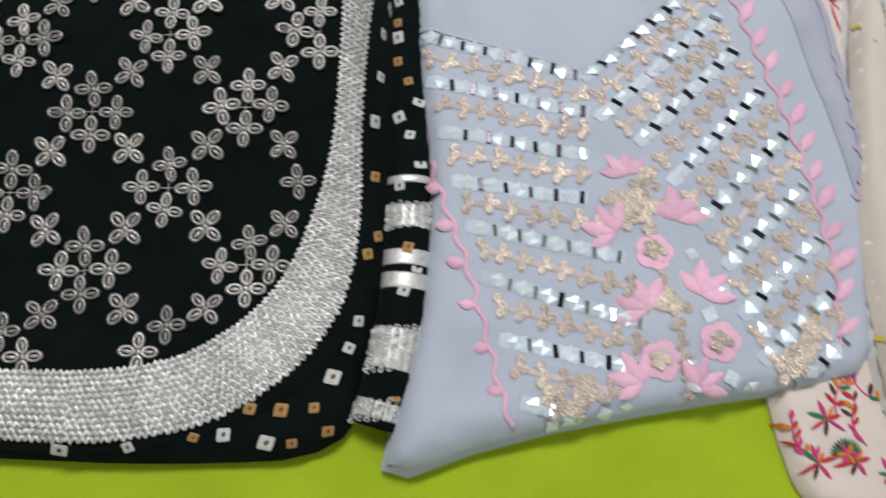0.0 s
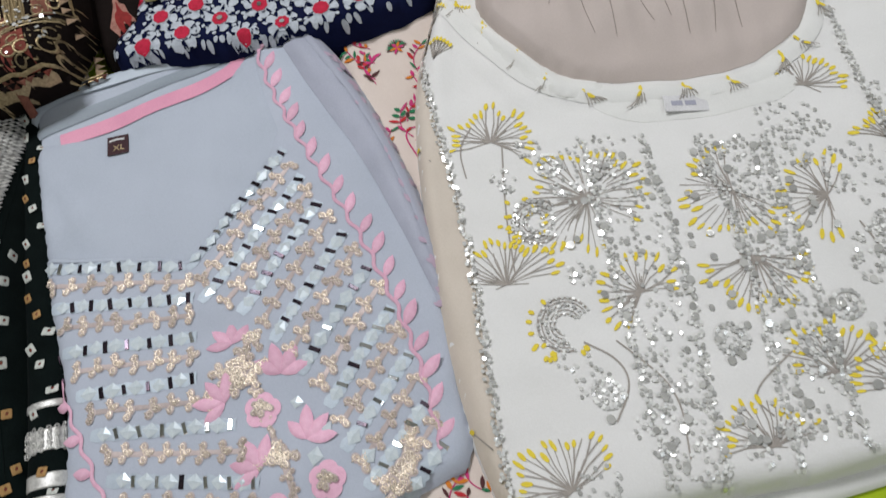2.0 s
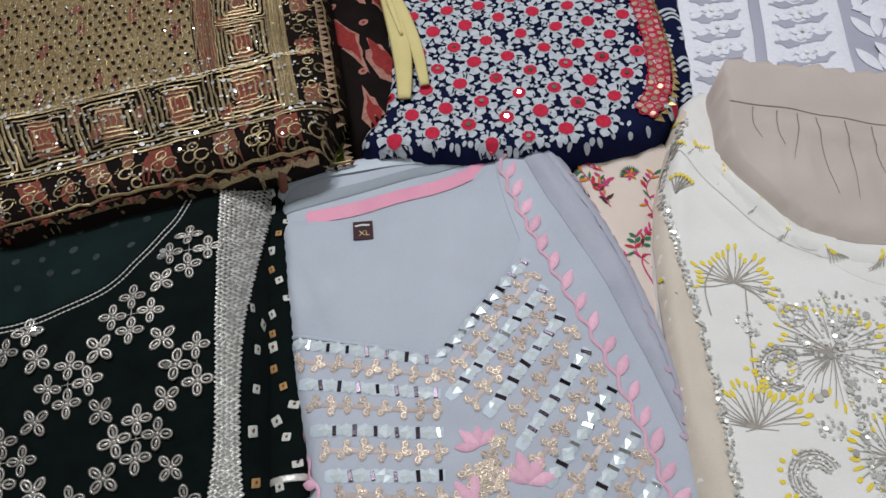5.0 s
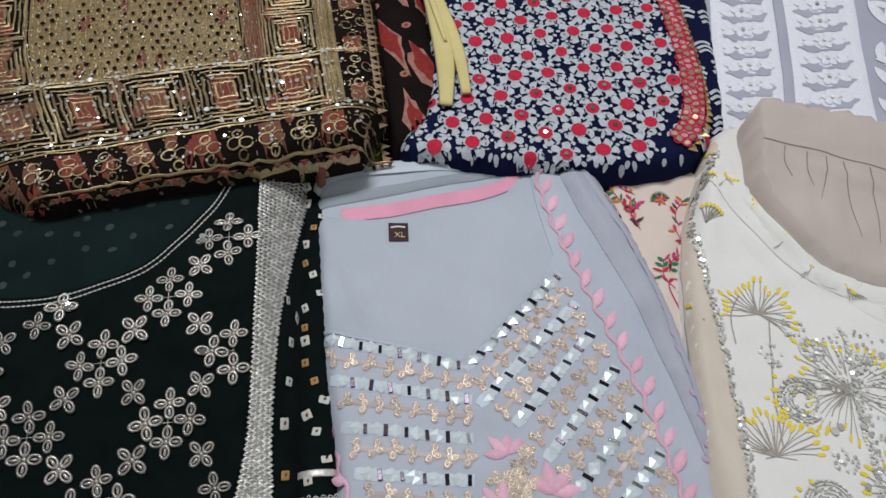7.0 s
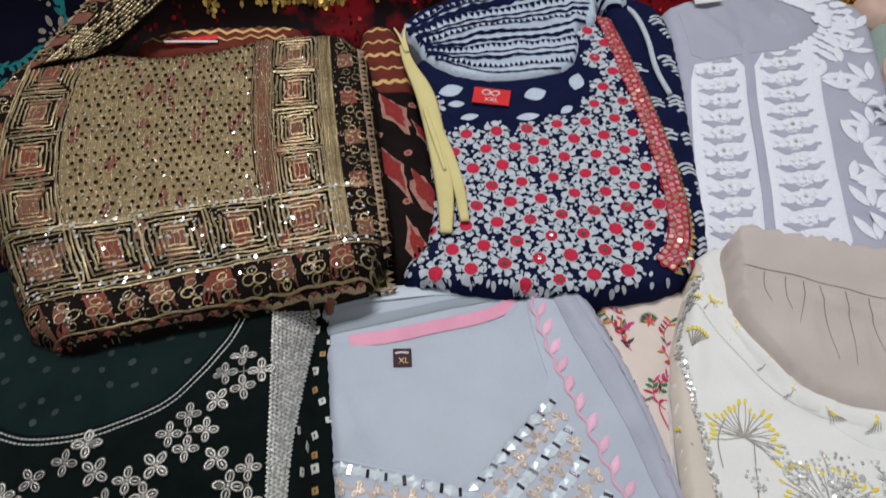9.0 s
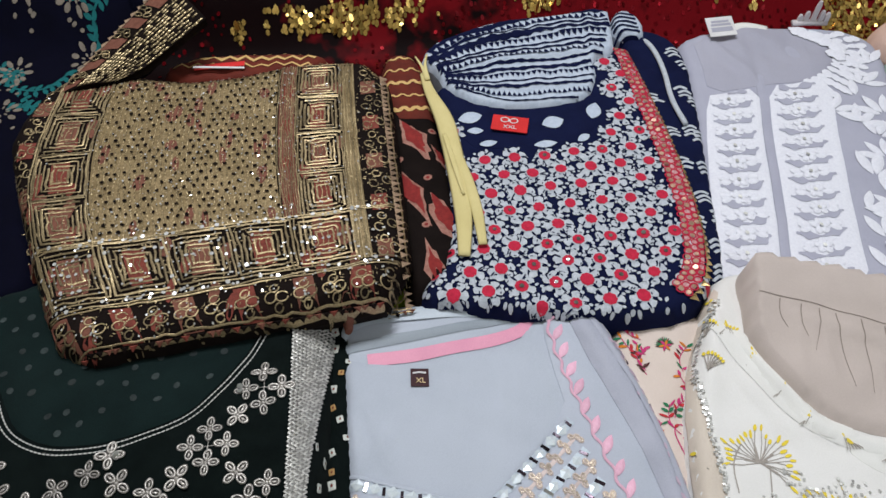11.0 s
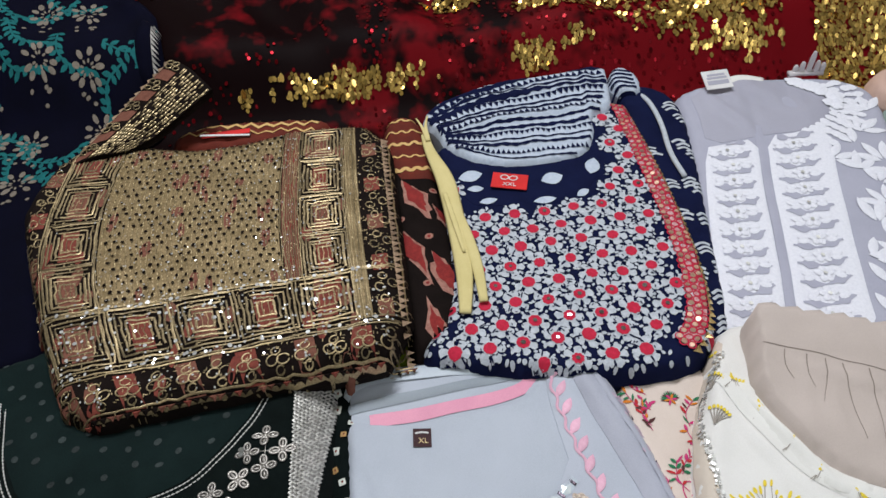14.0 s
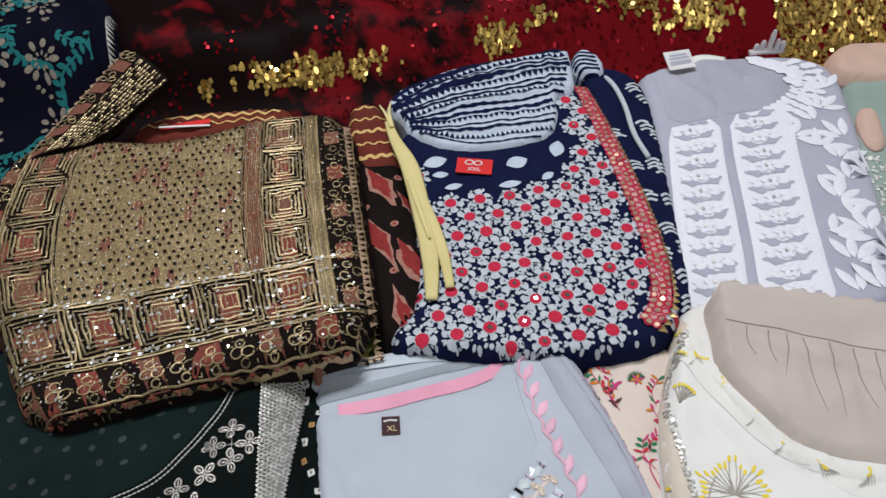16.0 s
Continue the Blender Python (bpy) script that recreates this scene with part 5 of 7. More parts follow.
def meander(u0, v0, u1, v1, turn, red):
    """A squared spiral of gold cord round a red block."""
    cu, cv = (u0 + u1) / 2, (v0 + v1) / 2
    hu, hv = (u1 - u0) / 2, (v1 - v0) / 2
    for k in range(5):
        s = 1 - 0.175 * k
        c = [(cu - hu * s, cv - hv * s), (cu + hu * s, cv - hv * s), (cu + hu * s, cv + hv * s), (cu - hu * s, cv + hv * s)]
        c = c[turn:] + c[:turn]
        t = 1 - 0.175 * (k + 0.95)
        e = [(cu - hu * s, cv - hv * t), (cu + hu * t, cv - hv * s), (cu + hu * s, cv + hv * t), (cu - hu * t, cv + hv * s)][turn]
        gline([c[0], c[1], c[2], c[3], e], br.uniform(0.0026, 0.0034), 5)
    gpatch(cu - hu * 0.40, cv - hv * 0.75, cu + hu * 0.32, cv + hv * 0.62, reds if red else roses)
    for k in range(4):
        gline([(cu - hu * .3 + hu * .2 * k, cv - hv * .35), (cu - hu * .3 + hu * .2 * k, cv + hv * .35)], 0.0012, 4)


for i in range(5):
    u = 0.055 + 0.161 * i
    meander(u + 0.004, 0.145, u + 0.155, 0.305, i % 4, i in (1, 3, 4))
for i in range(4):
    v = 0.315 + 0.165 * i
    meander(0.735, v, 0.852, v + 0.158, (i + 1) % 4, i % 2 == 0)
    meander(0.065, v, 0.195, v + 0.158, (i + 2) % 4, i % 2 == 1)
for u in (0.055, 0.062, 0.199, 0.680, 0.729, 0.857, 0.865, 0.874, 0.883, 0.892, 0.990):
    gline([(u, 0.13), (u, 0.97)], 0.0022, 30)
for v in (0.112, 0.120, 0.134, 0.309, 0.316, 0.012):
    gline([(0.01, v), (0.99, v)], 0.0022, 34)
for k in range(2600):
    u, v = br.random(), br.random()
    if not (0.205 < u < 0.675 and v > 0.315):
        p = gq(u, v)
        gold.fan(oval(p, br.uniform(0.0016, 0.003), 0.0007, br.choice((0.05, 1.55)) + br.uniform(-.2, .2), 5), 0.0009, 0.0013)
for k in range(70):
    u, v = br.choice((br.uniform(0.05, 0.19), br.uniform(0.74, 0.86), br.uniform(0.06, 0.86))), br.random()
    if v < 0.3 or u < 0.19 or u > 0.74:
        (reds if k % 2 else roses).fan(oval(gq(u, v), br.uniform(0.004, 0.009), br.uniform(0.010, 0.022), br.uniform(-.15, .15), 9), 0.0, 0.0008)
for k in range(26):
    roses.fan(oval(gq(br.uniform(0.23, 0.66), br.uniform(0.34, 0.94)), br.uniform(0.004, 0.010), br.uniform(0.008, 0.02), br.uniform(-.2, .2), 9), 0.0, 0.0009)
# outer border: red blocks between gold curls
for i in range(12):
    u = 0.03 + 0.08 * i
    if i % 2 == 0:
        gpatch(u, 0.018, u + 0.055, 0.106, reds if i % 4 else roses)
    for dx, dy, r in ((0.012, 0.06, 0.0075), (0.042, 0.06, 0.0075), (0.027, 0.035, 0.005), (0.027, 0.085, 0.006)):
        p = gq(u + dx, dy)
        gold.strip(np.vstack([oval(p, r, r * .8, br.random(), 14), oval(p, r, r * .8, 0, 14)[:1]])[:14], 0.0017, 0.0008)
for i in range(10):
    v = 0.13 + 0.085 * i
    for side_u in (0.905, 0.0):
        if i % 2 == 0:
            gpatch(side_u + .008, v, side_u + 0.05, v + 0.06, reds if i % 4 else roses)
        for dx, dy, r in ((0.02, 0.02, 0.007), (0.055 if side_u else 0.045, 0.03, 0.007), (0.03, 0.06, 0.006)):
            p = gq(side_u + dx, v + dy)
            gold.strip(oval(p, r * .8, r, br.random(), 14), 0.0017, 0.0008)
# small folded points along the edges
for mat, odd, label in (("rosebrown", 0, "row of small folded fabric points"), ("brick", 1, ""), ("brownblack", 3, "black points along the hem"), ("point_gold", 2, "gold points along the side")):
    v, f = [], []
    for k in range(44):
        for p, d in ((gq((k + 0.5) / 44, 0.016), np.array((0.13, -0.99))), (gq(0.972, 0.03 + 0.94 * k / 43), np.array((0.99, 0.1)))):
            if (2 if d[0] > 0.5 else (0, 0, 3, 1, 3, 3)[k % 6]) != odd:
                continue
            side = np.array((-d[1], d[0]))
            z = brown_body.h([p[0]], [p[1]])[0] + 0.0018
            reach = br.uniform(0.0095, 0.0125) if odd == 2 else br.uniform(0.0045, 0.0080)
            tip = p + d * reach + side * br.uniform(-.002, .002)
            n = len(v)
            for q, dz in ((p - side * 0.0052, 0), (p + side * 0.0052, 0), (tip, -0.0030), (p + d * 0.003, 0.0016), (p, -0.0030)):
                v.append((q[0], q[1], z + dz))
            f += [(n, n + 2, n + 3), (n + 2, n + 1, n + 3), (n, n + 3, n + 1), (n, n + 4, n + 2), (n + 1, n + 2, n + 4)]
    part("edge_trim", mesh_of("edge_trim", v, f, mat, False), brown, label, kind="stuff")
gline([(0.01, 0.022), (0.99, 0.022)], 0.0018, 40)
part("gold_ground", goldw.mesh("gold_ground", "goldfield"), brown, "gold woven ground", kind="stuff")
part("red_block_print", reds.mesh("red_block_print", "brick"), brown, kind="stuff")
part("rose_block_print", roses.mesh("rose_block_print", "rosebrown"), brown, kind="stuff")
part("gold_cord_work", gold.mesh("gold_cord_work", "goldthread"), brown, "gold cord embroidery", kind="stuff")
part("dark_gap_weave", holes.mesh("dark_gap_weave", "brownblack", False), brown, kind="stuff")
spark = Stitch(brown_body, 0.0030)
for k in range(420):
    u, v = br.random(), br.random() * (0.36 if k % 3 else 0.95)
    p = gq(u, v)
    if inside(brown_body.poly, p, 0.012):
        spark.disc(p, br.uniform(0.0010, 0.0017), br.gauss(0, 0.2), br.random() * 3, 7)
for k in range(420):
    spark.disc(gq(br.uniform(0.2, 0.86), br.uniform(0.32, 0.95)), br.uniform(0.0007, 0.0013), br.gauss(0, 0.25), br.random() * 3, 6)
for row, n in ((0.125, 60), (0.17, 40), (0.225, 46), (0.27, 40), (0.312, 60)):
    for k in range(n):
        p = gq(0.05 + 0.9 * (k + br.uniform(-.3, .3)) / n, row + br.uniform(-.006, .006))
        if br.random() < 0.6:
            spark.disc(p, br.uniform(0.0018, 0.0029), br.gauss(0.05, 0.2), br.random() * 6, 8)
part("sequin_work", spark.mesh("sequin_work", "sequin_silver", False), brown, "scattered bright sequins", kind="stuff")

# turned-up collar strip
def ribbon3(name, left, right, thick, mat, n=16, curl=0.012):
    """A thick strip between two curves in the room."""
    a, b = smooth_path(left, 0.004, 2), smooth_path(right, 0.004, 2)
    ia, ib = np.linspace(0, len(a) - 1, n).astype(int), np.linspace(0, len(b) - 1, n).astype(int)
    v, f = [], []
    m = 7
    for i, j in zip(ia, ib):
        for k in range(m):
            w = k / (m - 1)
            v.append(a[i] * (1 - w) + b[j] * w + np.array([0, 0, curl * math.sin(math.pi * w)]))
    top = len(v)
    v += [q - np.array([0, 0, thick]) for q in v]
    for i in range(n - 1):
        for k in range(m - 1):
            q = (i * m + k, i * m + k + 1, (i + 1) * m + k + 1, (i + 1) * m + k)
            f += [q, tuple(top + x for x in q[::-1])]
    for i in range(n - 1):
        for k in (0, m - 1):
            q = (i * m + k, (i + 1) * m + k, top + (i + 1) * m + k, top + i * m + k)
            f.append(q)
    for i in (0, n - 1):
        for k in range(m - 1):
            f.append((i * m + k, i * m + k + 1, top + i * m + k + 1, top + i * m + k))
    return mesh_of(name, v, f, mat), np.array(v[:top]).reshape(n, m, 3)


me, grid = ribbon3("collar", [(-0.462, 0.500, 0.045), (-0.400, 0.560, 0.075), (-0.352, 0.618, 0.095), (-0.300, 0.668, 0.12)], [(-0.366, 0.522, 0.058), (-0.316, 0.534, 0.075), (-0.270, 0.556, 0.10), (-0.226, 0.580, 0.12)], 0.012, "brownblack", 20)
collar = part("collar", me, brown, "turned-up collar strip with gold embroidery")
v, f, v2, f2 = [], [], [], []


def collar_at(a, b, up):
    """A place on the collar strip: a along it, b across it, both in cells."""
    i0, k0 = min(int(a), 18), min(int(b), 5)
    x, y = a - i0, b - k0
    q = (grid[i0, k0] * (1 - x) + grid[i0 + 1, k0] * x) * (1 - y) + (grid[i0, k0 + 1] * (1 - x) + grid[i0 + 1, k0 + 1] * x) * y
    return q + np.array((0, 0, up))


for row in np.linspace(2.75, 5.85, 11):
    for a in np.arange(0.2, 18.6, 0.8):
        if br.random() < 0.16:
            continue
        n, w = len(v), 0.075 * br.uniform(0.7, 1.3)
        r0 = row + br.uniform(-.05, .05)
        v += [collar_at(a, r0 - w, 0.0008), collar_at(a + 0.85, r0 - w, 0.0008), collar_at(a + 0.85, r0 + w, 0.0008), collar_at(a, r0 + w, 0.0008), collar_at(a + 0.1, r0, 0.0022), collar_at(a + 0.75, r0, 0.0022)]
        f += [(n, n + 1, n + 5, n + 4), (n + 1, n + 2, n + 5), (n + 2, n + 3, n + 4, n + 5), (n + 3, n, n + 4)]
for k in range(5):
    a = 0.6 + 3.8 * k
    n = len(v2)
    for x in np.linspace(a, min(a + 1.8, 18.8), 4):
        for y in np.linspace(0.25, 2.4, 4):
            v2.append(collar_at(x, y, 0.0012))
    f2 += [(n + x * 4 + y, n + x * 4 + y + 1, n + x * 4 + y + 5, n + x * 4 + y + 4) for x in range(3) for y in range(3)]
    for da, db in ((2.3, 0.8), (3.0, 1.5), (2.3, 2.0), (3.3, 0.6)):
        c = collar_at(min(a + da, 18.6), db, 0)
        ring_loop(v, f, c, 0.0058, 0.0046, br.random() * 3, 0.0010, 10, 4, c[2] + 0.0014)
part("collar_cord_work", mesh_of("collar_cord_work", v, f, "goldthread"), collar, kind="stuff")
part("collar_patchwork", mesh_of("collar_patchwork", v2, f2, "rosebrown"), collar, kind="stuff")
v, f = [], []
for i in range(0, 19):
    c, d = grid[i, 0], grid[i + 1, 0]
    o = (c + d) / 2 + (grid[i, 0] - grid[i, 2]) * 0.30
    first = len(v)
    v += [c, d, o, c - (0, 0, .002), d - (0, 0, .002)]
    f += [(first, first + 1, first + 2), (first + 3, first + 2, first + 4)]
part("collar_trim", mesh_of("collar_trim", v, f, "point_gold", False), collar, kind="stuff")

neck_in = thing("rust_back_neck", (-0.2, 0.59, 0), "rust and black zigzag cotton back of the neck", "folded cloth")
rust_l = Layer([(-0.315, 0.575), (-0.255, 0.602), (-0.085, 0.598), (-0.045, 0.575), (-0.075, 0.530), (-0.305, 0.520)], 0.046, r=0.02, crease=0.002, wave=0.05, seed=34)
part("back_neck", rust_l.mesh("back_neck", "rust"), neck_in)
zz = Stitch(rust_l, 0.0012)
for row in range(3):
    p = [(-0.315 + 0.012 * k, 0.570 + 0.017 * row - 0.0008 * k + (0.004 if k % 2 else -0.004)) for k in range(21)]
    zz.strip(np.array(p), 0.006 if row == 1 else 0.0035, 0.0004)
part("zigzag_print", zz.mesh("zigzag_print", "sand"), neck_in, kind="stuff")
place_piece("neck_label", card("neck_label", 0.075, 0.012, 0.001, "label_red"), neck_in, on(rust_l, -0.220, 0.558, 0.03, 0.006), "red label with a white edge")
place_piece("label_edge", card("label_edge", 0.075, 0.004, 0.001, "label_white"), neck_in, on(rust_l, -0.220, 0.550, 0.03, 0.0085))

# ---- ikat sleeve ----
cuff = Layer([(0.022, 0.575), (0.09, 0.57), (0.098, 0.42), (0.095, 0.412), (0.03, 0.42)], 0.002, ikat_body, r=0.003, crease=0.001, wave=0.03, seed=35, times=1)
cuff_part = part("cuff", cuff.mesh("cuff", "rust"), ikat, "rust zigzag cuff")
zz = Stitch(cuff, 0.0008)
for row in range(5):
    y = 0.435 + 0.029 * row
    p = [(0.028 + 0.0085 * k, y + (0.0045 if k % 2 else -0.0045)) for k in range(9)]
    zz.strip(smooth_path(p, 0.002, 1), (0.0065, 0.003, 0.0055, 0.003, 0.004)[row], 0.0003)
part("zigzag_print", zz.mesh("zigzag_print", "sand"), cuff_part, kind="stuff")
outer, core, eye = Stitch(ikat_body, 0.0007), Stitch(ikat_body, 0.0012), Stitch(ikat_body, 0.0010)
ir = random.Random(3)


def diamond(c, ln, w, ang, stitch, jag=0.12):
    pts = []
    for k in range(16):
        a = 6.283 * k / 16
        q = 1 / (abs(math.cos(a)) ** 0.9 + abs(math.sin(a)) ** 0.9) * (1 + ir.uniform(-jag, jag))
        x, y = ln * q * math.cos(a), w * q * math.sin(a)
        pts.append((c[0] + x * math.cos(ang) - y * math.sin(ang), c[1] + x * math.sin(ang) + y * math.cos(ang)))
    stitch.fan(pts)


for c, ang, ln in (((0.064, 0.374), 1.98, 0.052), ((0.052, 0.275), 1.92, 0.054), ((0.093, 0.226), 1.90, 0.056), ((0.072, 0.150), 1.75, 0.042), ((0.024, 0.205), 1.9, 0.04), ((0.098, 0.335), 2.0, 0.026)):
    diamond(c, ln, ln * 0.33, ang, outer, 0.22)
    diamond((c[0], c[1] + 0.003), ln * 0.72, ln * 0.22, ang, core, 0.2)
for c in ((0.076, 0.300), (0.067, 0.219), (0.090, 0.388), (0.040, 0.335)):
    eye.fan(oval(c, 0.0062, 0.0052, 0.4, 8))
    core.fan(oval(c, 0.0028, 0.0024, 0.4, 6))
part("ikat_edge_print", outer.mesh("ikat_edge_print", "ikat_pink"), ikat, kind="stuff")
part("ikat_diamond_print", core.mesh("ikat_diamond_print", "ikat_red"), ikat, kind="stuff")
part("ikat_eye_print", eye.mesh("ikat_eye_print", "ikat_pink"), ikat, kind="stuff")

# ---- pale yellow drawstring ----
cord = thing("yellow_drawstring", (0.12, 0.35, 0.03), "pale yellow cotton strip lying folded between two kurtas", "drawstring")
for path, w in (([(0.088, 0.500, 0.058), (0.092, 0.458, 0.060), (0.108, 0.400, 0.062), (0.112, 0.350, 0.062), (0.114, 0.305, 0.061), (0.116, 0.255, 0.060), (0.114, 0.205, 0.059), (0.108, 0.158, 0.058)], [0.006, 0.008, 0.0135, 0.0135, 0.013, 0.013, 0.0105, 0.0075]),
                ([(0.120, 0.320, 0.062), (0.128, 0.270, 0.063), (0.133, 0.223, 0.061), (0.133, 0.173, 0.058)], [0.006, 0.0075, 0.0075, 0.0055]),
                ([(0.104, 0.36, 0.068), (0.112, 0.30, 0.067), (0.118, 0.25, 0.066)], [0.003, 0.004, 0.002]),
                ([(0.096, 0.538, 0.064), (0.090, 0.515, 0.064), (0.092, 0.480, 0.063)], [0.0012, 0.0022, 0.004]),
                ([(0.078, 0.536, 0.062), (0.086, 0.512, 0.063), (0.092, 0.480, 0.063)], [0.0012, 0.0022, 0.004])):
    p4 = smooth_path([(*a, b) for a, b in zip(path, w)], 0.006)
    part("strip", tube(p4[:, :3], p4[:, 3], 0.30, 10, "lemon", "strip"), cord)

# ---- navy kurta ----
nr = random.Random(41)
STRIPE_OUT = [(0.085, 0.531), (0.097, 0.563), (0.15, 0.596), (0.211, 0.622), (0.306, 0.628), (0.405, 0.648), (0.398, 0.585), (0.388, 0.524), (0.348, 0.512), (0.350, 0.478), (0.326, 0.428), (0.270, 0.416), (0.214, 0.416), (0.168, 0.424), (0.118, 0.463), (0.108, 0.505)]
stripe = Layer(STRIPE_OUT, 0.060, r=0.010, crease=0.0022, wave=0.06, seed=42, lip=0.78, times=1,
               folds=[((0.10, 0.505), (0.36, 0.530), 0.010, 0.016), ((0.13, 0.455), (0.33, 0.452), 0.005, 0.009), ((0.12, 0.565), (0.39, 0.590), 0.007, 0.012), ((0.36, 0.62), (0.345, 0.50), 0.006, 0.010)])
striped_back = part("striped_back", stripe.mesh("striped_back", "bluewhite", 0.005), navy, "blue and white striped back of the neck")
lines, teeth = Stitch(stripe, 0.0010), Stitch(stripe, 0.0013)


def sp_row(w, s):
    a = np.array((0.118, 0.463)) * (1 - w) + np.array((0.086, 0.535)) * w
    b = np.array((0.330, 0.424)) * (1 - w) + np.array((0.412, 0.643)) * w
    p = a * (1 - s) + b * s
    bow = (-0.026 * (1 - w) + 0.036 * w) * math.sin(math.pi * s ** (1 - 0.3 * w))
    return p + (0, bow + 0.0022 * math.sin(11 * s + 7 * w))


for row in range(15):
    w = 0.045 + row * 0.066
    if row % 3 == 1:
        for k in range(30):
            c, d = sp_row(w, 0.02 + 0.033 * k), sp_row(w, 0.03 + 0.033 * k)
            if not inside(stripe.poly, c, 0.006):
                continue
            u = (d - c) / np.linalg.norm(d - c)
            v = np.array((-u[1], u[0])) * (1 if row % 2 else -1)
            grow = (0.85 + 0.55 * w) * nr.uniform(0.85, 1.1)
            teeth.fan([c - u * 0.0040 * grow - v * 0.0042 * grow, c + u * 0.0040 * grow - v * 0.0042 * grow, c + v * 0.0052 * grow])
    else:
        pts = [sp_row(w, q) for q in np.linspace(0.0, 1.0, 60)]
        run = []
        for q in pts + [None]:
            if q is not None and inside(stripe.poly, q, 0.0035):
                run.append(q)
            else:
                if len(run) > 4:
                    wide = (0.0098 if row % 3 == 2 else 0.0050) * (0.55 + 0.6 * w)
                    lines.strip(np.array(run), wide * (1 + 0.25 * np.sin(np.arange(len(run)) * 1.7 + row)), 0.0002)
                run = []
part("stripe_print", lines.mesh("stripe_print", "navy"), striped_back, kind="stuff")
part("triangle_print", teeth.mesh("triangle_print", "navy"), striped_back, kind="stuff")

NECK_N = chaikin([(0.100, 0.51), (0.122, 0.395), (0.138, 0.352), (0.160, 0.343), (0.203, 0.340), (0.219, 0.308), (0.236, 0.336), (0.285, 0.342), (0.322, 0.372), (0.345, 0.42), (0.356, 0.51), (0.22, 0.49)], 1)
facing = Layer([tuple(p) for p in NECK_N], 0.0015, navy_body, r=0.003, crease=0.0006, seed=43, times=1)
navy_facing = part("neck_facing", facing.mesh("neck_facing", "navy"), navy, "navy facing with pale paisleys")
pais = Stitch(facing, 0.0009)
for c, a, ln, wd in (((0.146, 0.405), 0.15, 0.036, 0.024), ((0.262, 0.385), 0.25, 0.034, 0.024), ((0.326, 0.405), 1.2, 0.036, 0.022), ((0.244, 0.344), 0.1, 0.034, 0.013), ((0.165, 0.352), 0.1, 0.026, 0.013), ((0.150, 0.378), 0.0, 0.024, 0.012), ((0.300, 0.352), 0.5, 0.022, 0.012)):
    f0 = np.array((c[0] - ln / 2 * math.cos(a), c[1] - ln / 2 * math.sin(a)))
    pais.fan([q for q in leaf(f0, ln, wd, a)], 0.0002)
part("paisley_print", pais.mesh("paisley_print", "bluewhite"), navy_facing, kind="stuff")

class Bloom:
    """A printed flower that follows the cloth: broad white petals parted by navy lines round a ragged red middle."""

    def __init__(self, layer, c, turn, size, rr):
        self.layer, self.c, self.turn, self.size = layer, np.asarray(c, float), turn, size
        self.xy, self.up, self.faces, self.mats = [], [], [], []
        for k in range(6):
            a = 1.0472 * k + rr.uniform(-.10, .10)
            self.fan(self.petal(a, rr), 0.0012, 0)
        for k in range(6):
            a = 0.5236 + 1.0472 * k + rr.uniform(-.12, .12)
            self.fan(oval(0.0185 * np.array((math.cos(a), math.sin(a))), rr.uniform(0.0022, 0.0036), rr.uniform(0.0016, 0.0024), a + rr.uniform(-.8, .8), 7), 0.0012, 0)
        self.fan(scallop((0, 0), 0.0108, 12, 0.16, rr.random(), 24), 0.0016, 0)
        for k in range(6):
            a = 0.5236 + 1.0472 * k + rr.uniform(-.2, .2)
            q = rr.uniform(0.0128, 0.0142)
            self.fan(oval(q * np.array((math.cos(a), math.sin(a))), rr.uniform(0.0044, 0.0058), rr.uniform(0.0009, 0.0013), a + rr.uniform(-.5, .5), 6), 0.0020, 2)
        for k in range(5):
            a = rr.uniform(0, 6.28)
            self.fan(oval(rr.uniform(0.0096, 0.0175) * np.array((math.cos(a), math.sin(a))), 0.0022, 0.0008, a + 1.57, 6), 0.0022, 2)
        self.fan(scallop((0, 0), rr.uniform(0.0078, 0.0089), 8, 0.16, rr.random(), 24, rr.uniform(0.9, 1.06)), 0.0024, 1)

    def petal(self, a, rr):
        r, w, lean = rr.uniform(0.0176, 0.0198), rr.uniform(0.0056, 0.0068), rr.uniform(-.0018, .0018)
        q = [(0.006, -0.003), (0.011, -w * 0.8), (r - 0.003, -w + lean), (r, lean - 0.002), (r - 0.0014, lean + 0.003), (r - 0.004, w + lean), (0.011, w * 0.72), (0.006, 0.003)]
        return np.array([(x * math.cos(a) - y * math.sin(a), x * math.sin(a) + y * math.cos(a)) for x, y in q])

    def fan(self, pts, lift, mat):
        first, n = len(self.xy), len(pts)
        co, si = math.cos(self.turn), math.sin(self.turn)
        for x, y in list(pts) + [tuple(np.mean(pts, 0))]:
            self.xy.append(self.c + self.size * np.array((x * co - y * si, x * si + y * co)))
            self.up.append(lift)
        self.faces += [(first + i, first + (i + 1) % n, first + n) for i in range(n)]
        self.mats += [mat] * n

    def mesh(self):
        xy = np.array(self.xy)
        for _ in range(6):
            d = edge_distance(self.layer.poly, xy)
            out = d < 0.0012
            if not out.any():
                break
            xy[out] += (self.c - xy[out]) * 0.3
        z = self.layer.h(xy[:, 0], xy[:, 1]) + np.array(self.up)
        me = mesh_of("printed_flower", np.c_[xy, z], self.faces, "print_white")
        me.materials.append(M["print_red"])
        me.materials.append(M["navy"])
        me.polygons.foreach_set("material_index", self.mats)
        return me


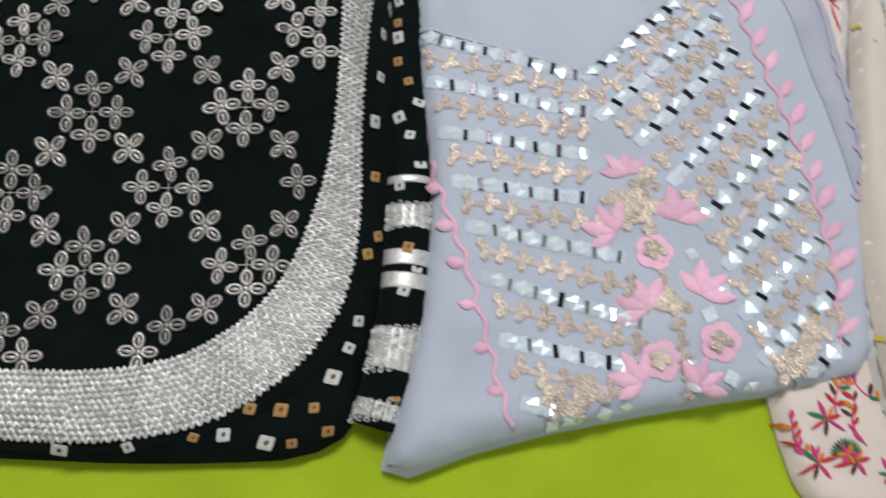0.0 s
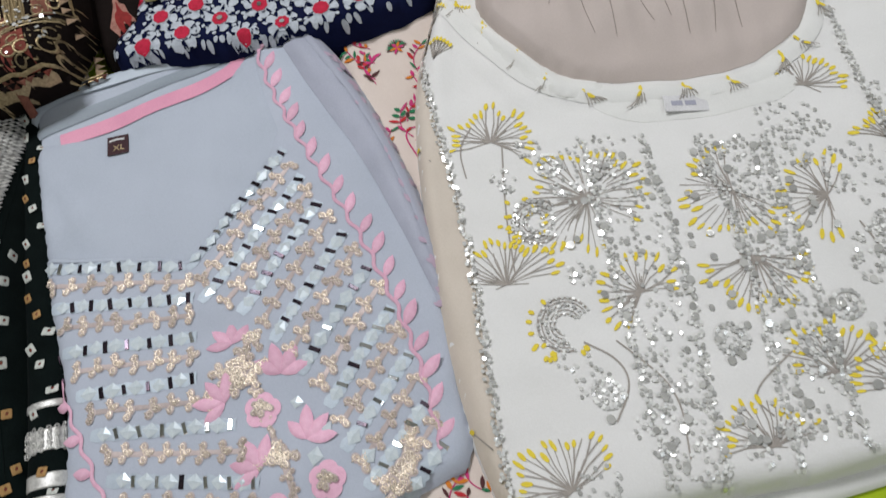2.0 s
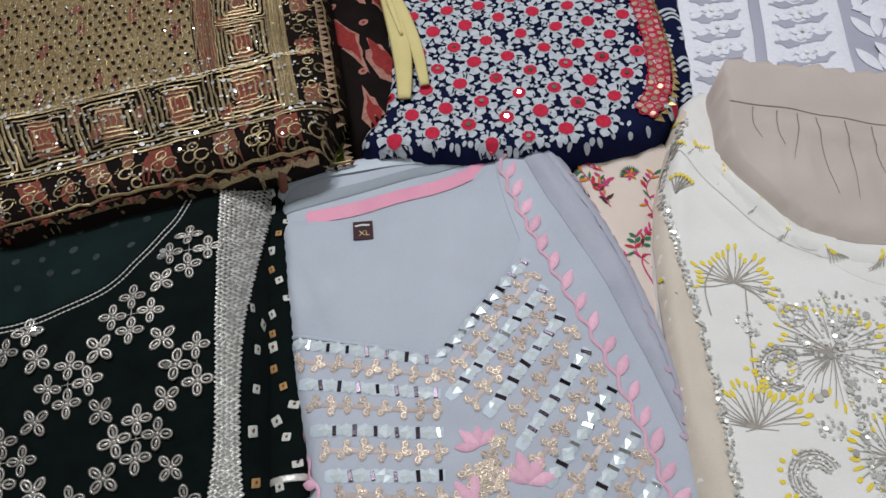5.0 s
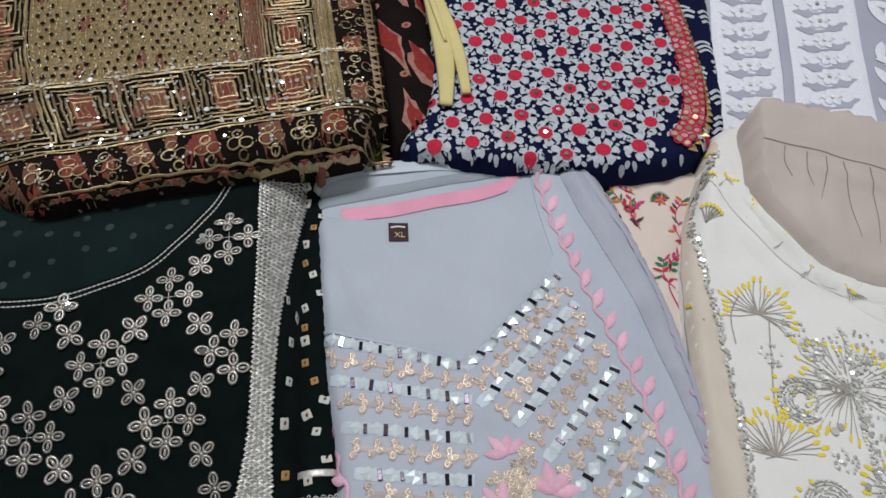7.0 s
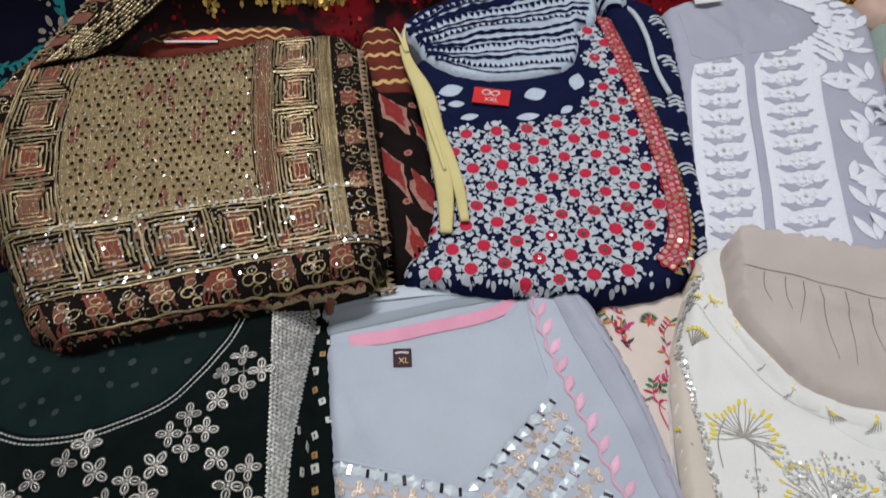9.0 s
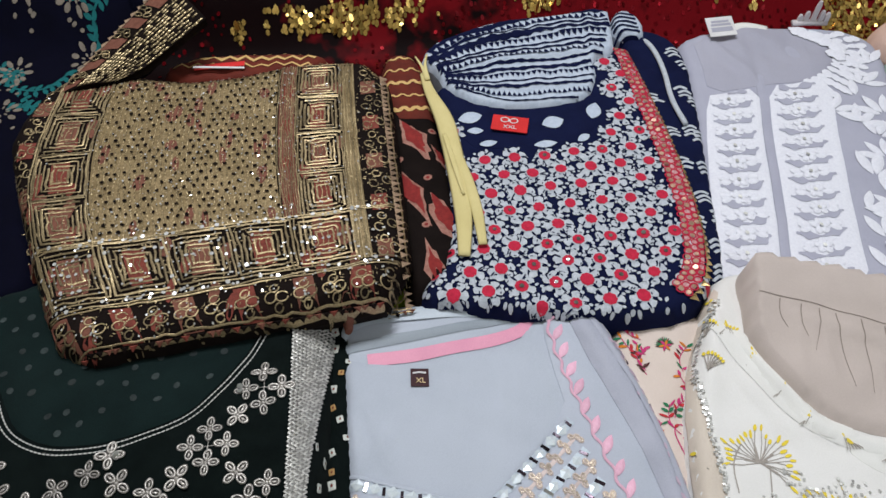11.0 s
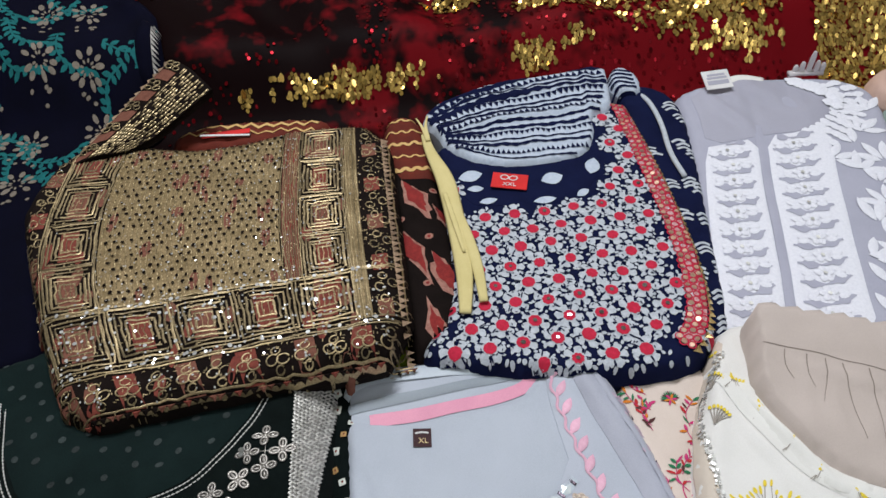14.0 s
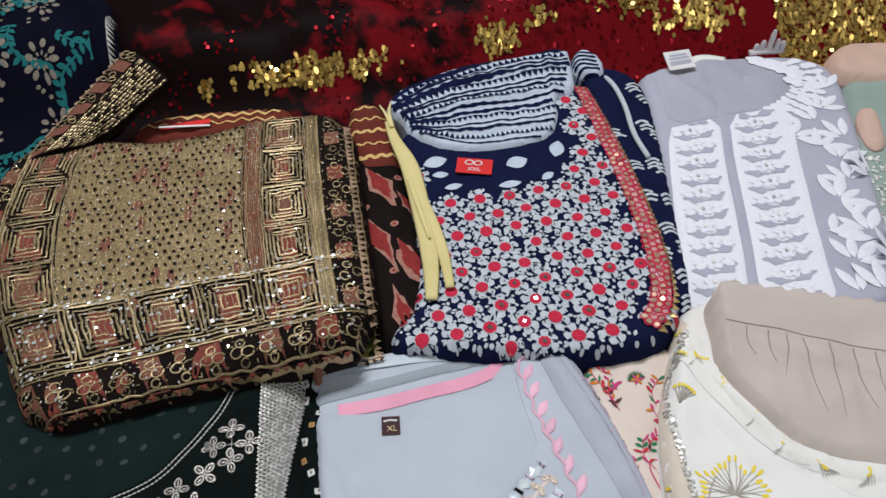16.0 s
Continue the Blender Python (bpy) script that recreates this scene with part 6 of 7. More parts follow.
minis = Stitch(navy_body, 0.0009)
E1, E2, ORG = np.array((0.0408, 0.0016)), np.array((0.0196, -0.0295)), np.array((0.253, 0.113))
mirror_disc = Stitch(navy_body, 0.0034)
BORD = [(0.398, 0.585), (0.404, 0.47), (0.407, 0.38), (0.408, 0.29), (0.405, 0.21), (0.394, 0.14), (0.378, 0.104), (0.358, 0.088)]
bord_path = smooth_path(BORD, 0.005)
for i in range(-12, 12):
    for j in range(-18, 8):
        c = ORG + i * E1 + j * E2 + (nr.uniform(-.0018, .0018), nr.uniform(-.0018, .0018))
        if not inside(navy_body.poly, c, 0.003) or inside(NECK_N, c, -0.007) or inside(stripe.poly, c, -0.004) or np.min(np.linalg.norm(bord_path - c, axis=1)) < 0.010:
            continue
        near_edge = not inside(navy_body.poly, c, 0.012)
        part("printed_flower", Bloom(navy_body, c, nr.uniform(0, 1.05), nr.uniform(0.95, 1.05) * (0.85 if near_edge else 1.0), nr).mesh(), navy)
        for d in (E1 * .5 + E2 * .33, E2 * .66 + E1 * .1):
            if inside(navy_body.poly, c + d, 0.008) and not inside(NECK_N, c + d, -0.004):
                minis.fan(leaf(c + d - (0.003, 0.002), 0.009, 0.0046, nr.uniform(0.2, 1.4)))
        if nr.random() < (0.42 if c[1] < 0.2 else 0.15):
            mirror_disc.disc(c, nr.uniform(0.0018, 0.0032), nr.gauss(0, .1), nr.random(), 8)
rim_walk = [a * (1 - w) + b * w for a, b in zip(navy_body.poly, np.roll(navy_body.poly, -1, 0)) for w in np.arange(0, 1, 0.007 / max(np.linalg.norm(b - a), 0.007))]
for a in rim_walk:
    if a[1] < 0.16 and a[0] < 0.37 and nr.random() < 0.6:
        q = a + (np.array((0.22, 0.25)) - a) / np.linalg.norm(np.array((0.22, 0.25)) - a) * nr.uniform(0.004, 0.013)
        if inside(navy_body.poly, q, 0.0030):
            minis.fan(oval(q, nr.uniform(0.0026, 0.0044), nr.uniform(0.0018, 0.0032), nr.uniform(0, 3), 8))
part("leaf_print", minis.mesh("leaf_print", "print_white"), navy, kind="stuff")
part("mirror_work", mirror_disc.mesh("mirror_work", "mirror", False), navy, kind="stuff")
bs = Stitch(navy_body, 0.0026)
bs.strip(bord_path, 0.023, 0.0004)
border = part("coral_border", bs.mesh("coral_border", "coral"), navy, "coral border with copper sequins")
dots, rim, slips = Stitch(navy_body, 0.0040), Stitch(navy_body, 0.0034), Stitch(navy_body, 0.0031)
t = np.gradient(bord_path, axis=0)
t /= np.linalg.norm(t, axis=1)[:, None]
for k in range(1, len(bord_path) - 1, 2):
    nrm = np.array([-t[k][1], t[k][0]])
    for w, shift in ((-0.0085, 0.0), (0.0005, 0.004), (0.009, 0.001)):
        c = bord_path[k] + nrm * (w + nr.uniform(-.0012, .0012)) + t[k] * (shift + nr.uniform(-.001, .001))
        ring = oval(c, nr.uniform(0.0042, 0.0054), nr.uniform(0.0040, 0.0050), 0, 12)
        rim.strip(np.vstack([ring, ring[:1]]), nr.uniform(0.0014, 0.0022), 0.0005)
        if nr.random() < 0.72:
            dots.disc(c, nr.uniform(0.0026, 0.0036), nr.gauss(0, .14), nr.random(), 8)
    slips.fan(leaf(bord_path[k] + nrm * nr.uniform(-.012, .012), 0.008, 0.004, nr.uniform(0, 6)), 0.0002)
part("ring_embroidery", rim.mesh("ring_embroidery", "print_red"), border, kind="stuff")
part("copper_sequin_work", dots.mesh("copper_sequin_work", "copper", False), border, kind="stuff")
part("border_leaf_print", slips.mesh("border_leaf_print", "print_white"), border, kind="stuff")
v = [(0, -0.005, 0), (0.0085, 0, 0.0004), (0, 0.005, 0), (0.0028, 0, 0.0022)]
tri = mesh_of("gold_point", v, [(0, 1, 3), (1, 2, 3), (2, 0, 3)], "goldfoil", False)
for k in range(1, len(bord_path) - 1, 2):
    nrm = np.array([t[k][1], -t[k][0]])
    nrm = nrm if nrm[0] * 1 > -0.2 and nrm @ (bord_path[k] - np.array((0.2, 0.3))) > 0 else -nrm
    c = bord_path[k] + nrm * 0.0145
    place_piece("gold_point", tri, border, on(navy_body, c[0], c[1], math.atan2(nrm[1], nrm[0]), 0.0015, size=nr.uniform(1.05, 1.3)))
red_label = place_piece("brand_label", card("brand_label", 0.051, 0.031, 0.0012, "label_red"), navy, on(facing, 0.200, 0.384, -0.27, 0.004), "red satin label with a white mark")
s = Stitch(facing, 0.0062)
for c, r in (((0.194, 0.3915), 0.0058), ((0.206, 0.388), 0.0058)):
    s.strip(np.vstack([oval(c, r, r * .8, 0, 12), oval(c, r, r * .8, 0, 12)[:1]]), 0.0016)
part("label_mark", s.mesh("label_mark", "label_white"), red_label)
lettering("label_lettering", "XXL", 0.010, "label_white", red_label, on(facing, 0.198, 0.3755, -0.27, 0.0066))

nslv = thing("navy_sleeve", (0.455, 0.33, 0), "navy sleeve with white brush motifs and white piping", "sleeve")
slv = Layer([(0.409, 0.618), (0.469, 0.618), (0.520, 0.571), (0.495, 0.409), (0.466, 0.263), (0.436, 0.100), (0.400, 0.075), (0.409, 0.304)], 0.036, r=0.02, crease=0.002, wave=0.05, seed=44)
part("cloth", slv.mesh("cloth", "navy"), nslv)
m = Stitch(slv, 0.0009)
for c in ((0.490, 0.545), (0.500, 0.513), (0.478, 0.451), (0.490, 0.430), (0.461, 0.367), (0.475, 0.357), (0.461, 0.294), (0.441, 0.242), (0.455, 0.210), (0.435, 0.160), (0.425, 0.120), (0.428, 0.440), (0.433, 0.367), (0.433, 0.304), (0.420, 0.200)):
    for k in range(3):
        p = np.array(c) + (nr.uniform(-.004, .004), 0.008 * (k - 1))
        m.strip(smooth_path([p - (0.011, 0.002), p + (0.000, 0.004), p + (0.010, -0.003)], 0.003), 0.0042)
part("brush_print", m.mesh("brush_print", "print_white"), nslv, kind="stuff")
p3 = smooth_path([(0.453, 0.592, 0.030), (0.459, 0.555, 0.040), (0.460, 0.493, 0.042), (0.451, 0.430, 0.042), (0.458, 0.378, 0.040)], 0.006)
part("piping", tube(p3, 0.0042, 0.8, 8, "print_white", "piping"), nslv, "white piping")
fold = Layer([(0.405, 0.592), (0.411, 0.647), (0.440, 0.660), (0.462, 0.623), (0.453, 0.576)], 0.046, r=0.012, crease=0.002, wave=0.03, seed=45, lip=0.6, times=1)
shoulder_fold = part("shoulder_fold", fold.mesh("shoulder_fold", "bluewhite", 0.005), nslv, "blue and white striped shoulder fold")
m = Stitch(fold, 0.0012)
for k in range(6):
    m.strip(smooth_path([(0.390, 0.575 + 0.011 * k), (0.418, 0.588 + 0.011 * k), (0.446, 0.580 + 0.010 * k)], 0.004), 0.0045)
part("stripe_print", m.mesh("stripe_print", "navy"), shoulder_fold, kind="stuff")

# ---- white kurta ----
wr = random.Random(51)
lin = Layer([(0.520, 0.450), (0.616, 0.463), (0.679, 0.464), (0.734, 0.492), (0.755, 0.538), (0.735, 0.585), (0.654, 0.604), (0.535, 0.585), (0.530, 0.520)], 0.002, white_body, r=0.006, crease=0.002, wave=0.06, seed=52, times=1)
part("neck_lining", lin.mesh("neck_lining", "lilac_in"), white, "plain lilac-grey neck lining")
STR = smooth_path([(0.624, 0.522), (0.612, 0.485), (0.576, 0.352), (0.543, 0.223), (0.506, 0.100), (0.492, 0.055)], 0.005)
bandL = Layer([(0.538, 0.448), (0.602, 0.458), (0.568, 0.352), (0.536, 0.223), (0.499, 0.100), (0.487, 0.060), (0.412, 0.075), (0.440, 0.182), (0.474, 0.318), (0.514, 0.445)], 0.002, white_body, r=0.003, crease=0.0005, seed=53, times=1)
bandR = Layer([(0.617, 0.460), (0.673, 0.461), (0.708, 0.480), (0.712, 0.440), (0.682, 0.354), (0.644, 0.224), (0.603, 0.070), (0.500, 0.060), (0.513, 0.100), (0.550, 0.223), (0.583, 0.352)], 0.002, white_body, r=0.003, crease=0.0005, seed=54, times=1)
part("embroidered_band", bandL.mesh("embroidered_band", "whitework", 0.006), white, "dense white embroidery")
part("embroidered_band", bandR.mesh("embroidered_band", "whitework", 0.006), white, "dense white embroidery")
ss = Stitch(white_body, 0.0012)
ss.strip(STR[8:], 0.012, 0.001)
part("centre_stripe", ss.mesh("centre_stripe", "lilac"), white, "lilac-grey placket stripe")
for layer, near, far in ((bandL, -0.010, -0.080), (bandR, 0.010, 0.088)):
    gaps, lumps, eyes = Stitch(layer, 0.0009), Stitch(layer, 0.0012), Stitch(layer, 0.0034)
    for k in range(14):
        y = 0.075 + 0.0315 * k + wr.uniform(-.001, .001)
        xc = np.interp(y, STR[::-1, 1], STR[::-1, 0])
        run, wide = [], []
        for q in np.linspace(0.10, 1.0, 30):
            c = np.array((xc + near + (far - near) * q, y - (0.08 if far < 0 else -0.015) * abs(far - near) * q + 0.0045 * math.cos(6.28 * q)))
            if inside(layer.poly, c, 0.002):
                run.append(c)
                wide.append(0.0030 + 0.0130 * math.exp(-((q - 0.30) / 0.10) ** 2) + 0.0130 * math.exp(-((q - 0.78) / 0.11) ** 2) + 0.0012 * math.sin(q * 40 + k))
        if len(run) > 5:
            gaps.strip(np.array(run), np.array(wide) * wr.uniform(0.85, 1.1))
            c = run[len(run) // 2] + np.array((wr.uniform(-.003, .003), 0.0155))
            if inside(layer.poly, c, 0.006):
                for j in range(5):
                    a = 1.257 * j + 0.3 + wr.uniform(-.2, .2)
                    lumps.fan(oval(c + 0.0068 * np.array((math.cos(a), math.sin(a))), 0.0064, 0.0048, a, 9), 0.0018)
                for d in (-0.020, 0.020):
                    for e in (0.0035, -0.004):
                        lumps.fan(oval(c + (d + wr.uniform(-.003, .003), e), 0.0080, 0.0050, wr.uniform(-.4, .4), 9), 0.0014)
                eyes.disc(c, 0.0030, wr.gauss(0, .15), wr.random(), 7)
    part("net_ground", gaps.mesh("net_ground", "lilac"), white, kind="stuff")
    part("floret_embroidery", lumps.mesh("floret_embroidery", "whitework"), white, kind="stuff")
    part("floret_mirror_work", eyes.mesh("floret_mirror_work", "sequin_grey", False), white, kind="stuff")
wl = leaf_mesh(0.048, 0.017, "whitework", "white_leaf")
for c, turn in (((0.675, 0.100), 1.0), ((0.662, 0.152), 0.9), ((0.706, 0.195), 1.9), ((0.695, 0.259), 0.7), ((0.729, 0.291), 1.7), ((0.719, 0.366), 0.9), ((0.767, 0.378), 1.6), ((0.762, 0.452), 0.9), ((0.798, 0.496), 1.8), ((0.645, 0.100), 2.2), ((0.684, 0.312), 2.6), ((0.723, 0.152), 2.6), ((0.690, 0.395), 0.5), ((0.735, 0.335), 0.6), ((0.740, 0.420), 2.3), ((0.700, 0.225), 0.4), ((0.655, 0.200), 0.7), ((0.770, 0.300), 2.0)):
    for k in (-1.0, -0.35, 0.35, 1.0):
        p = np.array(c) + 0.006 * np.array((math.cos(turn + k), math.sin(turn + k)))
        e = np.array(c) + 0.05 * np.array((math.cos(turn + k), math.sin(turn + k)))
        if inside(white_body.poly, e, 0.004) and inside(white_body.poly, p, 0.004) and not inside(bandR.poly, e, -0.002):
            place_piece("white_leaf", wl, white, on(white_body, p[0], p[1], turn + k, 0.001, size=wr.uniform(.75, 1.05)))
ruf = Stitch(white_body, 0.004)
for k in range(12):
    q = smooth_path([(0.716, 0.584), (0.742, 0.566), (0.757, 0.535), (0.742, 0.500)], 0.004)[min(k * 2, 24)]
    ruf.fan(scallop(q + (wr.uniform(-.006, .01), wr.uniform(-.004, .004)), wr.uniform(0.010, 0.016), 5, 0.25, wr.random(), 30), 0.004)
for k in range(26):
    a = -1.35 + 0.072 * k
    for r in (0.098, 0.112, 0.126, 0.140):
        q = np.array((0.662 + (r + wr.uniform(-.003, .003)) * math.cos(a), 0.548 + 0.9 * r * math.sin(a)))
        if k % 2 == 0 and k < 23 and inside(white_body.poly, q, 0.018):
            ruf.fan(oval(q, wr.uniform(0.0085, 0.0110), wr.uniform(0.0055, 0.0085), a + wr.uniform(-.3, .3), 9), 0.0008, 0.0014)
part("ruffled_collar", ruf.mesh("ruffled_collar", "whitework"), white, "white scalloped collar edge", kind="stuff")
ptag = thing("paper_tag", (0.585, 0.584, 0.045), "white paper tag with rows of dark print", "tag")
paper = place_piece("card", card("card", 0.046, 0.036, 0.0012, "label_white"), ptag, pose(0.581, 0.590, 0.046, 18, 0, 4))
for k, (w, y) in enumerate(((0.030, 0.009), (0.034, 0.003), (0.036, -0.006))):
    place_piece("print_bar", card("print_bar", w, 0.004 if k < 2 else 0.008, 0.0003, "lilac_in"), paper, pose(0.581, 0.590, 0.046, 18, 0, 4) @ pose(0, y, 0.0016))
roll = tube(smooth_path([(0.600, 0.600, 0.030), (0.632, 0.612, 0.031), (0.668, 0.598, 0.029)], 0.006), 0.0085, 0.4, 10, "white_band", "collar_roll")
part("collar_roll", roll, white, "white rolled collar band")
clip = thing("plastic_clip", (0.737, 0.606, 0.04), "frosted plastic hanger clip with upright prongs", "clip")
v, f = [], []
for k, (dx, hgt) in enumerate(((-0.022, 0.020), (-0.012, 0.026), (0.000, 0.046), (0.012, 0.028), (0.022, 0.024))):
    first = len(v)
    x, y = 0.745 + dx, 0.603 - 0.1 * dx
    for z, r in ((0.030, 0.004), (0.030 + hgt * .8, 0.0038), (0.030 + hgt, 0.0018)):
        v += [(x - r, y - 0.002, z), (x + r, y - 0.002, z), (x + r, y + 0.002, z), (x - r, y + 0.002, z)]
    for s in (0, 4):
        f += [(first + s + i, first + s + (i + 1) % 4, first + s + 4 + (i + 1) % 4, first + s + 4 + i) for i in range(4)]
    f.append(tuple(first + 8 + i for i in range(4)))
part("prongs", mesh_of("prongs", v, f, "clear", False), clip)
part("bar", tube(np.array([(0.713, 0.605, 0.034), (0.742, 0.604, 0.035), (0.771, 0.602, 0.034)]), 0.006, 0.8, 8, "clear", "bar"), clip)

# ---- indigo kurta ----
tr = random.Random(61)
vines, ecru = Stitch(teal_body, 0.0010), Stitch(teal_body, 0.0012)
for k in range(44):
    c = np.array((tr.uniform(-0.80, -0.36), tr.uniform(0.40, 1.0)))
    turn = tr.uniform(0, 6.28)
    p = smooth_path([c, c + 0.05 * np.array((math.cos(turn), math.sin(turn))), c + 0.09 * np.array((math.cos(turn + .7), math.sin(turn + .7)))], 0.006)
    p = np.array([q for q in p if inside(teal_body.poly, q, 0.008)])
    if len(p) < 5:
        continue
    vines.strip(p, 0.0032)
    for q in p[::2]:
        for s in (-1, 1):
            vines.fan(leaf(q, tr.uniform(0.010, 0.018), 0.0075, turn + s * tr.uniform(0.6, 1.3), 8))
for k in range(30):
    c = np.array((-0.78 + 0.085 * (k % 6) + tr.uniform(-.015, .015), 0.50 + 0.10 * (k // 6) + tr.uniform(-.015, .015)))
    if inside(teal_body.poly, c, 0.025):
        for j in range(9):
            a = 0.698 * j + tr.uniform(-.15, .15)
            u = np.array((math.cos(a), math.sin(a)))
            ecru.fan(oval(c + tr.uniform(0.019, 0.023) * u, tr.uniform(0.0058, 0.0080), tr.uniform(0.0036, 0.0050), a, 8))
            ecru.fan(oval(c + 0.0095 * u, 0.0034, 0.0018, a, 6))
        for j in range(5):
            ecru.fan(oval(c + (tr.gauss(0, .015), -0.038 + tr.gauss(0, .006)), 0.0036, 0.0028, tr.random(), 6))
part("vine_print", vines.mesh("vine_print", "teal"), teal, "teal vine print", kind="stuff")
part("flower_print", ecru.mesh("flower_print", "ecru"), teal, "ecru flower print", kind="stuff")
tab = Layer([(-0.37, 0.765), (-0.332, 0.755), (-0.328, 0.665), (-0.36, 0.655)], 0.012, teal_body, r=0.006, seed=62)
part("edge_tab", tab.mesh("edge_tab", "indigo"), teal)
s = Stitch(tab, 0.001)
for k in range(12):
    s.fan([(-0.336, 0.752 - 0.0075 * k), (-0.336, 0.745 - 0.0075 * k), (-0.328, 0.7485 - 0.0075 * k)], 0.0008)
part("silver_edge", s.mesh("silver_edge", "silver"), teal)

# ---- sage kurta ----
sr = random.Random(71)
bead, pinkf = Stitch(sage_body, 0.0012), Stitch(sage_body, 0.0014)
for k in range(420):
    p = (sr.uniform(0.70, 0.84), sr.uniform(0.10, 0.34))
    if inside(sage_body.poly, p, 0.008):
        bead.disc(p, sr.uniform(0.0018, 0.0034), sr.gauss(0, .25), sr.random(), 6)
for c in ((0.722, 0.125), (0.735, 0.14), (0.79, 0.24), (0.86, 0.12)):
    for j in range(7):
        pinkf.fan(leaf(c, 0.020, 0.010, 0.9 * j), 0.001)
part("bead_work", bead.mesh("bead_work", "sequin_grey", False), sage, kind="stuff")
part("pink_flower_work", pinkf.mesh("pink_flower_work", "t_magenta"), sage, kind="stuff")
pf = Layer([(0.827, 0.530), (0.844, 0.595), (0.921, 0.614), (1.054, 0.560), (1.025, 0.493), (0.877, 0.499)], 0.040, r=0.02, crease=0.002, wave=0.06, seed=72)
part("peach_edge", pf.mesh("peach_edge", "peach_cloth"), sage, "peach edge turned over")
pf = Layer([(0.785, 0.346), (0.814, 0.443), (0.850, 0.434), (0.821, 0.347)], 0.012, sage_body, r=0.01, crease=0.001, seed=73)
part("peach_edge", pf.mesh("peach_edge", "peach_cloth"), sage)

# ---- packet between the kurtas ----
packet = thing("folded_scarf", (-0.02, 0.12, 0), "folded beige net scarf end under the gold kurta", "scarf")
pk = Layer([(-0.055, 0.108), (-0.05, 0.14), (0.010, 0.145), (0.015, 0.118)], 0.010, 0.014, r=0.01, crease=0.002, wave=0.03, seed=81)
part("cloth", pk.mesh("cloth", "tan", 0.005), packet)

# ---- red sequin cloth behind ----
gx, gy = np.meshgrid(np.arange(-1.25, 1.36, 0.018), np.arange(0.44, 1.75, 0.018))
z = drape.h(gx.ravel(), gy.ravel())
nx = gx.shape[1]
faces = [(r * nx + c, r * nx + c + 1, (r + 1) * nx + c + 1, (r + 1) * nx + c) for r in range(gx.shape[0] - 1) for c in range(nx - 1)]
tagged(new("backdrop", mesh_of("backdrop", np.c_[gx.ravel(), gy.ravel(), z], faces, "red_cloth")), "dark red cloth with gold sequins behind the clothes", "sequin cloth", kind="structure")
backcloth = bpy.data.objects["backdrop"]
rs, gs = Stitch(drape, 0.0012), Stitch(drape, 0.0020)
qr = random.Random(90)
PATCH = [(-0.040, 0.660, 0.11, 0.017), (-0.200, 0.653, 0.012, 0.014), (0.289, 0.679, 0.032, 0.022), (0.367, 0.694, 0.022, 0.018), (0.321, 0.766, 0.05, 0.02), (0.465, 0.774, 0.10, 0.035), (0.610, 0.723, 0.12, 0.035), (0.652, 0.680, 0.06, 0.022), (0.560, 0.819, 0.19, 0.08), (0.600, 0.745, 0.14, 0.040), (0.165, 0.797, 0.05, 0.02), (-0.340, 0.888, 0.08, 0.02)]
y, row = 0.58, 0
while y < 1.20:
    x = -0.95 + (row % 2) * 0.0031
    while x < 1.15:
        px, py = x + qr.uniform(-.0014, .0014), y + qr.uniform(-.0014, .0014)
        n1 = noise.noise((px * 26, py * 26, 1.0))
        n2 = noise.noise((px * 7, py * 7, 4.0))
        g = max(1 - math.hypot((px - a) / c, (py - b) / d) for a, b, c, d in PATCH)
        if px > 0.785 + 0.02 * n1:
            g = 0.6
        # shadow of an upright fold, imitated by a strip without sequins
        shaded_fold = 0.722 < px - 0.05 * (py - 0.6) < 0.772
        if shaded_fold:
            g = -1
        n3 = noise.noise((px * 75, py * 75, 2.0))
        if 0.8 * g + 0.45 * n1 + 0.75 * n3 > 0.05:
            gs.disc((px, py), qr.uniform(0.0030, 0.0042), qr.gauss(0, 0.38), qr.random() * 6, 6)
        elif 0.75 * n2 + 0.35 * n1 + 1.1 * min(px + 0.16, 0.35) > 0.0 and abs(px - 0.085 - 0.1 * (py - 0.6) - 0.02 * n1) > 0.028 + 0.03 * n2 and not shaded_fold and qr.random() < 0.16:
            rs.disc((px, py), qr.uniform(0.0022, 0.0036), qr.gauss(0, 0.25), qr.random() * 6, 6)
        x += 0.0062
    y += 0.0054
    row += 1
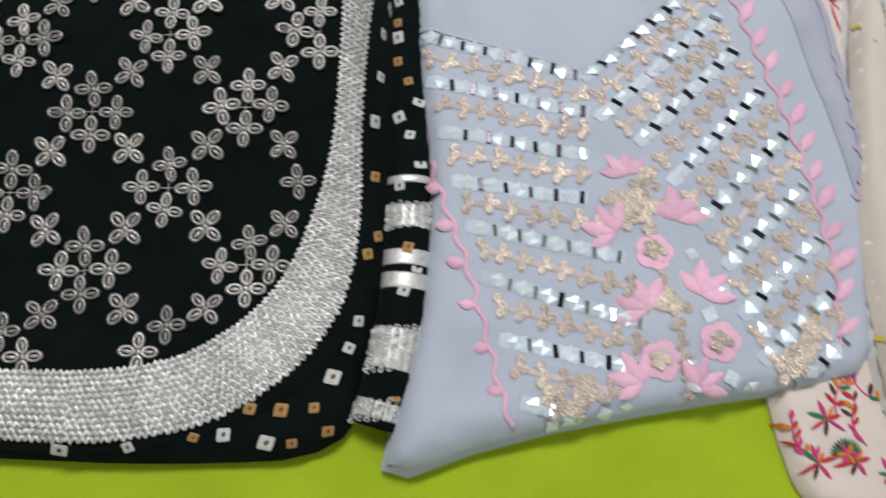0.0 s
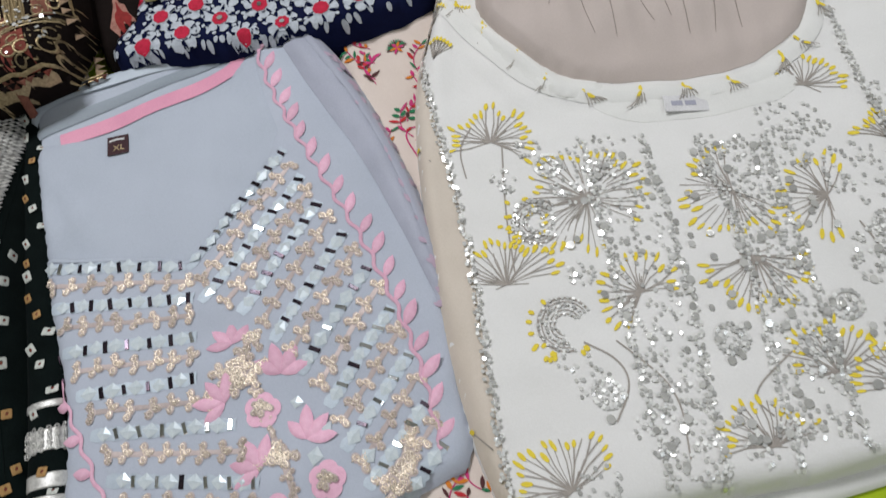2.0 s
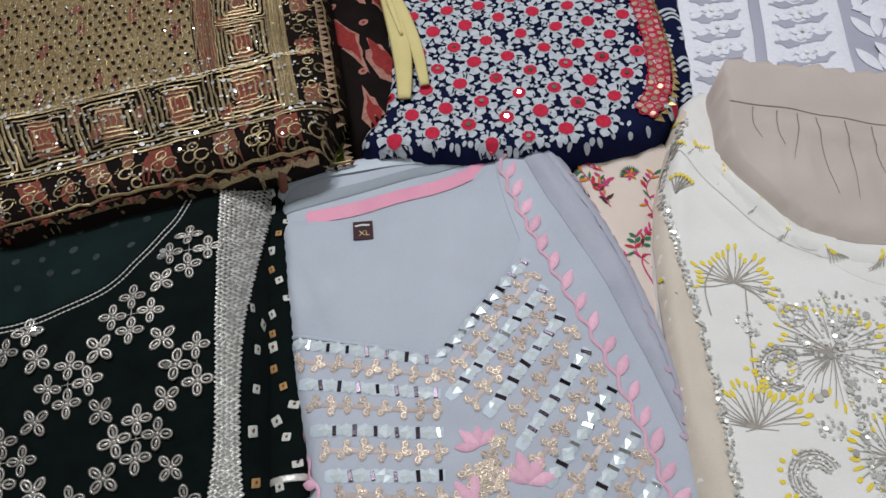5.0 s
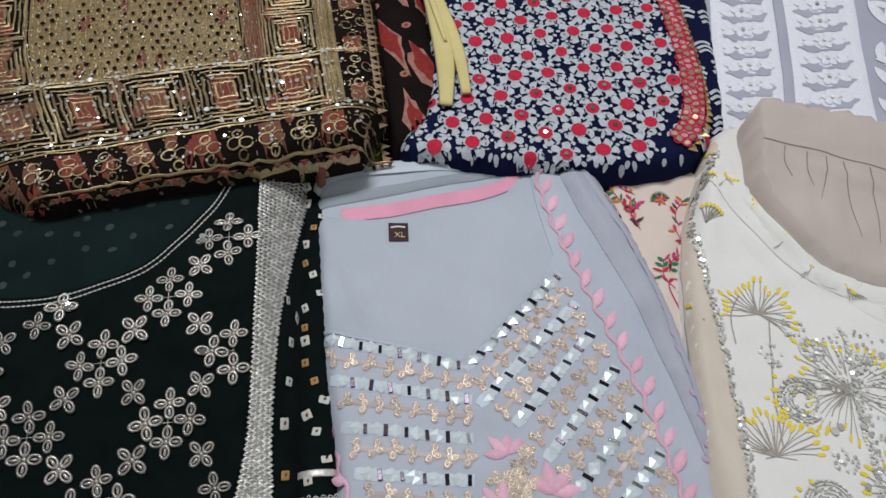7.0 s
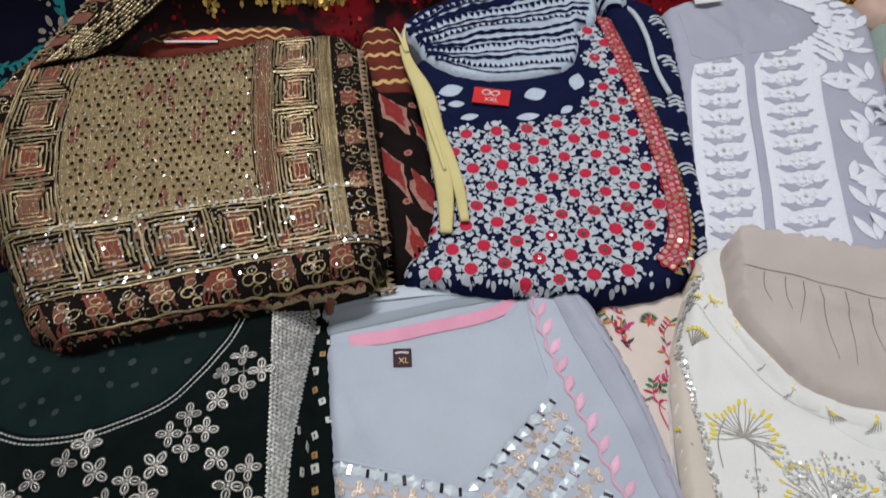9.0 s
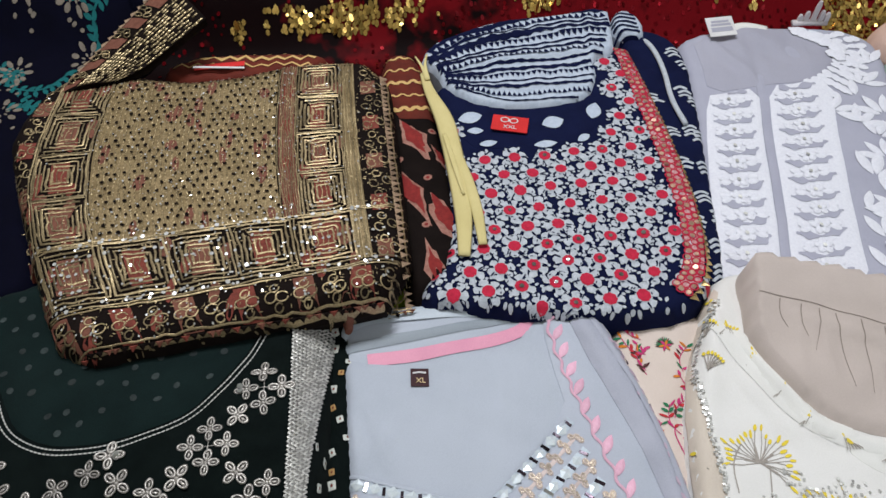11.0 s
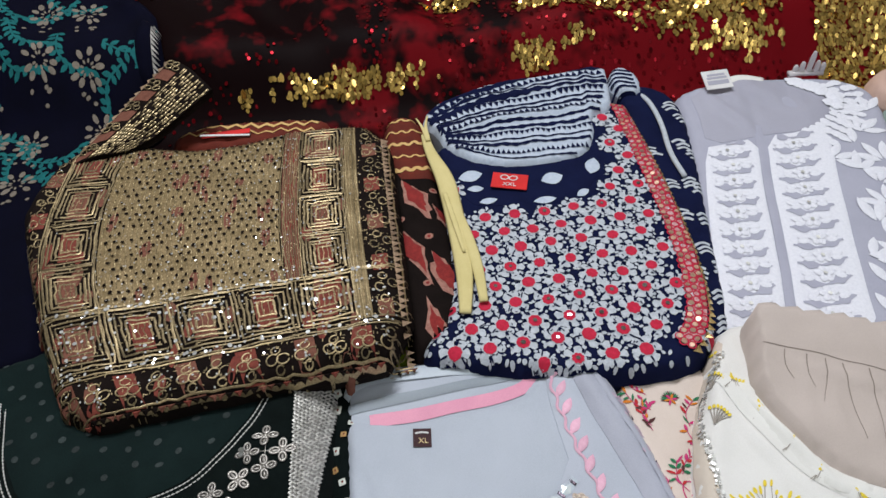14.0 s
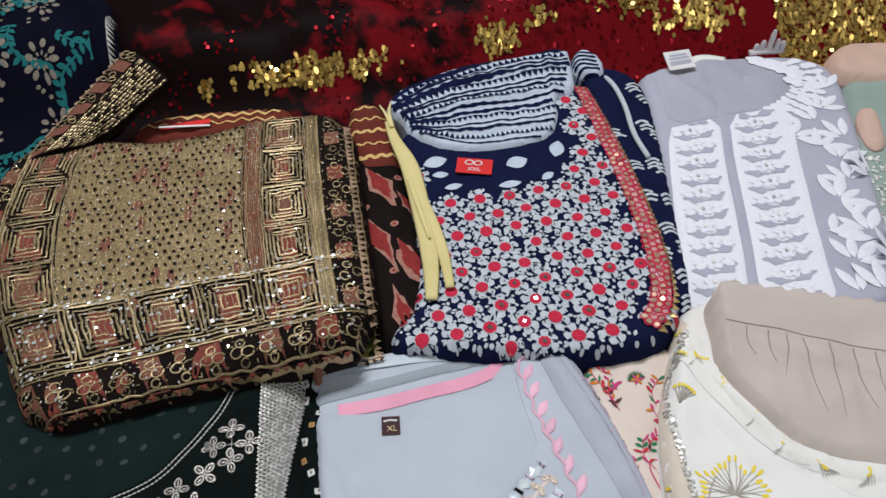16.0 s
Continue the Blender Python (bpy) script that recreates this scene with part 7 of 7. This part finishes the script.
part("red_sequin_work", rs.mesh("red_sequin_work", "red_sequin", False), backcloth, "glossy red sequins", kind="stuff")
part("gold_sequin_work", gs.mesh("gold_sequin_work", "gold_sequin", False), backcloth, "flipped gold sequins", kind="stuff")

# ---- how high the piles lie ----
STAND = np.array((0.035, -0.377, 0.735))


def raise_pile(top, lift, foot=0.0):
    """Let a folded thing lie higher on the pile below it; it shrinks in plan towards the middle of the spread. foot: how much of the lift its lower rim takes."""
    for ob in top.children_recursive:
        if ob.matrix_basis == Matrix.Identity(4):
            co = np.empty(len(ob.data.vertices) * 3)
            ob.data.vertices.foreach_get("co", co)
            co = co.reshape(-1, 3)
            h = lift(co[:, 0], co[:, 1]) * np.clip(co[:, 2] / 0.008, foot, 1)
            k = 1 - h / (STAND[2] - co[:, 2])
            co[:, :2] = STAND[:2] + (co[:, :2] - STAND[:2]) * k[:, None]
            co[:, 2] += h
            ob.data.vertices.foreach_set("co", co.ravel())
            ob.data.update()
        else:
            m = ob.matrix_basis.copy()
            at = np.array(m.translation)
            h = float(lift(at[:1], at[1:2])[0])
            k = 1 - h / (STAND[2] - at[2])
            spot = STAND[:2] + (at[:2] - STAND[:2]) * k
            e = 0.004
            g = lift(at[0] + np.array((e, -e, 0, 0)), at[1] + np.array((0, 0, e, -e)))
            lean = Vector((0, 0, 1)).rotation_difference(Vector((-(g[0] - g[1]) / (2 * e), -(g[2] - g[3]) / (2 * e), 1)).normalized())
            rest = lean.to_matrix().to_4x4() @ m.to_3x3().to_4x4() @ Matrix.Scale(k, 4)
            ob.matrix_basis = Matrix.Translation((spot[0], spot[1], at[2] + h)) @ rest


def black_pile(x, y):
    return 0.050 * smooth_step((y + 0.32) / 0.28) * (1 - 0.38 * smooth_step((y - 0.01) / 0.10)) * (0.10 + 0.90 * smooth_step((-0.05 - x) / 0.06))


def gold_pile(x, y):
    return 0.044 + 0 * x


raise_pile(black, black_pile)
raise_pile(brown, gold_pile, 0.8)
raise_pile(neck_in, gold_pile)
